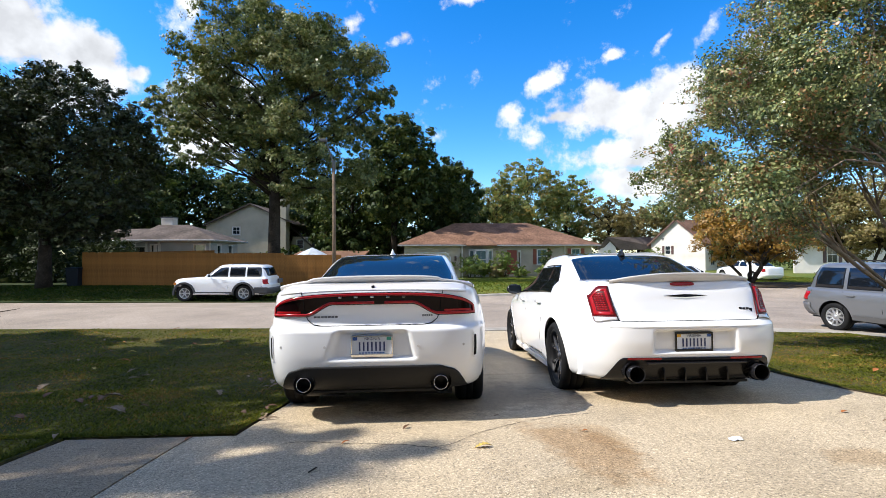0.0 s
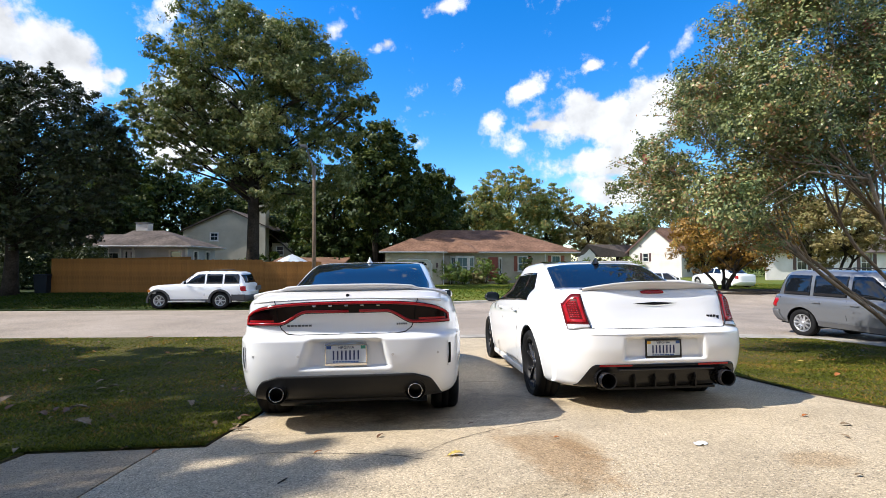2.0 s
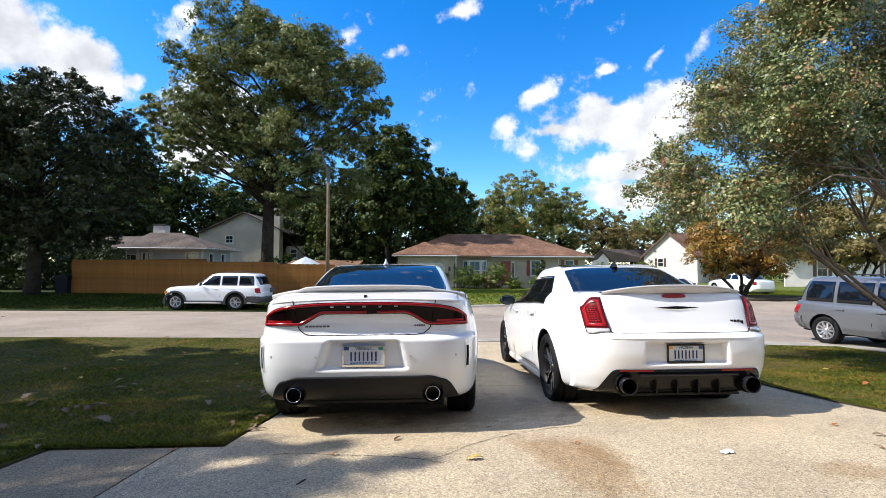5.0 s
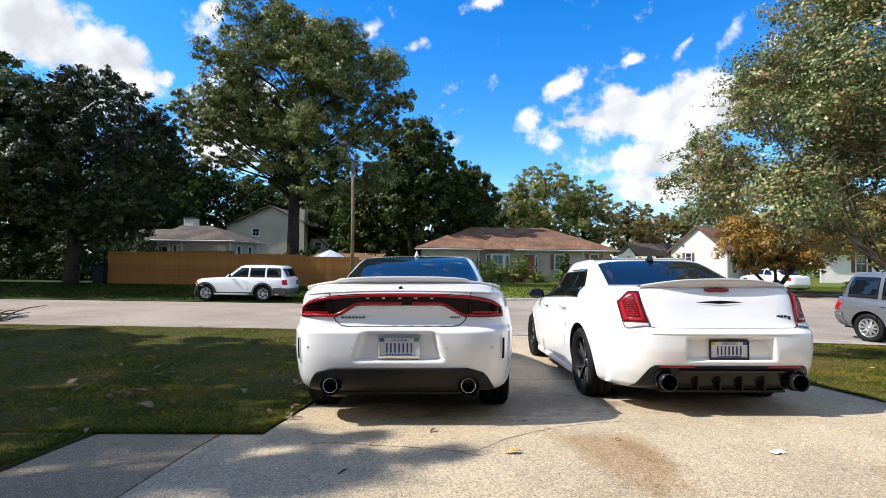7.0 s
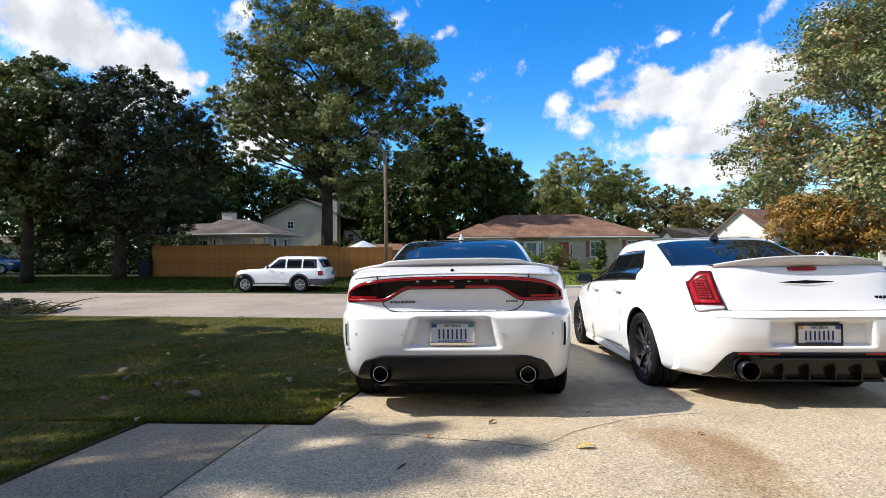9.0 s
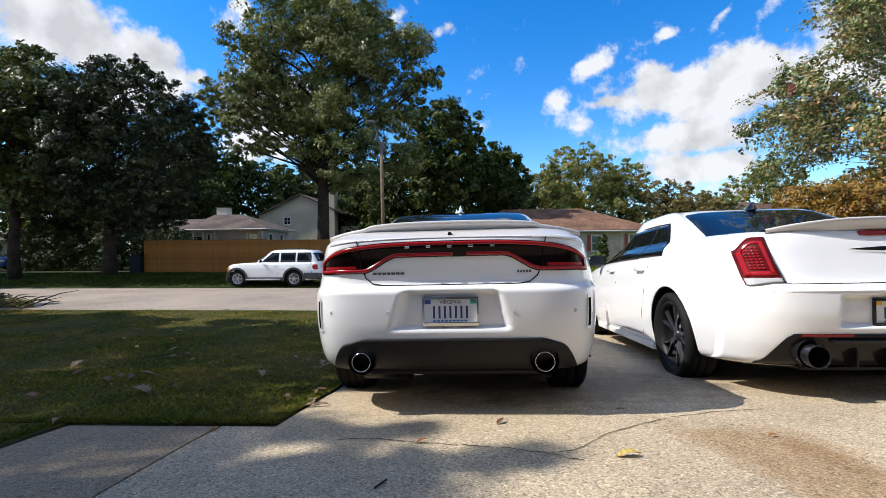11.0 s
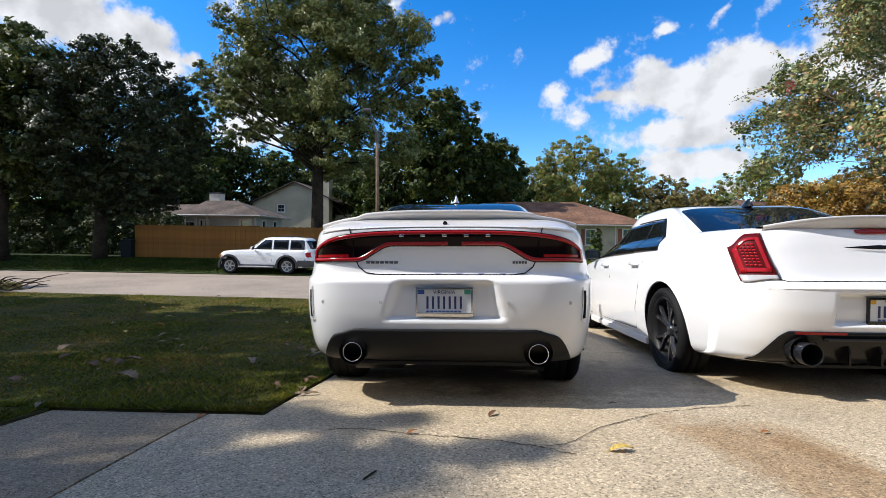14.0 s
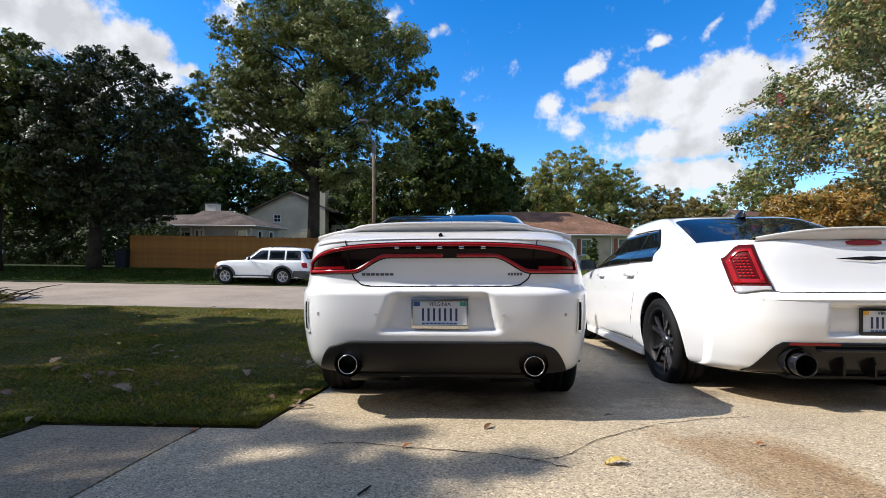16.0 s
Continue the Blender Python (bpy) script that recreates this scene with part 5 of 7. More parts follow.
class Shell:
    """A car's skin as stacked plan outlines: half width, rear end and front end by height; round corners."""

    def __init__(self, width, rear, front, n_rear=6.0, n_front=4.0, dent=None):
        self.width, self.rear_t, self.front_t, self.nr, self.nf, self.dent = width, rear, front, n_rear, n_front, dent

    def dims(self, z):
        w, r, f = smooth_table(z, self.width), smooth_table(z, self.rear_t), smooth_table(z, self.front_t)
        mid = r + (f - r) * 0.5
        return w, r, f, mid

    def rear(self, x, z):
        w, r, f, mid = self.dims(z)
        k = min(1.0, abs(x) / w)
        y = mid - (mid - r) * (1 - k ** self.nr) ** (1 / self.nr)
        if self.dent:
            y += self.dent(x, z)
        return Vector((x, y, z))

    def side(self, y, z, s):
        w, r, f, mid = self.dims(z)
        half, n = (mid - r, self.nr) if y < mid else (f - mid, self.nf)
        k = min(1.0, abs(y - mid) / half)
        return Vector((s * w * (1 - k ** n) ** (1 / n), y, z))

    def polar(self, deg, z, off=0.0):
        """The place on the rear and its corners at an angle seen from 0.9 m inside."""
        w, r, f, mid = self.dims(z)
        c = r + 0.9
        a = radians(deg)
        lo, hi = 0.0, 3.0
        for _ in range(30):
            d = (lo + hi) / 2
            x, y = d * math.sin(a), c - d * math.cos(a)
            k = abs(x) / w
            q = abs(y - mid) / (mid - r) if y < mid else 0.0
            if k ** self.nr + q ** self.nr < 1:
                lo = d
            else:
                hi = d
        d = lo + off
        x, y = d * math.sin(a), c - d * math.cos(a)
        if self.dent:
            y += self.dent(x, z)
        return Vector((x, y, z))

    def mesh(self, zs, nx=60, ny=90, nfx=20, arches=(), cap=False):
        bm = bmesh.new()
        kx = 0.93
        yr = (1 - kx ** self.nr) ** (1 / self.nr)
        yf = (1 - kx ** self.nf) ** (1 / self.nf)

        def ring(z):
            w, r, f, mid = self.dims(z)
            pts = [self.rear(w * kx * (-1 + 2 * i / nx), z) for i in range(nx)]
            ys = [mid - (mid - r) * yr + ((mid - r) * yr + (f - mid) * yf) * i / ny for i in range(ny + 1)]
            pts += [self.side(y, z, 1) for y in ys]
            fx = [w * kx * (1 - 2 * i / nfx) for i in range(1, nfx)]
            pts += [Vector((x, mid + (f - mid) * (1 - (abs(x) / w) ** self.nf) ** (1 / self.nf), z)) for x in fx]
            pts += [self.side(y, z, -1) for y in reversed(ys)]
            return pts
        rows = [[bm.verts.new(p) for p in ring(z)] for z in zs]
        n = len(rows[0])
        for a, b in zip(rows, rows[1:]):
            for i in range(n):
                bm.faces.new((a[i], a[(i + 1) % n], b[(i + 1) % n], b[i]))
        if cap:
            bm.faces.new(rows[-1])
        for yw, zw, rad in arches:
            inside = {v for v in bm.verts if math.hypot(v.co.y - yw, v.co.z - zw) < rad and abs(v.co.x) > 0.5}
            bmesh.ops.delete(bm, geom=[f for f in bm.faces if all(v in inside for v in f.verts)], context="FACES")
            for v in [v for v in bm.verts if v in inside]:
                d = Vector((v.co.y - yw, v.co.z - zw))
                d = d.normalized() * rad if d.length > 1e-6 else Vector((0, rad))
                v.co = self.side(yw + d.x, max(zs[0], zw + d.y), 1 if v.co.x > 0 else -1)
        return bm


class Outer:
    """The outer one of two skins, for glass that laps over the shoulder of a body."""
    def __init__(self, a, b):
        self.a, self.b = a, b

    def side(self, y, z, s):
        p, q = self.a.side(y, z, s), self.b.side(y, min(z, 1.18), s)
        return p if abs(p.x) > abs(q.x) or z > 1.18 else q


def skirt(bm, rows, inward, depth=0.012):
    """Turns the rim of a patch inwards so that it has an edge."""
    edge = [e for e in bm.edges if e.is_boundary]
    made = bmesh.ops.extrude_edge_only(bm, edges=edge)["geom"]
    for v in made:
        if isinstance(v, bmesh.types.BMVert):
            v.co += inward(v.co) * depth


def wrap_patch(shell, a0, a1, lo, hi, off=0.004, nu=40, nv=6, depth=0.014, lean=0.0):
    """A panel that lies on the rear of a shell between two angles and two height curves."""
    bm = bmesh.new()

    def place(i, j):
        a = a0 + (a1 - a0) * i / nu
        x = 0.9 * math.tan(radians(a))
        z = lo(x) + (hi(x) - lo(x)) * j / nv
        return shell.polar(a + math.copysign(lean * (z - 0.82), a), z, off)
    add_grid(bm, place, nu, nv)
    skirt(bm, None, lambda c: (Vector((0, 0.9, c.z)) - c).normalized(), depth)
    return bm


def rear_patch(shell, x0, x1, lo, hi, off=0.004, nu=24, nv=5, depth=0.014):
    bm = bmesh.new()

    def place(i, j):
        x = x0 + (x1 - x0) * i / nu
        z = lo(x) + (hi(x) - lo(x)) * j / nv
        return shell.rear(x, z) - Vector((0, off, 0))
    add_grid(bm, place, nu, nv)
    skirt(bm, None, lambda c: Vector((0, 1, 0)), depth)
    return bm


def side_patch(shell, s, y0, y1, lo, hi, off=0.004, nu=20, nv=5, depth=0.014):
    bm = bmesh.new()

    def place(i, j):
        y = y0 + (y1 - y0) * i / nu
        z = lo(y) + (hi(y) - lo(y)) * j / nv
        return shell.side(y, z, s) + Vector((s * off, 0, 0))
    add_grid(bm, place, nu, nv)
    skirt(bm, None, lambda c: Vector((-s, 0, 0)), depth)
    return bm


def seam_line(project, pts, width=0.006):
    """A narrow dark gap between panels, along points of a skin."""
    bm = bmesh.new()
    places = [project(p) for p in pts]
    add_tube(bm, places, [width / 2] * len(places), 5)
    return bm


def lathe(profile, seg=28):
    """A wheel-like body round the x axis: profile of (x, radius)."""
    bm = bmesh.new()
    add_grid(bm, lambda i, j: (profile[j][0], profile[j][1] * math.cos(2 * math.pi * i / seg), profile[j][1] * math.sin(2 * math.pi * i / seg)), seg, len(profile) - 1, True)
    return bm


def wheel(parent, x, y, r, width, s, rim_r, spokes, rim_mat, split=False, dish=0.02, spoke_mat=None):
    """A wheel whose outer face looks along s * x."""
    w = new("wheel")
    w.parent = parent
    w.matrix_local = pose(x, y, r, 0, 0, 0 if s > 0 else 180)
    h = width / 2
    tyre = part("tyre", lathe([(-h * 0.8, rim_r), (-h, rim_r + 0.03), (-h, r - 0.03), (-h * 0.8, r - 0.004), (-h * 0.3, r), (-h * 0.28, r - 0.008), (-h * 0.22, r - 0.008), (-h * 0.2, r),
                              (h * 0.2, r), (h * 0.22, r - 0.008), (h * 0.28, r - 0.008), (h * 0.3, r), (h * 0.8, r - 0.004), (h, r - 0.03), (h, rim_r + 0.03), (h * 0.8, rim_r)], 40), TYRE, w, smooth=True)
    part("rim", lathe([(h * 0.82, rim_r + 0.004), (h * 0.86, rim_r - 0.012), (h * 0.4, rim_r - 0.03), (-h * 0.5, rim_r - 0.04), (-h * 0.55, 0.02)], 40), rim_mat, w, smooth=True)
    xo = h * 0.62 - dish
    for k in range(spokes):
        a = 2 * math.pi * k / spokes
        for b in ((-0.25, 0.25) if split else (0.0,)):
            bm = bmesh.new()
            u = Vector((0, math.cos(a), math.sin(a)))
            e = Vector((0, math.cos(a + b), math.sin(a + b)))
            pts = [u * 0.05, u * (rim_r * 0.42) + (e - u) * 0.05, e * (rim_r - 0.02)]
            cross = Vector((1, 0, 0)).cross(e)
            vs = []
            for p, hw, d in zip(pts, (0.026, 0.021, 0.017) if split else (0.030, 0.024, 0.022), (0.0, 0.014, 0.024)):
                vs.append([bm.verts.new(p + cross * hw * q + Vector((xo + d + dz, 0, 0))) for q, dz in ((-1, -0.012), (-0.6, 0.012), (0.6, 0.012), (1, -0.012))])
            for p, q in zip(vs, vs[1:]):
                for i in range(3):
                    bm.faces.new((p[i], p[i + 1], q[i + 1], q[i]))
                bm.faces.new((p[3], p[0], q[0], q[3]))
            part("spoke", bm, spoke_mat or rim_mat, w)
    part("hub_cap", lathe([(xo + 0.03, 0.0005), (xo + 0.03, 0.028), (xo + 0.012, 0.055), (xo - 0.03, 0.06)], 16), spoke_mat or rim_mat, w, smooth=True)
    part("brake_disc", lathe([(xo - 0.055, 0.03), (xo - 0.055, rim_r * 0.72), (xo - 0.075, rim_r * 0.72)], 24), BLACK_PLASTIC if spoke_mat else GREY_PLASTIC, w)
    return w


def wheel_well(parent, shell, y, z, rad, s, deep=0.32):
    bm = bmesh.new()
    n = 20

    def place(i, j):
        a = -0.08 * math.pi + 1.16 * math.pi * i / n
        yy, zz = y + rad * math.cos(a), max(0.2, z + rad * math.sin(a))
        x = abs(shell.side(yy, max(zz, 0.3), 1).x) - 0.02
        return (s * (x - (0.0, deep)[j]), yy, zz)
    vs = add_grid(bm, place, n, 1)
    c = bm.verts.new((s * (0.9 - deep), y, z))
    for a, b in zip(vs, vs[1:]):
        bm.faces.new((a[1], b[1], c))
    part("wheel_arch_liner", bm, BLACK_PLASTIC, parent)


def bars_on(parent, name, x0, x1, y, z0, z1, count, mat, gap=0.35):
    """Unreadable marks: plain bars."""
    step = (x1 - x0) / count
    for k in range(count):
        a = x0 + step * k
        part(name, box((a, y - 0.0025, z0), (a + step * (1 - gap), y, z1)), mat, parent)


def license_plate(parent, x, y, z, frame_mat, corner_mat, tilt=4):
    p = new("license_plate")
    p.parent = parent
    p.matrix_local = pose(x, y, z, tilt, 0, 0)
    tagged(p, "white registration plate with dark marks in a metal frame")
    part("plate", box((-0.152, -0.003, -0.076), (0.152, 0.003, 0.076)), PLATE_WHITE, p)
    bm = bmesh.new()
    for lo, hi in (((-0.160, -0.012, 0.068), (0.160, 0.008, 0.082)), ((-0.160, -0.012, -0.084), (0.160, 0.008, -0.062)),
                   ((-0.160, -0.012, -0.062), (-0.149, 0.008, 0.068)), ((0.149, -0.012, -0.062), (0.160, 0.008, 0.068))):
        add_box(bm, lo, hi, 0.003)
    part("plate_frame", bm, frame_mat, p)
    bars_on(p, "mark", -0.100, 0.118, -0.004, -0.040, 0.030, 7, PLATE_INK, 0.62)
    part("sticker", box((-0.147, -0.0055, 0.042), (-0.112, -0.003, 0.066)), corner_mat, p)
    part("sticker", box((0.112, -0.0055, 0.042), (0.147, -0.003, 0.066)), PLATE_GREEN if corner_mat is PLATE_BLUE else PLATE_BLUE, p)
    cu = bpy.data.curves.new("plate_word", "FONT")
    cu.body, cu.size, cu.align_x, cu.align_y, cu.extrude = "VIRGINIA", 0.030, "CENTER", "CENTER", 0.0008
    cu.materials.append(PLATE_INK)
    w = new("plate_word", cu)
    w.parent = p
    w.matrix_local = pose(0, -0.0045, 0.052, 90, 0, 0)
    bars_on(p, "mark", -0.10, 0.10, -0.0045, -0.058, -0.050, 9, PLATE_BLUE, 0.25)
    return p


def exhaust(parent, x, y, z, r, mat, length=0.2):
    part("exhaust_tip", lathe_y([(0.003, r * 0.925), (-0.003, r * 0.955), (0.0, r), (length, r), (length, r * 0.85)], x, y, z), mat, parent, smooth=True)
    part("exhaust_pipe", lathe_y([(0.003, r * 0.925), (0.06, r * 0.91), (0.14, r * 0.88), (0.141, 0.002)], x, y, z), SEAM, parent)


def lathe_y(profile, x, y, z, seg=28):
    bm = bmesh.new()
    add_grid(bm, lambda i, j: (x + profile[j][1] * math.cos(2 * math.pi * i / seg), y + profile[j][0], z + profile[j][1] * math.sin(2 * math.pi * i / seg)), seg, len(profile) - 1, True)
    return bm


def steps(a, b, n):
    return [a + (b - a) * i / n for i in range(n + 1)]


def mirror(parent, s, x, y, z, mat):
    bm = bmesh.new()
    bmesh.ops.create_uvsphere(bm, u_segments=16, v_segments=10, radius=1.0)
    for v in bm.verts:
        v.co = Vector((s * (x + 0.11 + v.co.x * 0.12), y + 0.03 + v.co.y * (0.07 if v.co.y > 0 else 0.035), z + v.co.z * 0.078))
    part("door_mirror", bm, mat, parent, smooth=True)
    part("mirror_glass", box((s * (x + 0.02), y - 0.012, z - 0.06) if s > 0 else (-(x + 0.20), y - 0.012, z - 0.06), (s * (x + 0.20), y - 0.007, z + 0.06) if s > 0 else (-(x + 0.02), y - 0.007, z + 0.06), 0.01), PANE, parent)
    part("mirror_arm", box((min(s * (x - 0.06), s * (x + 0.04)), y + 0.01, z - 0.06), (max(s * (x - 0.06), s * (x + 0.04)), y + 0.05, z - 0.03)), mat, parent)


def shark_fin(parent, x, y, z, mat, k=1.0):
    bm = bmesh.new()
    rows = []
    for h, ln, w in ((0.0, 0.085, 0.036), (0.02, 0.07, 0.020), (0.045, 0.045, 0.010), (0.062, 0.02, 0.004)):
        rows.append([bm.verts.new((x + k * w * math.cos(a), y + k * (ln * math.sin(a) - h * 0.7), z + k * h)) for a in (2 * math.pi * k / 12 for k in range(12))])
    for a, b in zip(rows, rows[1:]):
        for i in range(12):
            bm.faces.new((a[i], a[(i + 1) % 12], b[(i + 1) % 12], b[i]))
    bm.faces.new(rows[-1])
    part("roof_antenna", bm, mat, parent, smooth=True)


def smoothstep(a, b, v):
    t = max(0.0, min(1.0, (v - a) / (b - a)))
    return t * t * (3 - 2 * t)


def build_sports_sedan():
    car = thing("sports_sedan", "white sports sedan with full-width red tail lamp and grey spoiler", "car", FALL @ pose(*SPORTS_AT))

    def dent(x, z):
        # plate recess and a soft waist along the bumper
        half = 0.275 + (0.775 - z) * 0.30
        k = smoothstep(half + 0.012, half - 0.035, abs(x)) * smoothstep(0.56, 0.575, z) * smoothstep(0.785, 0.762, z)
        return 0.045 * k
    width = [(0.16, 0.86), (0.24, 0.90), (0.36, 0.932), (0.50, 0.948), (0.66, 0.960), (0.80, 0.958), (0.90, 0.938), (1.0, 0.90), (1.06, 0.875), (1.10, 0.845), (1.15, 0.80), (1.178, 0.74)]
    rear = [(0.16, 1.0), (0.245, 0.78), (0.278, 0.36), (0.305, 0.19), (0.33, 0.135), (0.35, 0.105), (0.42, 0.055), (0.52, 0.02), (0.60, 0.006), (0.70, 0.0), (0.775, 0.0), (0.795, 0.02), (0.815, 0.065), (0.86, 0.075), (0.97, 0.06), (1.06, 0.04), (1.082, 0.045), (1.10, 0.085), (1.15, 0.235), (1.162, 0.36), (1.175, 0.9)]
    front = [(0.16, 4.85), (0.3, 5.0), (0.5, 5.04), (0.7, 5.0), (0.82, 4.85), (0.92, 4.45), (1.0, 3.95), (1.14, 3.4)]
    sh = Shell(width, rear, front, 6.4, 4.0, dent)
    arches = ((1.10, 0.36, 0.405), (4.15, 0.36, 0.405))
    zs = steps(0.17, 0.54, 18) + steps(0.56, 0.80, 18)[0:] + steps(0.815, 1.06, 14) + [1.07, 1.08, 1.09, 1.10, 1.11, 1.12, 1.13, 1.14, 1.15, 1.156, 1.162, 1.168, 1.174]
    part("body", sh.mesh(zs, 90, 200, 20, arches), WHITE_PAINT, car, smooth=True)
    gw = [(1.04, 0.81), (1.13, 0.78), (1.27, 0.735), (1.40, 0.69), (1.475, 0.635), (1.512, 0.53), (1.530, 0.32)]
    gr = [(1.04, 0.62), (1.13, 0.84), (1.27, 1.20), (1.40, 1.54), (1.475, 1.82), (1.512, 2.15), (1.530, 2.6)]
    gf = [(1.04, 3.95), (1.13, 3.75), (1.27, 3.45), (1.40, 3.2), (1.475, 3.0), (1.512, 2.9), (1.530, 2.8)]
    cab = Shell(gw, gr, gf, 5.5, 3.5)
    part("cabin", cab.mesh(steps(1.05, 1.475, 20) + [1.485, 1.495, 1.505, 1.512, 1.518, 1.524, 1.530], 40, 50, 20, cap=True), WHITE_PAINT, car, smooth=True)
    part("rear_window", rear_patch(cab, -0.675, 0.675, lambda x: 1.150, lambda x: 1.482 - 0.03 * (abs(x) / 0.66) ** 3 - max(0, abs(x) - 0.585) * 2.6, 0.012, 72, 24), TINT, car, "dark tinted rear window", smooth=True)
    for s in (-1, 1):
        part("side_window", side_patch(cab, s, 1.75, 2.55, lambda y: 1.10, lambda y: 1.10 + min(0.28, (y - 1.70) * 0.75)), TINT_SIDE, car, smooth=True)
        part("side_window", side_patch(cab, s, 2.60, 3.40, lambda y: 1.09, lambda y: 1.09 + min(0.29, (3.55 - y) * 0.75)), TINT_SIDE, car, smooth=True)
        mirror(car, s, 0.86, 3.35, 1.10, WHITE_PAINT)
        for yw in (1.10, 4.15):
            wheel(car, s * 0.80, yw, 0.352, 0.25, s, 0.255, 5, RIM_BARREL, True, 0.02, BLACK_RIM)
            wheel_well(car, sh, yw, 0.36, 0.405, s)
        # corner vent with its black slot
        part("corner_vent", wrap_patch(sh, min(s * 45.2, s * 47.2), max(s * 45.2, s * 47.2), lambda x: 0.565, lambda x: 0.725, 0.005, 6, 8), SEAM, car)
        part("vent_lip", seam_line(lambda p: sh.polar(p[0], p[1], 0.008), [(s * 44.9, 0.745), (s * 44.9, 0.64), (s * 44.7, 0.555), (s * 46.8, 0.545)], 0.008), WHITE_PAINT, car)
        part("rear_spat", box((min(s * 0.76, s * 0.862), 0.42, 0.335), (max(s * 0.76, s * 0.862), 0.54, 0.350), 0.006), BLACK_PLASTIC, car)
        for zz in (0.66,):
            for xx in (0.355, 0.70):
                c = sh.rear(s * xx, zz)
                part("parking_sensor", lathe_y([(-0.003, 0.001), (-0.003, 0.010), (0.01, 0.0115)], c.x, c.y, c.z, 12), PEARL, car)
    # tail lamp band

    def top(x):
        return 1.070 - 0.075 * (abs(x) / 0.86) ** 3

    def low(x):
        return 0.976 - 0.090 * smoothstep(0.30, 0.52, abs(x))
    lamp = part("tail_lamp", wrap_patch(sh, -47.5, 47.5, low, top, 0.006, 90, 8), LAMP_DARK, car, "smoked full-width tail lamp", smooth=True)
    part("light_strip", wrap_patch(sh, -47, 47, lambda x: top(x) - 0.026, lambda x: top(x) - 0.006, 0.013, 90, 2), LAMP_RED, lamp, smooth=True)
    part("light_strip", wrap_patch(sh, -47, 1, lambda x: low(x) + 0.006, lambda x: low(x) + 0.026, 0.013, 60, 2), LAMP_RED, lamp, smooth=True)
    part("light_strip", wrap_patch(sh, 6, 47, lambda x: low(x) + 0.006, lambda x: low(x) + 0.026, 0.013, 60, 2), LAMP_RED, lamp, smooth=True)
    for s in (-1, 1):
        part("light_strip", wrap_patch(sh, min(s * 45.6, s * 47), max(s * 45.6, s * 47), lambda x: low(x) + 0.02, lambda x: top(x) - 0.02, 0.013, 4, 8), LAMP_RED, lamp)
        part("lamp_lens", wrap_patch(sh, min(s * 32, s * 44), max(s * 32, s * 44), lambda x: low(x) + 0.03, lambda x: low(x) + 0.045, 0.012, 12, 2), LAMP_RED, lamp)
    for k in range(5):
        x = -0.245 + k * 0.1225
        c = sh.rear(x, 1.035)
        part("badge_mark", box((x - 0.014, c.y - 0.016, 1.028), (x + 0.014, c.y - 0.006, 1.042), 0.003), CHROME, lamp)
    # panel gaps of the boot lid
    gap = [(-0.52, 0.905), (-0.50, 0.86), (-0.455, 0.826), (-0.40, 0.817)] + [(x, 0.815) for x in steps(-0.36, 0.36, 10)] + [(0.40, 0.817), (0.455, 0.826), (0.50, 0.86), (0.52, 0.905)]
    part("boot_gap", seam_line(lambda p: sh.rear(*p) - Vector((0, 0.002, 0)), gap, 0.007), SEAM, car)
    for s in (-1, 1):
        part("boot_gap", seam_line(lambda p: sh.rear(*p) - Vector((0, 0.008, 0)), [(s * 0.525, 0.90), (s * 0.53, 1.0), (s * 0.55, 1.08)], 0.006), SEAM, car)
        part("bumper_gap", seam_line(lambda p: sh.side(p[0], p[1], s), [(0.30, 0.79), (0.5, 0.80), (0.68, 0.74)], 0.005), SEAM, car)
    bars_on(car, "badge_mark", -0.455, -0.265, sh.rear(-0.36, 0.885).y - 0.002, 0.878, 0.892, 7, GREY_PLASTIC, 0.2)
    bars_on(car, "badge_mark", 0.385, 0.47, sh.rear(0.43, 0.885).y - 0.002, 0.878, 0.892, 5, GREY_PLASTIC, 0.3)
    # spoiler
    bm = bmesh.new()

    def lip(x):
        k = abs(x) / 0.80
        return 1.192 - 0.060 * k ** 3 + 0.014 * smoothstep(0.56, 0.50, abs(x))

    def wing(i, j):
        x = -0.80 + 1.60 * i / 80
        k = abs(x) / 0.80
        back = 0.200 + 0.13 * k ** 3.4
        zt = lip(x)
        y, z = ((back + 0.30, 1.15), (back + 0.20, zt - 0.022), (back + 0.09, zt - 0.006), (back + 0.01, zt), (back - 0.006, zt - 0.008), (back + 0.004, zt - 0.026), (back + 0.02, zt - 0.036), (back + 0.06, 1.13 - 0.03 * k ** 3))[j]
        return (x, y, z)
    add_grid(bm, wing, 80, 7)
    part("boot_spoiler", bm, PEARL, car, "grey-white boot spoiler with raised middle", smooth=True)
    part("rear_camera", lathe_y([(-0.012, 0.001), (-0.012, 0.012), (0.02, 0.014)], 0.0, 0.10, 1.112, 14), BLACK_GLOSS, car)
    part("boot_lid_edge", rear_patch(sh, -0.74, 0.74, lambda x: 1.084 - 0.03 * (abs(x) / 0.74) ** 3, lambda x: 1.142 - 0.02 * (abs(x) / 0.74) ** 3, 0.003, 40, 4), PEARL, car, smooth=True)
    # diffuser

    def black_top(x):
        k = abs(x)
        return 0.512 - 0.030 * smoothstep(0.50, 0.64, k) - 0.172 * smoothstep(0.62, 0.86, k)
    part("diffuser", wrap_patch(sh, -43.5, 43.5, lambda x: 0.306, black_top, 0.006, 70, 10), BLACK_PLASTIC, car, "dark grey rear diffuser", smooth=True)
    part("underbody", box((-0.58, 1.7, 0.17), (0.58, 4.7, 0.34)), BLACK_PLASTIC, car)
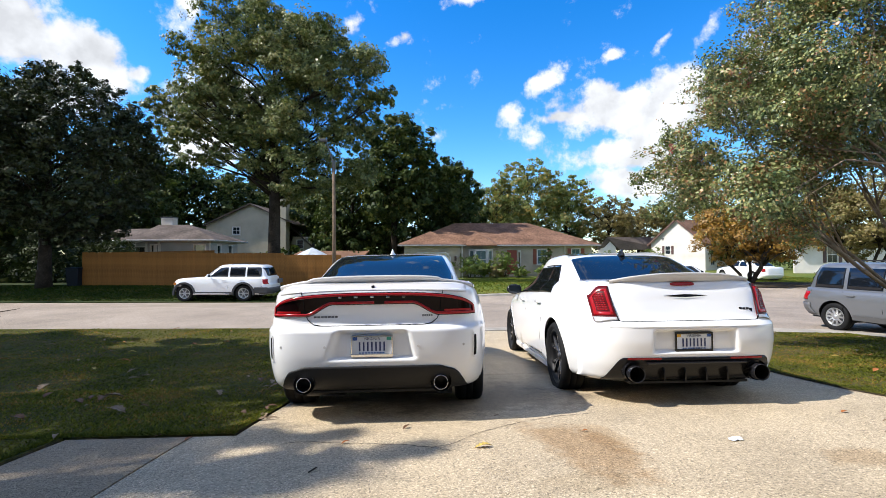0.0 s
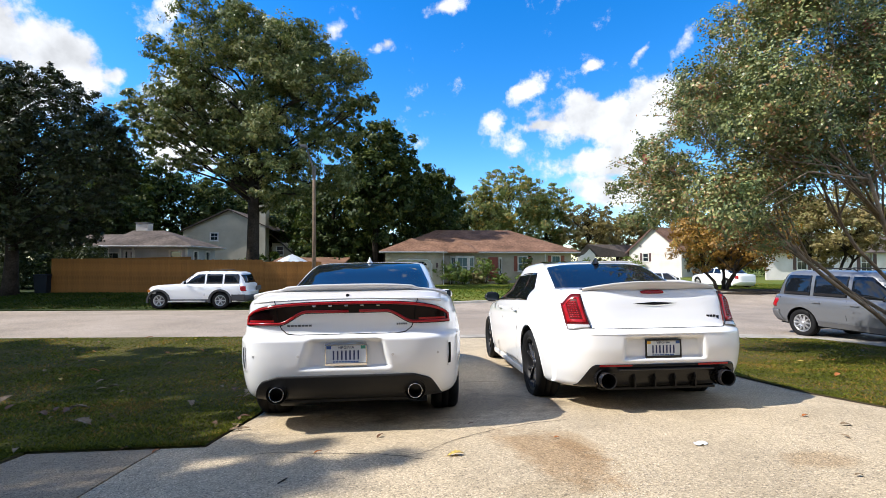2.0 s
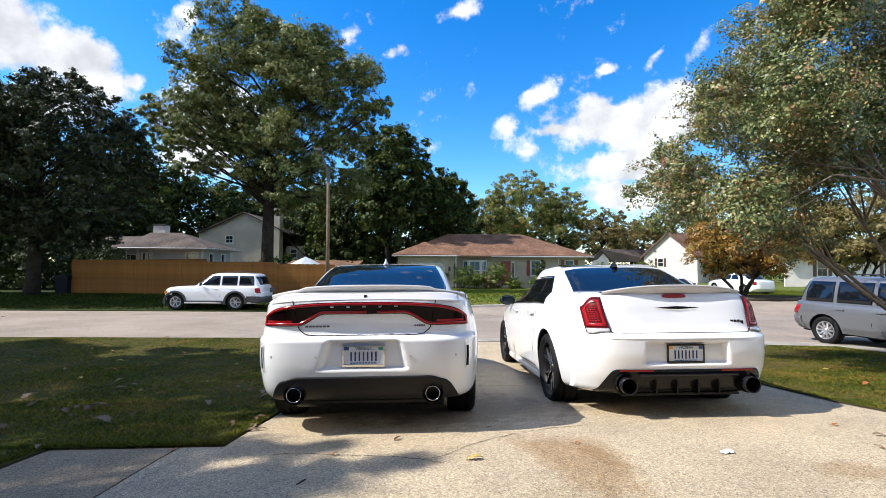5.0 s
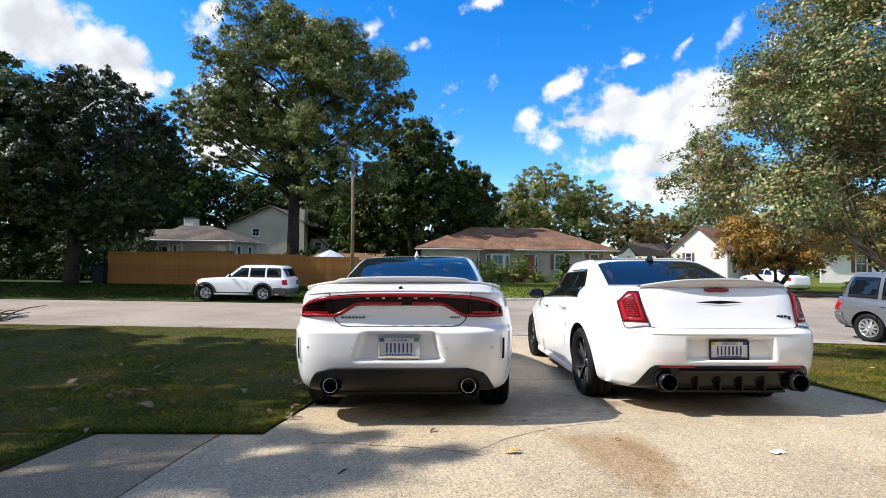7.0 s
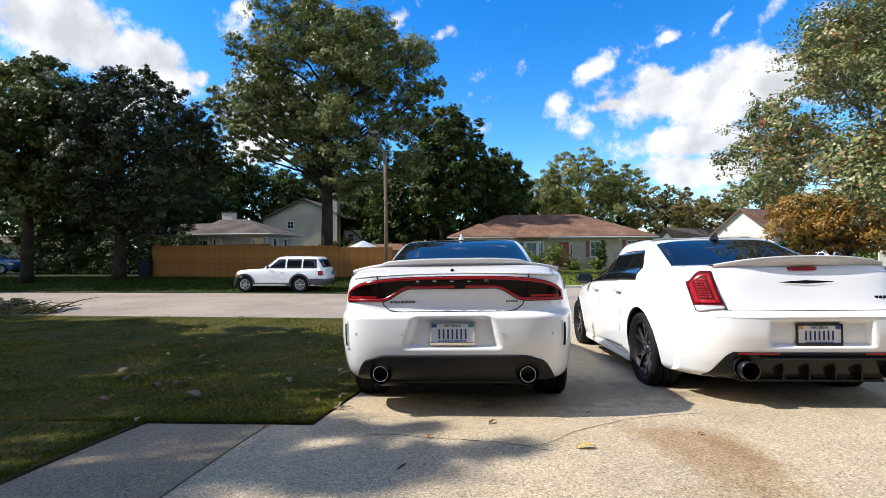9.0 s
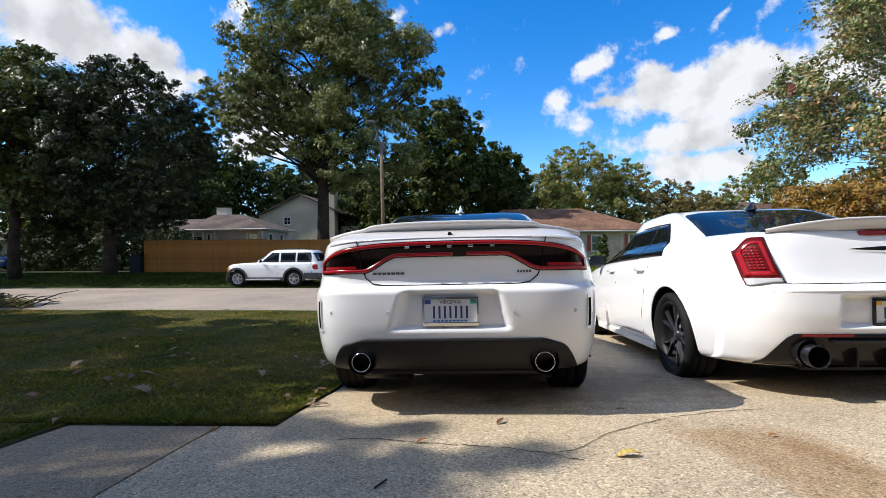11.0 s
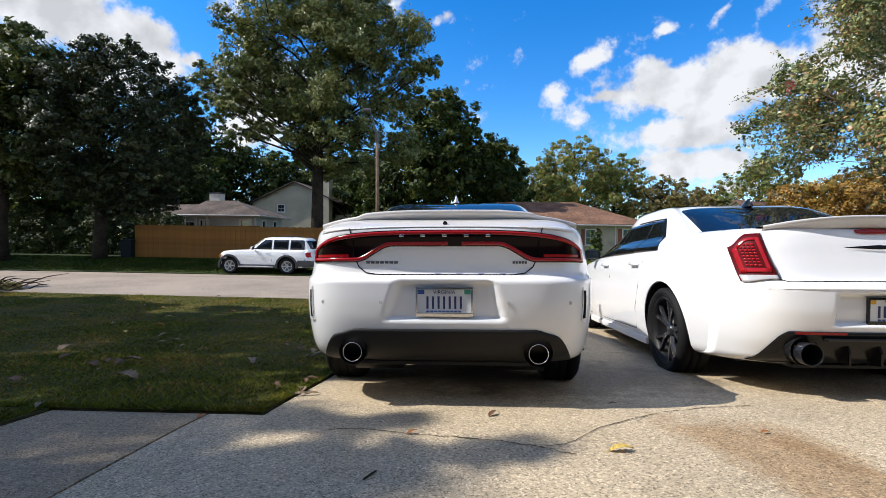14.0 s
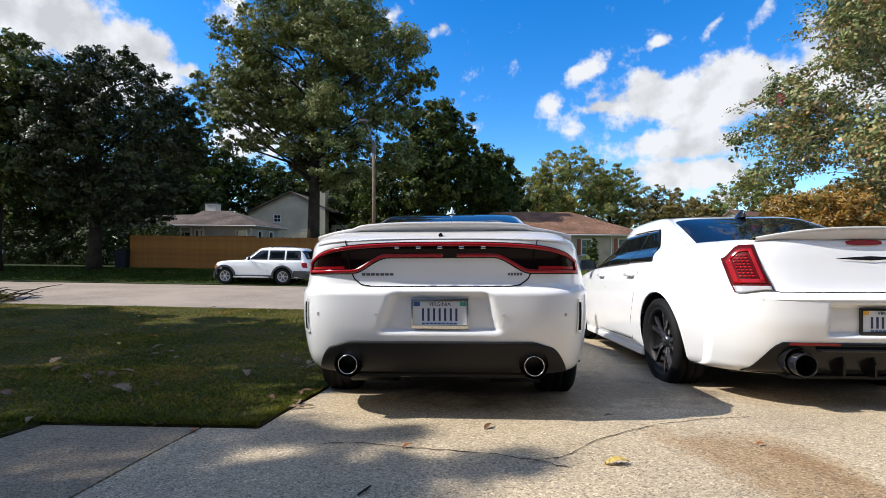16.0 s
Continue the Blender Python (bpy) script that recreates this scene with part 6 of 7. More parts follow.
    part("rear_floor", box((-0.60, 0.20, 0.30), (0.60, 1.75, 0.345)), BLACK_PLASTIC, car)
    for s in (-1, 1):
        exhaust(car, s * 0.522, 0.035, 0.378, 0.055, CHROME)
        part("tip_surround", lathe_y([(-0.0, 0.080), (0.06, 0.080), (0.06, 0.05)], s * 0.522, 0.045, 0.383), BLACK_PLASTIC, car, smooth=True)
        part("silencer", tube([(s * 0.30, 0.55, 0.27), (s * 0.62, 0.55, 0.27)], [0.09, 0.09], 14), BLACK_PLASTIC, car, smooth=True)
    part("lower_lip", box((-0.50, 0.175, 0.284), (0.50, 0.34, 0.306), 0.004), BLACK_PLASTIC, car)
    license_plate(car, 0.0, 0.028, 0.665, CHROME, PLATE_BLUE)
    shark_fin(car, 0.0, 1.91, 1.486, WHITE_PAINT, 1.1)


SPORTS_AT = (-0.562, 3.70, -0.105, -1.2, -0.9, 0.6)
build_sports_sedan()


def build_luxury_sedan():
    car = thing("luxury_sedan", "white full-size sedan with black wheels and gloss black diffuser", "car", FALL @ pose(*SEDAN_AT))

    def dent(x, z):
        k = smoothstep(0.362, 0.325, abs(x) + (z - 0.64) * 0.1) * smoothstep(0.540, 0.560, z) * smoothstep(0.742, 0.722, z)
        return 0.05 * k
    width = [(0.16, 0.86), (0.24, 0.90), (0.36, 0.925), (0.50, 0.94), (0.70, 0.95), (0.85, 0.945), (0.98, 0.925), (1.05, 0.90), (1.11, 0.86), (1.19, 0.76)]
    rear = [(0.16, 1.0), (0.225, 0.78), (0.255, 0.36), (0.285, 0.18), (0.32, 0.12), (0.35, 0.10), (0.45, 0.045), (0.55, 0.015), (0.65, 0.0), (0.76, 0.004), (0.785, 0.02), (0.80, 0.055), (0.83, 0.085), (0.95, 0.13), (1.08, 0.17), (1.145, 0.20), (1.165, 0.29), (1.19, 0.95)]
    front = [(0.16, 4.85), (0.3, 5.0), (0.55, 5.04), (0.75, 5.02), (0.86, 4.9), (0.95, 4.6), (1.02, 4.0), (1.15, 3.4)]
    sh = Shell(width, rear, front, 5.8, 4.5, dent)
    arches = ((1.14, 0.365, 0.415), (4.19, 0.365, 0.415))
    zs = steps(0.17, 0.50, 34) + steps(0.51, 0.785, 26) + steps(0.80, 1.14, 17) + [1.15, 1.16, 1.168, 1.176, 1.184]
    part("body", sh.mesh(zs, 90, 260, 20, arches), WHITE_PAINT, car, smooth=True)
    gw = [(1.05, 0.84), (1.12, 0.80), (1.20, 0.765), (1.30, 0.715), (1.42, 0.655), (1.48, 0.615), (1.52, 0.54), (1.540, 0.42), (1.550, 0.30)]
    gr = [(1.05, 0.55), (1.12, 0.72), (1.20, 0.91), (1.30, 1.14), (1.42, 1.43), (1.48, 1.62), (1.52, 1.90), (1.540, 2.3), (1.550, 2.6)]
    gf = [(1.05, 3.9), (1.12, 3.72), (1.25, 3.42), (1.36, 3.18), (1.46, 3.0), (1.52, 2.9), (1.550, 2.8)]
    cab = Shell(gw, gr, gf, 6.5, 3.5)
    part("cabin", cab.mesh(steps(1.05, 1.50, 22) + [1.508, 1.516, 1.524, 1.531, 1.538, 1.544, 1.550], 40, 60, 20, cap=True), WHITE_PAINT, car, smooth=True)
    part("rear_window", rear_patch(cab, -0.68, 0.68, lambda x: 1.160, lambda x: 1.474 - 0.045 * (abs(x) / 0.60) ** 3 - max(0, abs(x) - 0.590) * 3.0, 0.012, 80, 24), TINT, car, "dark tinted rear window", smooth=True)
    bm = bmesh.new()
    over_back, over_side = [(y, z) for z, y in gr], [(w, z) for z, w in reversed(gw)]

    def pano(i, j):
        u, y = -0.56 + 1.12 * i / 24, 1.66 + 1.25 * j / 14
        return (u, y, min(lerp_table(y, over_back), lerp_table(abs(u), over_side)) + 0.007)
    add_grid(bm, pano, 24, 14)
    skin = Outer(cab, sh)
    part("glass_roof", bm, TINT, car, "dark panoramic glass roof", smooth=True)
    for s in (-1, 1):
        part("side_window", side_patch(skin, s, 1.33, 1.915, lambda y: 1.050, lambda y: 1.060 + max(0.01, min(0.308, (y - 1.31) * 0.90)), 0.006, 30, 10), TINT_SIDE, car, smooth=True)
        part("side_window", side_patch(skin, s, 1.92, 2.64, lambda y: 1.045 - 0.012 * (y - 1.92), lambda y: 1.370, 0.006, 30, 10), TINT_SIDE, car, smooth=True)
        part("side_window", side_patch(skin, s, 2.645, 3.54, lambda y: 1.035 - 0.02 * (y - 2.645), lambda y: 1.050 + min(0.32, (3.58 - y) * 0.60), 0.006, 30, 10), TINT_SIDE, car, smooth=True)
        part("window_trim", seam_line(lambda p: skin.side(p[0], p[1], s), [(1.31, 1.05), (1.48, 1.215), (1.65, 1.368), (1.95, 1.380), (2.3, 1.382), (2.8, 1.380), (3.05, 1.355), (3.54, 1.05)], 0.016), SEAM, car)
        mirror(car, s, 0.875, 3.30, 1.075, BLACK_GLOSS)
        for yw in (1.14, 4.19):
            wheel(car, s * 0.815, yw, 0.364, 0.25, s, 0.283, 5, RIM_BARREL, True, 0.03, BLACK_RIM)
            wheel_well(car, sh, yw, 0.365, 0.415, s)
            part("arch_gap", seam_line(lambda p: sh.side(p[0], p[1], s), [(yw + 0.418 * math.cos(a), 0.365 + 0.418 * math.sin(a)) for a in steps(-0.05 * math.pi, 1.05 * math.pi, 24)], 0.010), WHITE_PAINT, car)
        for pts in ([(1.62, 1.08), (1.60, 0.95), (1.68, 0.72), (1.80, 0.50), (1.83, 0.30)], [(2.62, 1.09), (2.64, 0.8), (2.63, 0.30)], [(3.62, 1.06), (3.70, 0.8), (3.72, 0.30)],
                    [(1.83, 0.295), (2.7, 0.285), (3.72, 0.285)]):
            part("panel_gap", seam_line(lambda p: sh.side(p[0], p[1], s), pts, 0.006), SEAM, car)
        for yy in (1.78, 2.80):
            c = sh.side(yy, 0.93, s)
            bm = tube([(c.x - s * 0.01, yy - 0.11, 0.925), (c.x + s * 0.022, yy - 0.09, 0.93), (c.x + s * 0.026, yy + 0.09, 0.935), (c.x - s * 0.01, yy + 0.11, 0.935)], [0.014, 0.016, 0.016, 0.014], 8)
            part("door_handle", bm, WHITE_PAINT, car, smooth=True)
        part("sill", box((min(s * 0.80, s * 0.915), 1.6, 0.17), (max(s * 0.80, s * 0.915), 3.7, 0.245), 0.02), WHITE_PAINT, car)
        # tail lamp round the corner
        def on(name, a, b, lo, hi, off, nu, nv, mat, parent, label=""):
            return part(name, wrap_patch(sh, min(s * a, s * b), max(s * a, s * b), lo, hi, off, nu, nv, 0.014, 9.0), mat, parent, label, smooth=True)
        def crest(x):
            return 1.122 - 0.085 * smoothstep(0.72, 0.94, abs(x))
        lamp = on("tail_lamp", 35.2, 46.6, lambda x: 0.825 - 0.02 * smoothstep(0.66, 0.9, abs(x)), crest, 0.012, 26, 12, LAMP_DEEP, car, "dark red tail lamp with bright border")
        on("lamp_border", 35.9, 37.0, lambda x: 0.865, lambda x: crest(x) - 0.028, 0.018, 4, 8, LAMP_RED, lamp)
        on("lamp_border", 43.4, 45.2, lambda x: 0.860, lambda x: crest(x) - 0.028, 0.018, 6, 8, LAMP_RED, lamp)
        on("lamp_border", 37.0, 43.4, lambda x: 0.864, lambda x: 0.892, 0.018, 6, 3, LAMP_RED, lamp)
        on("lamp_border", 37.0, 43.4, lambda x: crest(x) - 0.046, lambda x: crest(x) - 0.028, 0.018, 6, 3, LAMP_RED, lamp)
        for k in range(8):
            for q in range(4):
                on("lamp_cell", 38.0 + q * 1.25, 38.9 + q * 1.25, lambda x: 0.905 + k * 0.0195, lambda x: 0.918 + k * 0.0195, 0.016, 2, 1, LAMP_RED, lamp)
        on("reverse_lamp", 35.2, 46.0, lambda x: 0.822 - 0.02 * smoothstep(0.66, 0.9, abs(x)), lambda x: 0.848, 0.018, 14, 3, LAMP_CLEAR, lamp)
        part("lamp_trim", seam_line(lambda p: sh.polar(p[0], p[1], 0.012), [(s * 35.0, 0.82), (s * 36.3, 0.95), (s * 37.6, 1.12)], 0.009), BLACK_GLOSS, car)
        part("reflector", wrap_patch(sh, min(s * 18, s * 33), max(s * 18, s * 33), lambda x: 0.487, lambda x: 0.503, 0.012, 14, 2), LAMP_RED, car)
        exhaust(car, s * 0.525, -0.02, 0.375, 0.068, BLACK_GLOSS, 0.3)
        part("tip_surround", lathe_y([(0.02, 0.085), (0.08, 0.09), (0.08, 0.06)], s * 0.525, 0.02, 0.385), BLACK_GLOSS, car, smooth=True)
    gap = [(-0.62, 0.84), (-0.605, 0.815)] + [(x, 0.808) for x in steps(-0.58, 0.58, 14)] + [(0.605, 0.815), (0.62, 0.84)]
    part("boot_gap", seam_line(lambda p: sh.rear(*p), gap, 0.008), SEAM, car)
    part("bumper_crease", seam_line(lambda p: sh.rear(*p), [(x, 0.765) for x in steps(-0.70, 0.70, 16)], 0.012), WHITE_PAINT, car)
    # diffuser with fins

    def black_top(x):
        return 0.505 - 0.21 * smoothstep(0.62, 0.86, abs(x))
    part("diffuser", wrap_patch(sh, -43.5, 43.5, lambda x: 0.286, black_top, 0.008, 70, 10), DIFFUSER_BLACK, car, "gloss black rear diffuser", smooth=True)
    for x in (-0.27, -0.09, 0.09, 0.27):
        bm = bmesh.new()
        back = sh.rear(x, 0.40).y
        pts = [(back - 0.010, 0.448), (back - 0.034, 0.375), (back - 0.030, 0.300), (back + 0.05, 0.292), (back + 0.05, 0.448)]
        a = [bm.verts.new((x - 0.006, y, z)) for y, z in pts]
        b = [bm.verts.new((x + 0.006, y, z)) for y, z in pts]
        bm.faces.new(a)
        bm.faces.new(b[::-1])
        for i in range(5):
            bm.faces.new((a[i], a[(i + 1) % 5], b[(i + 1) % 5], b[i]))
        part("diffuser_fin", bm, DIFFUSER_BLACK, car)
    part("lower_lip", box((-0.52, 0.165, 0.262), (0.52, 0.34, 0.284), 0.004), BLACK_PLASTIC, car)
    part("diffuser_blade", box((-0.42, 0.0, 0.452), (0.42, 0.06, 0.468), 0.006), BLACK_GLOSS, car)
    part("underbody", box((-0.58, 1.7, 0.17), (0.58, 4.7, 0.33)), BLACK_PLASTIC, car)
    part("rear_floor", box((-0.60, 0.20, 0.30), (0.60, 1.75, 0.345)), BLACK_PLASTIC, car)
    part("silencer", tube([(-0.62, 0.62, 0.30), (0.62, 0.62, 0.30)], [0.085, 0.085], 14), BLACK_PLASTIC, car, smooth=True)
    # spoiler lip
    bm = bmesh.new()

    def wing(i, j):
        x = -0.63 + 1.26 * i / 60
        k = abs(x) / 0.63
        back = 0.145 + 0.10 * k ** 3
        zt = 1.226 - 0.055 * k ** 2.4
        return (x, *((back + 0.36, 1.145), (back + 0.20, zt - 0.018), (back, zt), (back - 0.008, zt - 0.008), (back + 0.006, zt - 0.028), (back + 0.05, 1.15 - 0.01 * k))[j])
    add_grid(bm, wing, 60, 5)
    part("boot_spoiler", bm, PEARL, car, "grey-white lip spoiler on the boot lid", smooth=True)
    part("high_brake_lamp", rear_patch(sh, -0.105, 0.105, lambda x: 1.110 + 0.006 * (abs(x) / 0.1) ** 4, lambda x: 1.143 - 0.006 * (abs(x) / 0.1) ** 4, 0.01, 16, 3), LAMP_RED, car, smooth=True)
    bm = bmesh.new()
    add_grid(bm, lambda i, j: (-0.205 + 0.41 * i / 20, sh.rear(0, 1.02).y - 0.006 - 0.008 * (1 - abs(i - 10) / 10), 1.022 - 0.014 * (1 - abs(i - 10) / 10) ** 0.8 + 0.006 + (0.028 * (1 - abs(i - 10) / 10) ** 0.8) * j - 0.006), 20, 1)
    part("wing_badge", bm, BLACK_GLOSS, car, "dark winged badge")
    bars_on(car, "badge_mark", 0.46, 0.55, sh.rear(0.5, 0.90).y - 0.002, 0.893, 0.913, 3, BLACK_GLOSS, 0.2)
    bars_on(car, "badge_mark", 0.555, 0.585, sh.rear(0.57, 0.89).y - 0.002, 0.874, 0.905, 1, BLACK_GLOSS, 0.2)
    license_plate(car, 0.0, 0.045, 0.632, BLACK_GLOSS, PLATE_YELLOW)
    shark_fin(car, 0.02, 1.58, 1.468, BLACK_GLOSS, 1.15)


SEDAN_AT = (2.13, 4.08, -0.105, -1.1, -0.9, 0.0)
build_luxury_sedan()


def street_car(name, label, m, length, width, belt, height, paint, kind, axle_r, axle_f, tyre_r, rim_mat, spokes=6, glass=None):
    """A whole parked car: skin, cabin, windows, wheels, lamps, bumpers."""
    car = thing(name, label, "car", m)
    glass = glass or TINT
    hw = width / 2
    suv = kind == "suv"
    sill = 0.30 if suv else 0.20
    w_t = [(sill, hw * 0.93), (sill + 0.15, hw * 0.98), (belt * 0.75, hw), (belt - 0.06, hw * 0.965), (belt, hw * 0.90)]
    nose = length - 0.02
    if suv:
        r_t = [(sill, 0.14), (sill + 0.2, 0.02), (0.75, 0.0), (0.80, 0.05), (belt, 0.06)]
        f_t = [(sill, nose - 0.12), (0.6, nose), (belt - 0.22, nose - 0.03), (belt - 0.12, nose - 0.10), (belt - 0.05, nose - 0.34), (belt - 0.015, nose - 0.8), (belt, nose - 1.15)]
    else:
        r_t = [(sill, 0.2), (0.5, 0.0), (0.8, 0.02), (belt - 0.02, 0.06), (belt, 0.35)]
        f_t = [(sill, nose - 0.1), (0.5, nose), (0.7, nose - 0.08), (0.85, nose - 0.5), (belt, nose - 1.25)]
    sh = Shell(w_t, r_t, f_t, 7.0 if suv else 5.0, 9.0 if suv else 4.5)
    rad = tyre_r + 0.055
    part("body", sh.mesh(steps(sill, belt, 24), 24, 70, 16, ((axle_r, tyre_r, rad), (axle_f, tyre_r, rad)), cap=True), paint, car, smooth=True)
    top = height
    if suv:
        g_w = [(belt - 0.03, hw * 0.90), (top - 0.12, hw * 0.76), (top - 0.04, hw * 0.70), (top, hw * 0.50)]
        g_r = [(belt - 0.03, 0.08), (top - 0.12, 0.30), (top - 0.04, 0.42), (top, 0.8)]
        g_f = [(belt - 0.03, nose - 1.15), (top - 0.12, nose - 1.78), (top - 0.04, nose - 1.95), (top, nose - 2.2)]
    else:
        g_w = [(belt - 0.03, hw * 0.88), (top - 0.12, hw * 0.70), (top - 0.04, hw * 0.62), (top, hw * 0.35)]
        g_r = [(belt - 0.03, 0.55), (top - 0.12, 1.25), (top - 0.04, 1.55), (top, 2.1)]
        g_f = [(belt - 0.03, nose - 1.2), (top - 0.12, nose - 1.95), (top - 0.04, nose - 2.15), (top, nose - 2.4)]
    cab = Shell(g_w, g_r, g_f, 6.0 if suv else 4.5, 4.0)
    part("cabin", cab.mesh(steps(belt - 0.03, top - 0.03, 14) + [top - 0.02, top - 0.01, top], 20, 44, 16, cap=True), paint, car, smooth=True)
    z0, z1 = belt + 0.02, top - 0.13
    part("rear_window", rear_patch(cab, -hw * 0.68, hw * 0.68, lambda x: z0 + 0.03, lambda x: z1 - 0.02, 0.006, 16, 5), glass, car, smooth=True)
    bm = bmesh.new()

    def shield(i, j):
        z = z0 + 0.02 + (z1 - z0) * j / 5
        w, r, f, mid = cab.dims(z)
        x = w * 0.86 * (-1 + 2 * i / 16)
        return (x, mid + (f - mid) * (1 - (abs(x) / w) ** 4) ** 0.25 + 0.006, z)
    add_grid(bm, shield, 16, 5)
    part("windscreen", bm, glass, car, smooth=True)
    back, fore = g_r[1][1] + (0.06 if suv else 0.25), g_f[1][1] + 0.22
    cuts = (0.0, 0.30, 0.62, 1.0) if suv else (0.0, 0.48, 1.0)
    for s in (-1, 1):
        for a, b in zip(cuts, cuts[1:]):
            ya, yb = back + (fore - back) * a + 0.04, back + (fore - back) * b - 0.04
            last, first = b == 1.0, a == 0.0
            part("side_window", side_patch(cab, s, ya, yb, lambda y: z0, lambda y: max(z0 + 0.04, min(z1, z0 + (yb + 0.02 - y) * 0.85 if last else z1, z0 + (y - ya + 0.06) * (4.0 if suv else 0.9) if first else z1)), 0.006, 16, 5), glass, car, smooth=True)
            part("door_gap", seam_line(lambda p: sh.side(p[0], p[1], s), [(ya - 0.04, belt - 0.05), (ya - 0.04, belt * 0.6), (ya - 0.02, sill + 0.08)], 0.012), SEAM, car)
            if not (suv and first):
                c = sh.side(ya + 0.14, belt - 0.13, s)
                part("door_handle", box((min(c.x, c.x + s * 0.03), c.y - 0.09, c.z - 0.015), (max(c.x, c.x + s * 0.03), c.y + 0.09, c.z + 0.015), 0.008), paint, car)
        for yw in (axle_r, axle_f):
            wheel(car, s * (hw - 0.14), yw, tyre_r, 0.22, s, tyre_r * 0.64, spokes, rim_mat, False, 0.0)
            wheel_well(car, sh, yw, tyre_r, rad, s)
        mirror(car, s, hw - 0.02, fore - 0.12, belt + 0.07, paint)
        part("tail_lamp", wrap_patch(sh, min(s * 40, s * 52), max(s * 40, s * 52), lambda x: belt - 0.30, lambda x: belt - 0.09, 0.010, 10, 4), LAMP_RED, car, smooth=True)
        c = sh.side(nose - 0.28, 0.74, s)
        part("head_lamp", side_patch(sh, s, nose - 0.42, nose - 0.10, lambda y: 0.66, lambda y: 0.80, 0.010, 8, 4), LAMP_CLEAR, car, smooth=True)
        if suv:
            part("roof_rail", tube([(s * hw * 0.62, 1.0, top - 0.01), (s * hw * 0.62, 1.1, top + 0.045), (s * hw * 0.62, nose - 2.6, top + 0.045), (s * hw * 0.62, nose - 2.5, top - 0.01)], [0.016] * 4, 6), BLACK_PLASTIC, car)
            part("sill_trim", side_patch(sh, s, axle_r + rad + 0.03, axle_f - rad - 0.03, lambda y: sill, lambda y: sill + 0.12, 0.02, 10, 2), GREY_PLASTIC, car)
    trim = GREY_PLASTIC if suv else paint
    part("rear_bumper", wrap_patch(sh, -56, 56, lambda x: sill + 0.02, lambda x: sill + 0.30, 0.03, 30, 4), trim, car, smooth=True)
    bm = bmesh.new()

    def chin(i, j):
        x = hw * 0.93 * (-1 + 2 * i / 24)
        z = sill + 0.02 + 0.28 * j / 3
        w, r, f, mid = sh.dims(z)
        return (x, mid + (f - mid) * (1 - min(1, abs(x) / w) ** 4.5) ** (1 / 4.5) + 0.03, z)
    add_grid(bm, chin, 24, 3)
    part("front_bumper", bm, trim, car, smooth=True)
    part("underbody", box((-hw * 0.8, 0.3, sill - 0.04), (hw * 0.8, nose - 0.4, sill + 0.1)), BLACK_PLASTIC, car)
    return car


DARK_TRIM = material("dark_trim", (0.035, 0.035, 0.038), 0.6)
AMBER = material("amber_lamp", (0.55, 0.18, 0.02), 0.25)
SILVER = material("silver_grey_paint", (0.155, 0.162, 0.175), 0.36, metal=0.35, coat=0.8)
BLUE_PAINT = material("blue_paint", (0.03, 0.10, 0.28), 0.35, coat=0.8)


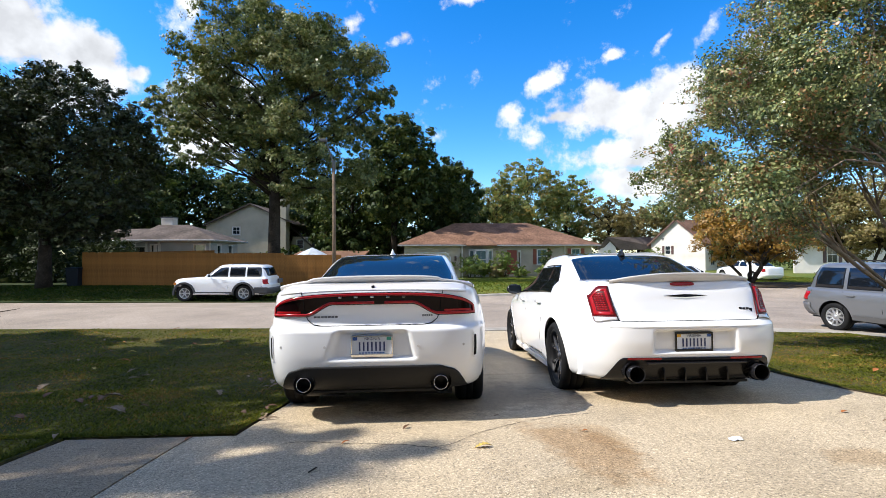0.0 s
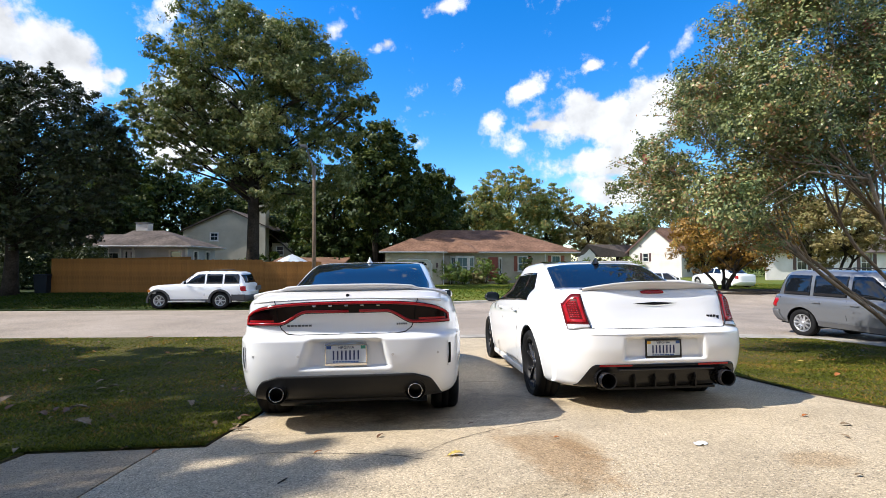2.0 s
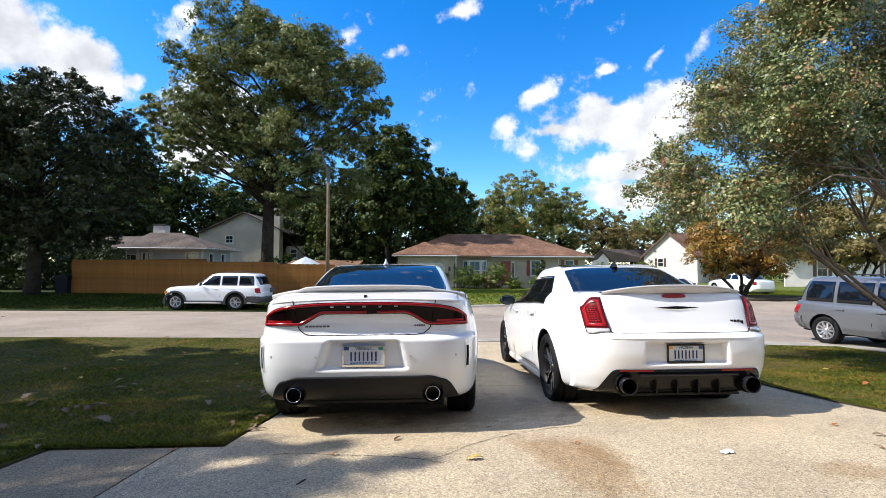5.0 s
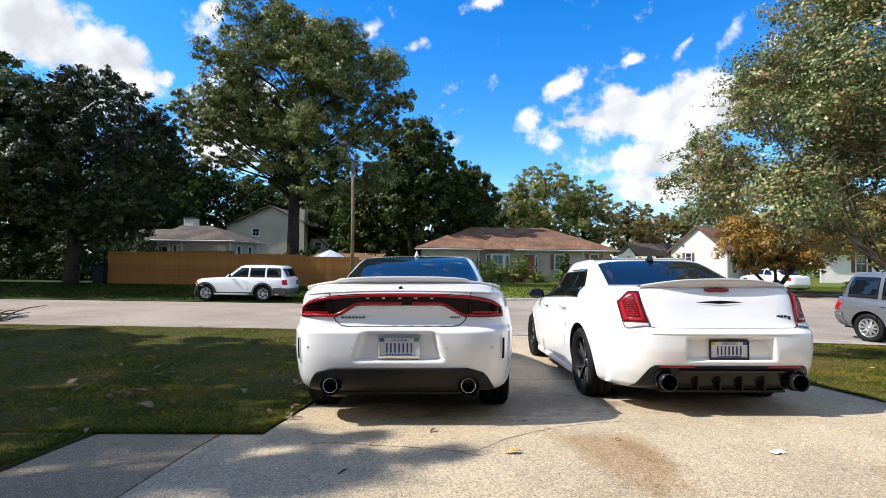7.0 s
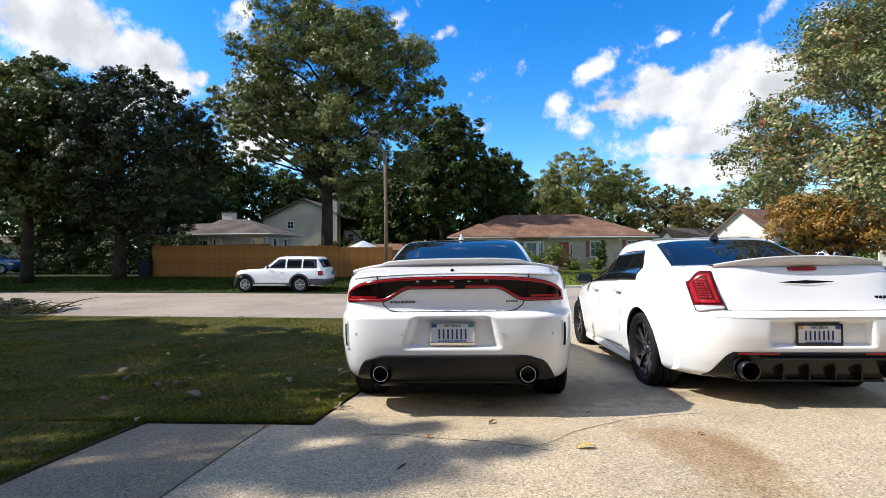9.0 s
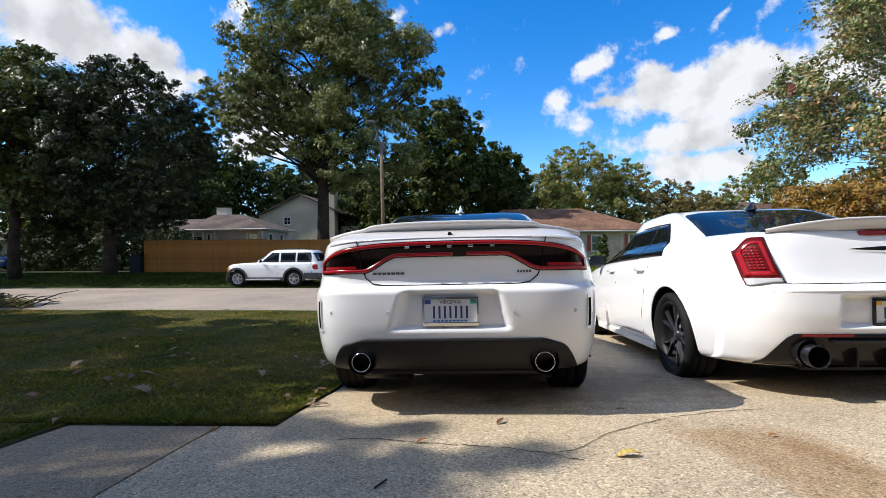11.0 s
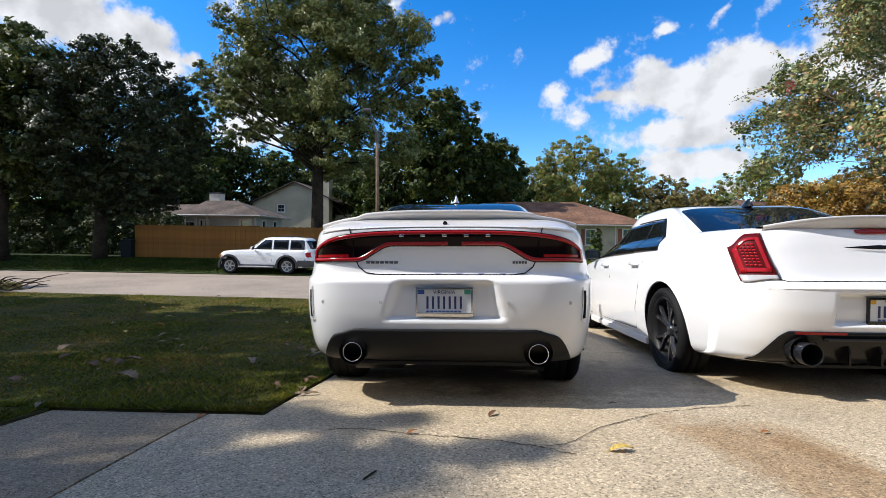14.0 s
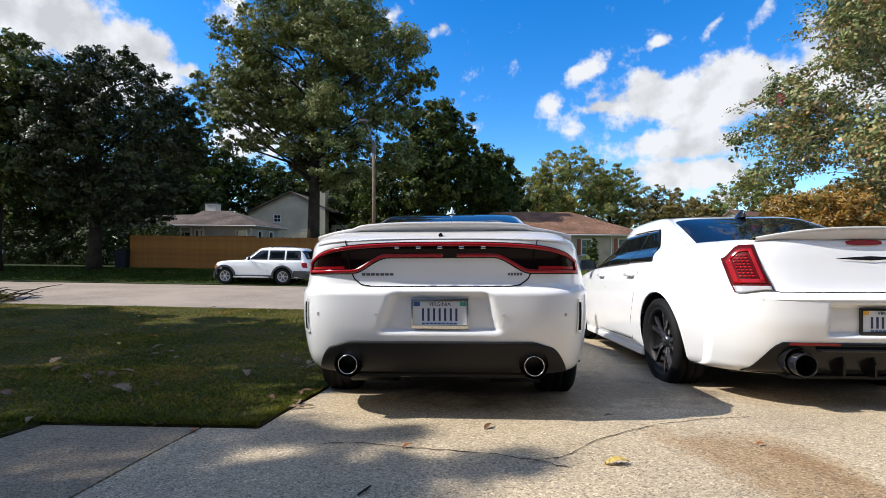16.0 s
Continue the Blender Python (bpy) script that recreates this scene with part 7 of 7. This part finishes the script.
def build_street_cars():
    suv = street_car("white_suv", "white boxy off-road SUV with grey bumpers parked across the road", pose(-7.45, 21.18, ground_z(-9, 20.6) + 0.03, 0, 0, 90), 4.28, 1.72, 1.06, 1.62, WHITE_PAINT, "suv", 1.15, 3.72, 0.36, ALLOY, 6)
    for s in (-1, 1):
        for yw in (1.15, 3.72):
            bm = bmesh.new()
            for k in range(20):
                a0, a1 = math.pi * (-0.06 + 1.12 * k / 20), math.pi * (-0.06 + 1.12 * (k + 1) / 20)
                q = [(s * 0.80, yw + r * math.cos(a), 0.36 + r * math.sin(a)) for a, r in ((a0, 0.41), (a1, 0.41), (a1, 0.49), (a0, 0.49))]
                f = [bm.verts.new((x + s * 0.085, y, max(0.28, z))) for x, y, z in q]
                g = [bm.verts.new((x, y, max(0.28, z))) for x, y, z in q]
                bm.faces.new(f)
                bm.faces.new((f[0], f[1], g[1], g[0]))
                bm.faces.new((f[2], f[3], g[3], g[2]))
            bmesh.ops.remove_doubles(bm, verts=bm.verts[:], dist=0.0005)
            part("fender_flare", bm, DARK_TRIM, suv)
        part("rear_cladding", box((min(s * 0.80, s * 0.875), 0.10, 0.36), (max(s * 0.80, s * 0.875), 0.68, 0.62), 0.02), DARK_TRIM, suv)
        part("turn_lamp", box((min(s * 0.66, s * 0.805), 4.02, 0.72), (max(s * 0.66, s * 0.805), 4.20, 0.83), 0.01), AMBER, suv)
    part("spare_carrier", box((0.2, -0.06, 0.75), (0.7, 0.02, 0.95), 0.02), GREY_PLASTIC, suv)
    part("side_step", tube([(-0.86, 1.75, 0.33), (-0.86, 3.3, 0.33)], [0.035, 0.035], 8), ALLOY, suv)
    street_car("grey_crossover", "grey crossover wagon with silver wheels parked at the kerb", pose(9.88, 11.95, -0.70, 0, 0, -170), 4.50, 1.78, 0.97, 1.60, SILVER, "suv", 0.93, 3.55, 0.325, ALLOY, 10)
    street_car("white_sedan", "white sedan parked on a drive beyond the road", pose(22.2, 30.2, ground_z(22, 32) + 0.03, 0, 0, 6), 4.85, 1.84, 0.98, 1.46, WHITE_PAINT, "sedan", 1.0, 3.8, 0.34, ALLOY, 8)
    street_car("pale_sedan", "white sedan parked in front of the white house", pose(9.8, 23.0, ground_z(12, 23) + 0.03, 0, 0, -85), 4.7, 1.8, 0.98, 1.45, WHITE_PAINT, "sedan", 1.0, 3.7, 0.33, ALLOY, 8)
    street_car("blue_suv", "blue SUV parked behind the corner trees", pose(-40.7, 32.0, ground_z(-39, 32) + 0.02, 0, 0, -75), 4.6, 1.8, 1.05, 1.7, BLUE_PAINT, "suv", 1.0, 3.65, 0.35, ALLOY, 8)


build_street_cars()

# ---- planting, litter ----


def in_lawn(x, y):
    if 8.9 < x < 12.45 and y < 10.25:
        return False
    if x < -2.74 and y < 3.53:
        return True
    if x < -1.522 and 3.548 < y < NEAR_EDGE - 0.05:
        return True
    return x > 3.955 and y < near_edge(x) - 0.52


def build_grass():
    """Blades of grass on the near lawns, thick close by and thinner further off."""
    rng = np.random.default_rng(3)
    pts = []
    for x0, x1, y0, y1, dens in ((-6.0, -1.5, 1.5, 5.5, 4200), (-9.5, -1.5, 5.5, 8.0, 2000), (-16, -1.5, 8.0, 11.4, 850), (-10, -6, 2.5, 5.5, 1400),
                                 (3.98, 7.5, 3.2, 7.0, 2800), (3.98, 11.0, 7.0, 11.4, 1300)):
        n = int((x1 - x0) * (y1 - y0) * dens)
        p = np.column_stack([rng.uniform(x0, x1, n), rng.uniform(y0, y1, n)])
        pts.append(p)
    for k in range(3):
        pts.append(np.column_stack([rng.uniform(-1.60, -1.523, 2600), 3.5 + 6.5 * rng.random(2600) ** 1.6]))
        pts.append(np.column_stack([-1.54 - 4.0 * rng.random(2000) ** 1.4, rng.uniform(3.549, 3.62, 2000)]))
        pts.append(np.column_stack([rng.uniform(-2.82, -2.745, 900), rng.uniform(1.6, 3.53, 900)]))
        pts.append(np.column_stack([rng.uniform(3.957, 4.05, 1500), 3.2 + 5.0 * rng.random(1500) ** 1.5]))
    p = np.concatenate(pts)
    p = p[[in_lawn(x, y) for x, y in p]]
    n = len(p)
    z = np.array([ground_z(x, y) for x, y in p]) + 0.008
    h = rng.uniform(0.008, 0.026, n) * (1 + 0.35 * np.sin(p[:, 0] * 2.1) * np.cos(p[:, 1] * 1.7))
    a = rng.uniform(0, 2 * math.pi, n)
    lean = rng.uniform(0.4, 2.2, n) * h
    w = rng.uniform(0.003, 0.0075, n) * (1 + 0.25 * (p[:, 1] - 3).clip(0, 8))
    b = rng.uniform(0, 2 * math.pi, n)
    base = np.column_stack([p, z])
    side = np.column_stack([np.cos(a) * w, np.sin(a) * w, np.zeros(n)])
    tip = base + np.column_stack([np.cos(b) * lean, np.sin(b) * lean, h])
    v = np.stack([base - side, base + side, tip], axis=1).reshape(-1, 3)
    ob = part("grass", quads_mesh("grass", v, np.arange(n * 3).reshape(-1, 3)), BLADE, None)
    tagged(ob, "short mown grass with dry and brown patches", "grass", kind="stuff")
    # tufts on the lawns across the road, those on the corner coloured as shaded
    for label, mat, x0, x1, deep, n in (("green grass before the board fence, tree shade darkened into its colour", CORNER_BLADE_SHADED, -30.0, -4.1, 5.2, 30000),
                                        ("sunny yellow-green grass in front of the ranch house", FAR_BLADE, -3.9, 30.0, 14.0, 36000)):
        x = rng.uniform(x0, x1, n)
        y = np.array([far_edge(q) for q in x]) + 0.36 + deep * rng.random(n)
        base = np.column_stack([x, y, [ground_z(p, q) + 0.025 for p, q in zip(x, y)]])
        a, h = rng.uniform(0, 2 * math.pi, n), rng.uniform(0.03, 0.08, n)
        side = np.column_stack([np.cos(a), np.sin(a) * 0.4, np.zeros(n)]) * rng.uniform(0.03, 0.08, n)[:, None]
        tip = base + np.column_stack([rng.normal(size=n) * 0.05, rng.normal(size=n) * 0.05, h])
        v = np.stack([base - side, base + side, tip], axis=1).reshape(-1, 3)
        tagged(part("grass", quads_mesh("grass", v, np.arange(n * 3).reshape(-1, 3)), mat, None), label, "grass", kind="stuff")


def shrub(label, x, y, r, h, mat, seed, count=4200, leaf=0.13):
    rng = np.random.default_rng(seed)
    z = ground_z(x, y)
    t = thing("shrub", label, "shrub", pose(x, y, z))
    for k in range(6):
        a = 2 * math.pi * k / 6
        part("stem", tube([(0.03 * math.cos(a), 0.03 * math.sin(a), -0.05), (r * 0.4 * math.cos(a), r * 0.4 * math.sin(a), h * 0.5), (r * 0.6 * math.cos(a), r * 0.6 * math.sin(a), h * 0.85)], [0.02, 0.014, 0.006], 5), BARK, t)
    lb = auto_lobes(rng, (0, 0, h * 0.52), (r, r, h * 0.48), 9, (0.34, 0.5))
    pts = crown_points(lb, count, rng, 0.4)
    pts[0][:, 2] = np.maximum(pts[0][:, 2], 0.02)
    part("foliage", leaf_mesh("foliage", pts, leaf, rng), mat, t)


def build_shrubs():
    for k, (x, y, r, h, mat, lab) in enumerate((
            (2.5, 38.3, 1.35, 2.2, SHRUB_LEAF, "bright green shrub in front of the ranch house"), (3.6, 38.7, 1.0, 1.3, SHRUB_LEAF, "bright green shrub in front of the ranch house"),
            (4.7, 38.8, 0.9, 1.1, BROWN_LEAF, "dry brown shrub in front of the bay window"), (5.5, 38.9, 1.05, 2.5, SHRUB_LEAF, "tall loose shrub beside the red front door"),
            (6.7, 38.6, 0.8, 1.0, SHRUB_LEAF, "low green shrub beside the door step"), (8.9, 39.2, 0.75, 1.1, SHRUB_LEAF, "low green shrub under the front window"),
            (9.2, 39.3, 0.6, 2.4, WOOD_LEAF, "tall dark shrub trained beside the window"), (14.6, 41.0, 1.1, 2.3, SHRUB_LEAF, "yellow-green shrub at the house corner"),
            (24.6, 29.0, 0.7, 0.7, WOOD_LEAF, "low dark shrub near the rust-coloured tree"), (27.5, 58.5, 1.6, 3.0, SHRUB_LEAF, "yellow-green shrub between the white houses"),
            (-12.0, 33.5, 0.8, 2.6, SHRUB_LEAF, "pale green shrub above the fence"))):
        shrub(lab, x, y, r, h, mat, 200 + k)
    # thicket that closes the view behind the houses
    rng = np.random.default_rng(77)
    lobes = []
    for x in np.arange(-95, 110, 2.6):
        y = 62 + 6 * math.sin(x * 0.31) + (0 if abs(x) < 40 else -8)
        hh = rng.uniform(2.2, 4.6) * (1.5 if x < 8 else 1.0)
        lobes.append((x, y, ground_z(x, y) + hh * 0.45, 2.4, 1.8, hh * 0.62))
    for x in np.arange(-70, -22.5, 1.9):
        y = 36 + 4 * math.sin(x * 0.5)
        if x > -29 and y < 44:
            y = 31.5
        lobes.append((x, y, ground_z(x, y) + 1.0, 1.7, 1.3, rng.uniform(1.8, 2.8)))
        lobes.append((x - 3, y + 9, ground_z(x, y) + 2.0, 2.3, 1.6, rng.uniform(2.6, 4.2)))
    for x in np.arange(-15, 2.0, 1.6):
        lobes.append((x, 45 + 1.5 * math.sin(x), 0.5, 1.8, 1.4, 2.2))
    pts = crown_points(lobes, 50000, rng, 0.3)
    ob = part("thicket", leaf_mesh("thicket", pts, 0.40, rng), WOOD_LEAF, None)
    tagged(ob, "dark green undergrowth behind the houses and trees", "undergrowth", kind="stuff")
    rng = np.random.default_rng(78)
    lobes = [(x, 31.0 + 1.2 * math.sin(x * 1.3), ground_z(x, 31) + 1.4, 1.3, 1.0, rng.uniform(1.5, 2.3)) for x in np.arange(-33.0, -20.6, 0.8)]
    lobes += [(x, 33.5 + 1.5 * math.sin(x), ground_z(x, 33) + 2.6, 1.6, 1.2, rng.uniform(1.6, 2.6)) for x in np.arange(-33.0, -27.0, 1.0)]
    pts = crown_points(lobes, 30000, rng, 0.3)
    ob = part("hedge", leaf_mesh("hedge", pts, 0.20, rng), HEDGE_LEAF, None)
    tagged(ob, "dark hedge behind the corner trees", "hedge", kind="stuff")


def fallen_leaf_mesh(kind):
    """A curled fallen leaf: a lobed outline round a rib, with thickness from its curl."""
    bm = bmesh.new()
    lobes = (0.0, 0.16, 0.10, 0.24, 0.13, 0.27, 0.14, 0.18, 0.06, 0.0) if kind else (0.0, 0.10, 0.16, 0.18, 0.17, 0.15, 0.12, 0.08, 0.03, 0.0)
    n = len(lobes)
    rib = [bm.verts.new((-0.5 + i / (n - 1), 0.0, 0.10 * math.sin(math.pi * i / (n - 1)))) for i in range(n)]
    for s in (-1, 1):
        edge = [bm.verts.new((-0.5 + i / (n - 1) + (0.04 if kind and i % 2 else 0.0), s * w, 0.04 + 0.22 * w + 0.10 * math.sin(math.pi * i / (n - 1)))) for i, w in enumerate(lobes)]
        for i in range(n - 1):
            vs = [rib[i], rib[i + 1], edge[i + 1], edge[i]]
            bm.faces.new(vs if s > 0 else vs[::-1])
    add_tube(bm, [(-0.5, 0, 0.0), (-0.72, 0.05, 0.02)], [0.012, 0.008], 4)
    me = bpy.data.meshes.new("fallen_leaf")
    bm.to_mesh(me)
    bm.free()
    return me


def build_litter():
    rng = random.Random(4)
    hues = {"tan": material("tan_leaf", (0.27, 0.185, 0.105), 0.75, vary=0.25, scale=9), "brown": material("brown_leaf", (0.17, 0.085, 0.040), 0.75, vary=0.3, scale=9),
            "orange": material("orange_leaf", (0.45, 0.15, 0.035), 0.7, vary=0.25, scale=9), "yellow": material("yellow_leaf", (0.62, 0.44, 0.10), 0.7, vary=0.2, scale=9)}
    meshes = {}
    for hue, mat in hues.items():
        for kind in (0, 1):
            me = fallen_leaf_mesh(kind)
            me.materials.append(mat)
            meshes[(hue, kind)] = me

    def drop(hue, kind, x, y, size, turn, lift=0.006):
        ob = new("fallen_leaf", meshes[(hue, kind)])
        ob.matrix_world = pose(x, y, ground_z(x, y) + lift, rng.uniform(-8, 8), rng.uniform(-8, 8), turn) @ Matrix.Diagonal((size, size, size, 1))
        where = "on the lawn" if in_lawn(x, y) else "on the concrete"
        tagged(ob, f"curled dry {hue} leaf {where}", "leaf", "fallen leaves")
    for hue, kind, x, y, size, turn in (("yellow", 1, 0.216, 3.153, 0.105, 10), ("orange", 0, -0.68, 3.30, 0.06, 40), ("orange", 0, -1.80, 3.46, 0.07, 80), ("orange", 0, 0.95, 3.42, 0.05, 20),
                                        ("orange", 0, 3.05, 3.75, 0.07, 15), ("tan", 0, 2.85, 3.2, 0.07, 100), ("brown", 0, -0.3, 3.62, 0.08, 60), ("tan", 0, 2.35, 2.6, 0.06, 10),
                                        ("tan", 1, -1.48, 3.98, 0.10, 30), ("tan", 1, -1.52, 4.10, 0.12, 100), ("tan", 0, -1.42, 4.0, 0.09, 200), ("brown", 0, -1.56, 4.4, 0.10, 10),
                                        ("brown", 0, -2.05, 3.545, 0.08, 20), ("tan", 0, -2.75, 3.5, 0.1, 300), ("brown", 0, 0.4, 3.9, 0.05, 0), ("tan", 1, 3.1, 3.45, 0.08, 170)):
        drop(hue, kind, x, y, size, turn, 0.03 if in_lawn(x, y) else 0.006)
    for x, y in ((-3.48, 4.90), (-3.62, 4.78), (-3.40, 5.0), (-2.35, 5.05), (-1.95, 5.6), (-1.85, 5.35), (-2.2, 5.75), (-2.9, 4.3), (-4.6, 5.6), (-4.3, 6.6), (-3.9, 6.2)):
        drop("tan" if rng.random() < 0.7 else "brown", 1, x + rng.uniform(-0.05, 0.05), y, rng.uniform(0.12, 0.2), rng.uniform(0, 360), 0.045)
    n = 0
    while n < 190:
        x, y = rng.uniform(-13, 9.5), rng.uniform(2.8, 11.2)
        if not in_lawn(x, y) or (x > 3 and rng.random() < 0.3):
            continue
        drop(rng.choice(("tan", "tan", "brown", "brown", "orange", "yellow")), rng.choice((0, 1)), x, y, rng.uniform(0.06, 0.15), rng.uniform(0, 360), 0.04)
        n += 1
    # dark twig and crumpled paper on the concrete
    tw = thing("twig", "short dark twig lying on the concrete", "twig", pose(-0.77, 2.85, ground_z(-0.77, 2.85) + 0.006))
    part("stick", tube([(-0.02, -0.03, 0), (0, 0, 0.004), (0.012, 0.035, 0.0)], [0.004, 0.005, 0.003], 6), BARK, tw)
    bm = bmesh.new()
    rr = random.Random(6)
    grid = [[Vector((0.15 * i + rr.uniform(-0.05, 0.05), 0.10 * j + rr.uniform(-0.03, 0.03), max(0.003, rr.uniform(-0.01, 0.022)))) for j in range(5)] for i in range(5)]
    add_grid(bm, lambda i, j: Vector((grid[i][j].x * 0.17 * (1 - 0.12 * abs(j - 2)), grid[i][j].y * 0.13, grid[i][j].z * 0.5)), 4, 4)
    pp = part("paper_scrap", bm, PLATE_WHITE, None)
    pp.matrix_world = pose(1.79, 3.14, ground_z(1.8, 3.16) + 0.004, 0, 0, 12)
    tagged(pp, "flattened white paper scrap on the concrete", "litter")
    # crumbled soil along the lawn edges, mulch under the small tree
    sr = random.Random(19)
    for nm, x0, y0, x1, y1 in (("edge", -1.515, 3.56, -1.515, 10.9), ("edge", -6.0, 3.545, -1.52, 3.545), ("edge", -2.715, 1.2, -2.715, 3.5), ("edge", 3.945, 2.6, 3.945, 10.9)):
        n = int(max(abs(x1 - x0), abs(y1 - y0)) / 0.035)
        along = Vector((x1 - x0, y1 - y0)) / n
        out = Vector((along.y, -along.x)).normalized()
        bm = bmesh.new()
        wide = [(-0.03 - 0.02 * sr.random(), 0.001 + 0.016 * sr.random() ** 3) for _ in range(n + 1)]

        def rim(i, j):
            q = Vector((x0, y0)) + along * i + out * (wide[i][0] + (wide[i][1] - wide[i][0]) * j / 3)
            return (q.x, q.y, ground_z(q.x, q.y) + (0.006, 0.011, 0.006, 0.0015)[j])
        add_grid(bm, rim, n, 3)
        tagged(part("soil_edge", bm, SOIL, None), "crumbling brown soil along the lawn edge", "soil", kind="structure")
    bm = bmesh.new()
    rads = [sr.uniform(0.85, 1.12) for _ in range(40)]
    add_grid(bm, lambda i, j: (18.3 + 5.0 * rads[i % 40] * j / 6 * math.cos(math.pi * i / 20), 25.9 + 1.5 * rads[i % 40] * j / 6 * math.sin(math.pi * i / 20),
                               ground_z(18.0, 25.9 + 1.5 * rads[i % 40] * j / 6 * math.sin(math.pi * i / 20)) + 0.16 - 0.11 * j / 6), 40, 6, True)
    tagged(part("mulch_bed", bm, SOIL, None), "dark bark mulch bed under the rust-coloured tree", "mulch", kind="structure")
    # hairline cracks in the slab
    cr = random.Random(12)
    crack_mat = material("crack_dirt", (0.045, 0.038, 0.03), 0.95)
    for pts in ([(-1.10, 3.32), (-0.95, 3.34), (-0.6, 3.28), (-0.3, 3.24), (-0.12, 3.17), (0.02, 3.22), (0.22, 3.45), (0.45, 3.62), (0.62, 3.75)], [(-0.12, 3.17), (-0.02, 3.12), (0.04, 3.10)],
                [(0.62, 3.75), (0.9, 3.86), (1.25, 3.95)]):
        q = []
        for (ax, ay), (bx, by) in zip(pts, pts[1:]):
            for k in range(6):
                x, y = ax + (bx - ax) * k / 6 + cr.uniform(-0.008, 0.008), ay + (by - ay) * k / 6 + cr.uniform(-0.008, 0.008)
                q.append((x, y))
        bm = bmesh.new()
        widths = [cr.uniform(0.0015, 0.004) for _ in q]
        add_grid(bm, lambda i, j: (q[i][0], q[i][1] + (j * 2 - 1) * widths[i], ground_z(*q[i]) + 0.0035), len(q) - 1, 1)
        tagged(part("crack", bm, crack_mat, None), "hairline crack across the driveway slab", "crack", kind="structure")


def build_umbrella():
    """A pale garden parasol behind the fence, in front of the shed."""
    u = thing("garden_umbrella", "pale blue-white garden umbrella behind the fence", "umbrella", pose(-9.9, 36.0, ground_z(-9.9, 36.0)))
    part("pole", tube([(0, 0, -0.05), (0, 0, 2.55)], [0.022, 0.02], 8), ALLOY, u)
    for k in range(8):
        bm = bmesh.new()
        a0, a1 = 2 * math.pi * k / 8, 2 * math.pi * (k + 1) / 8

        def place(i, j):
            r = 1.15 * j / 4
            a = a0 + (a1 - a0) * i / 4
            sag = 0.05 * math.sin(math.pi * i / 4) * j / 4
            return (r * math.cos(a), r * math.sin(a), 2.52 - 0.55 * (j / 4) ** 1.15 - sag)
        add_grid(bm, place, 4, 4)
        part("canopy_panel", bm, CANVAS, u, smooth=True)


CANVAS = material("pale_canvas", (0.55, 0.60, 0.66), 0.8, vary=0.08, scale=2)


def build_brush_pile():
    rng = random.Random(31)
    b = thing("brush_pile", "heap of cut branches and dead leaves at the road edge", "brush pile", pose(-12.6, 11.9, ground_z(-12.6, 11.9)))
    for k in range(26):
        a, l = rng.uniform(-0.5, 0.5), rng.uniform(0.5, 1.2)
        c = Vector((rng.uniform(-1.0, 1.2), rng.uniform(-0.35, 0.35), rng.uniform(0.05, 0.28)))
        d = Vector((math.cos(a), math.sin(a) * 0.5, rng.uniform(-0.1, 0.35))) * l * 0.5
        part("branch", tube([c - d, c + Vector((0, 0, 0.05)), c + d], [0.018, 0.014, 0.005], 5), BARK, b)
    r2 = np.random.default_rng(32)
    pts = crown_points([(-0.5, 0, 0.15, 0.9, 0.4, 0.22), (0.3, 0, 0.1, 0.5, 0.3, 0.15)], 1800, r2, 0.2)
    pts[0][:, 2] = np.maximum(pts[0][:, 2], 0.02)
    part("dead_leaves", leaf_mesh("dead_leaves", pts, 0.09, r2), BROWN_LEAF, b)


build_shrubs()
build_umbrella()
build_brush_pile()
build_litter()
build_grass()
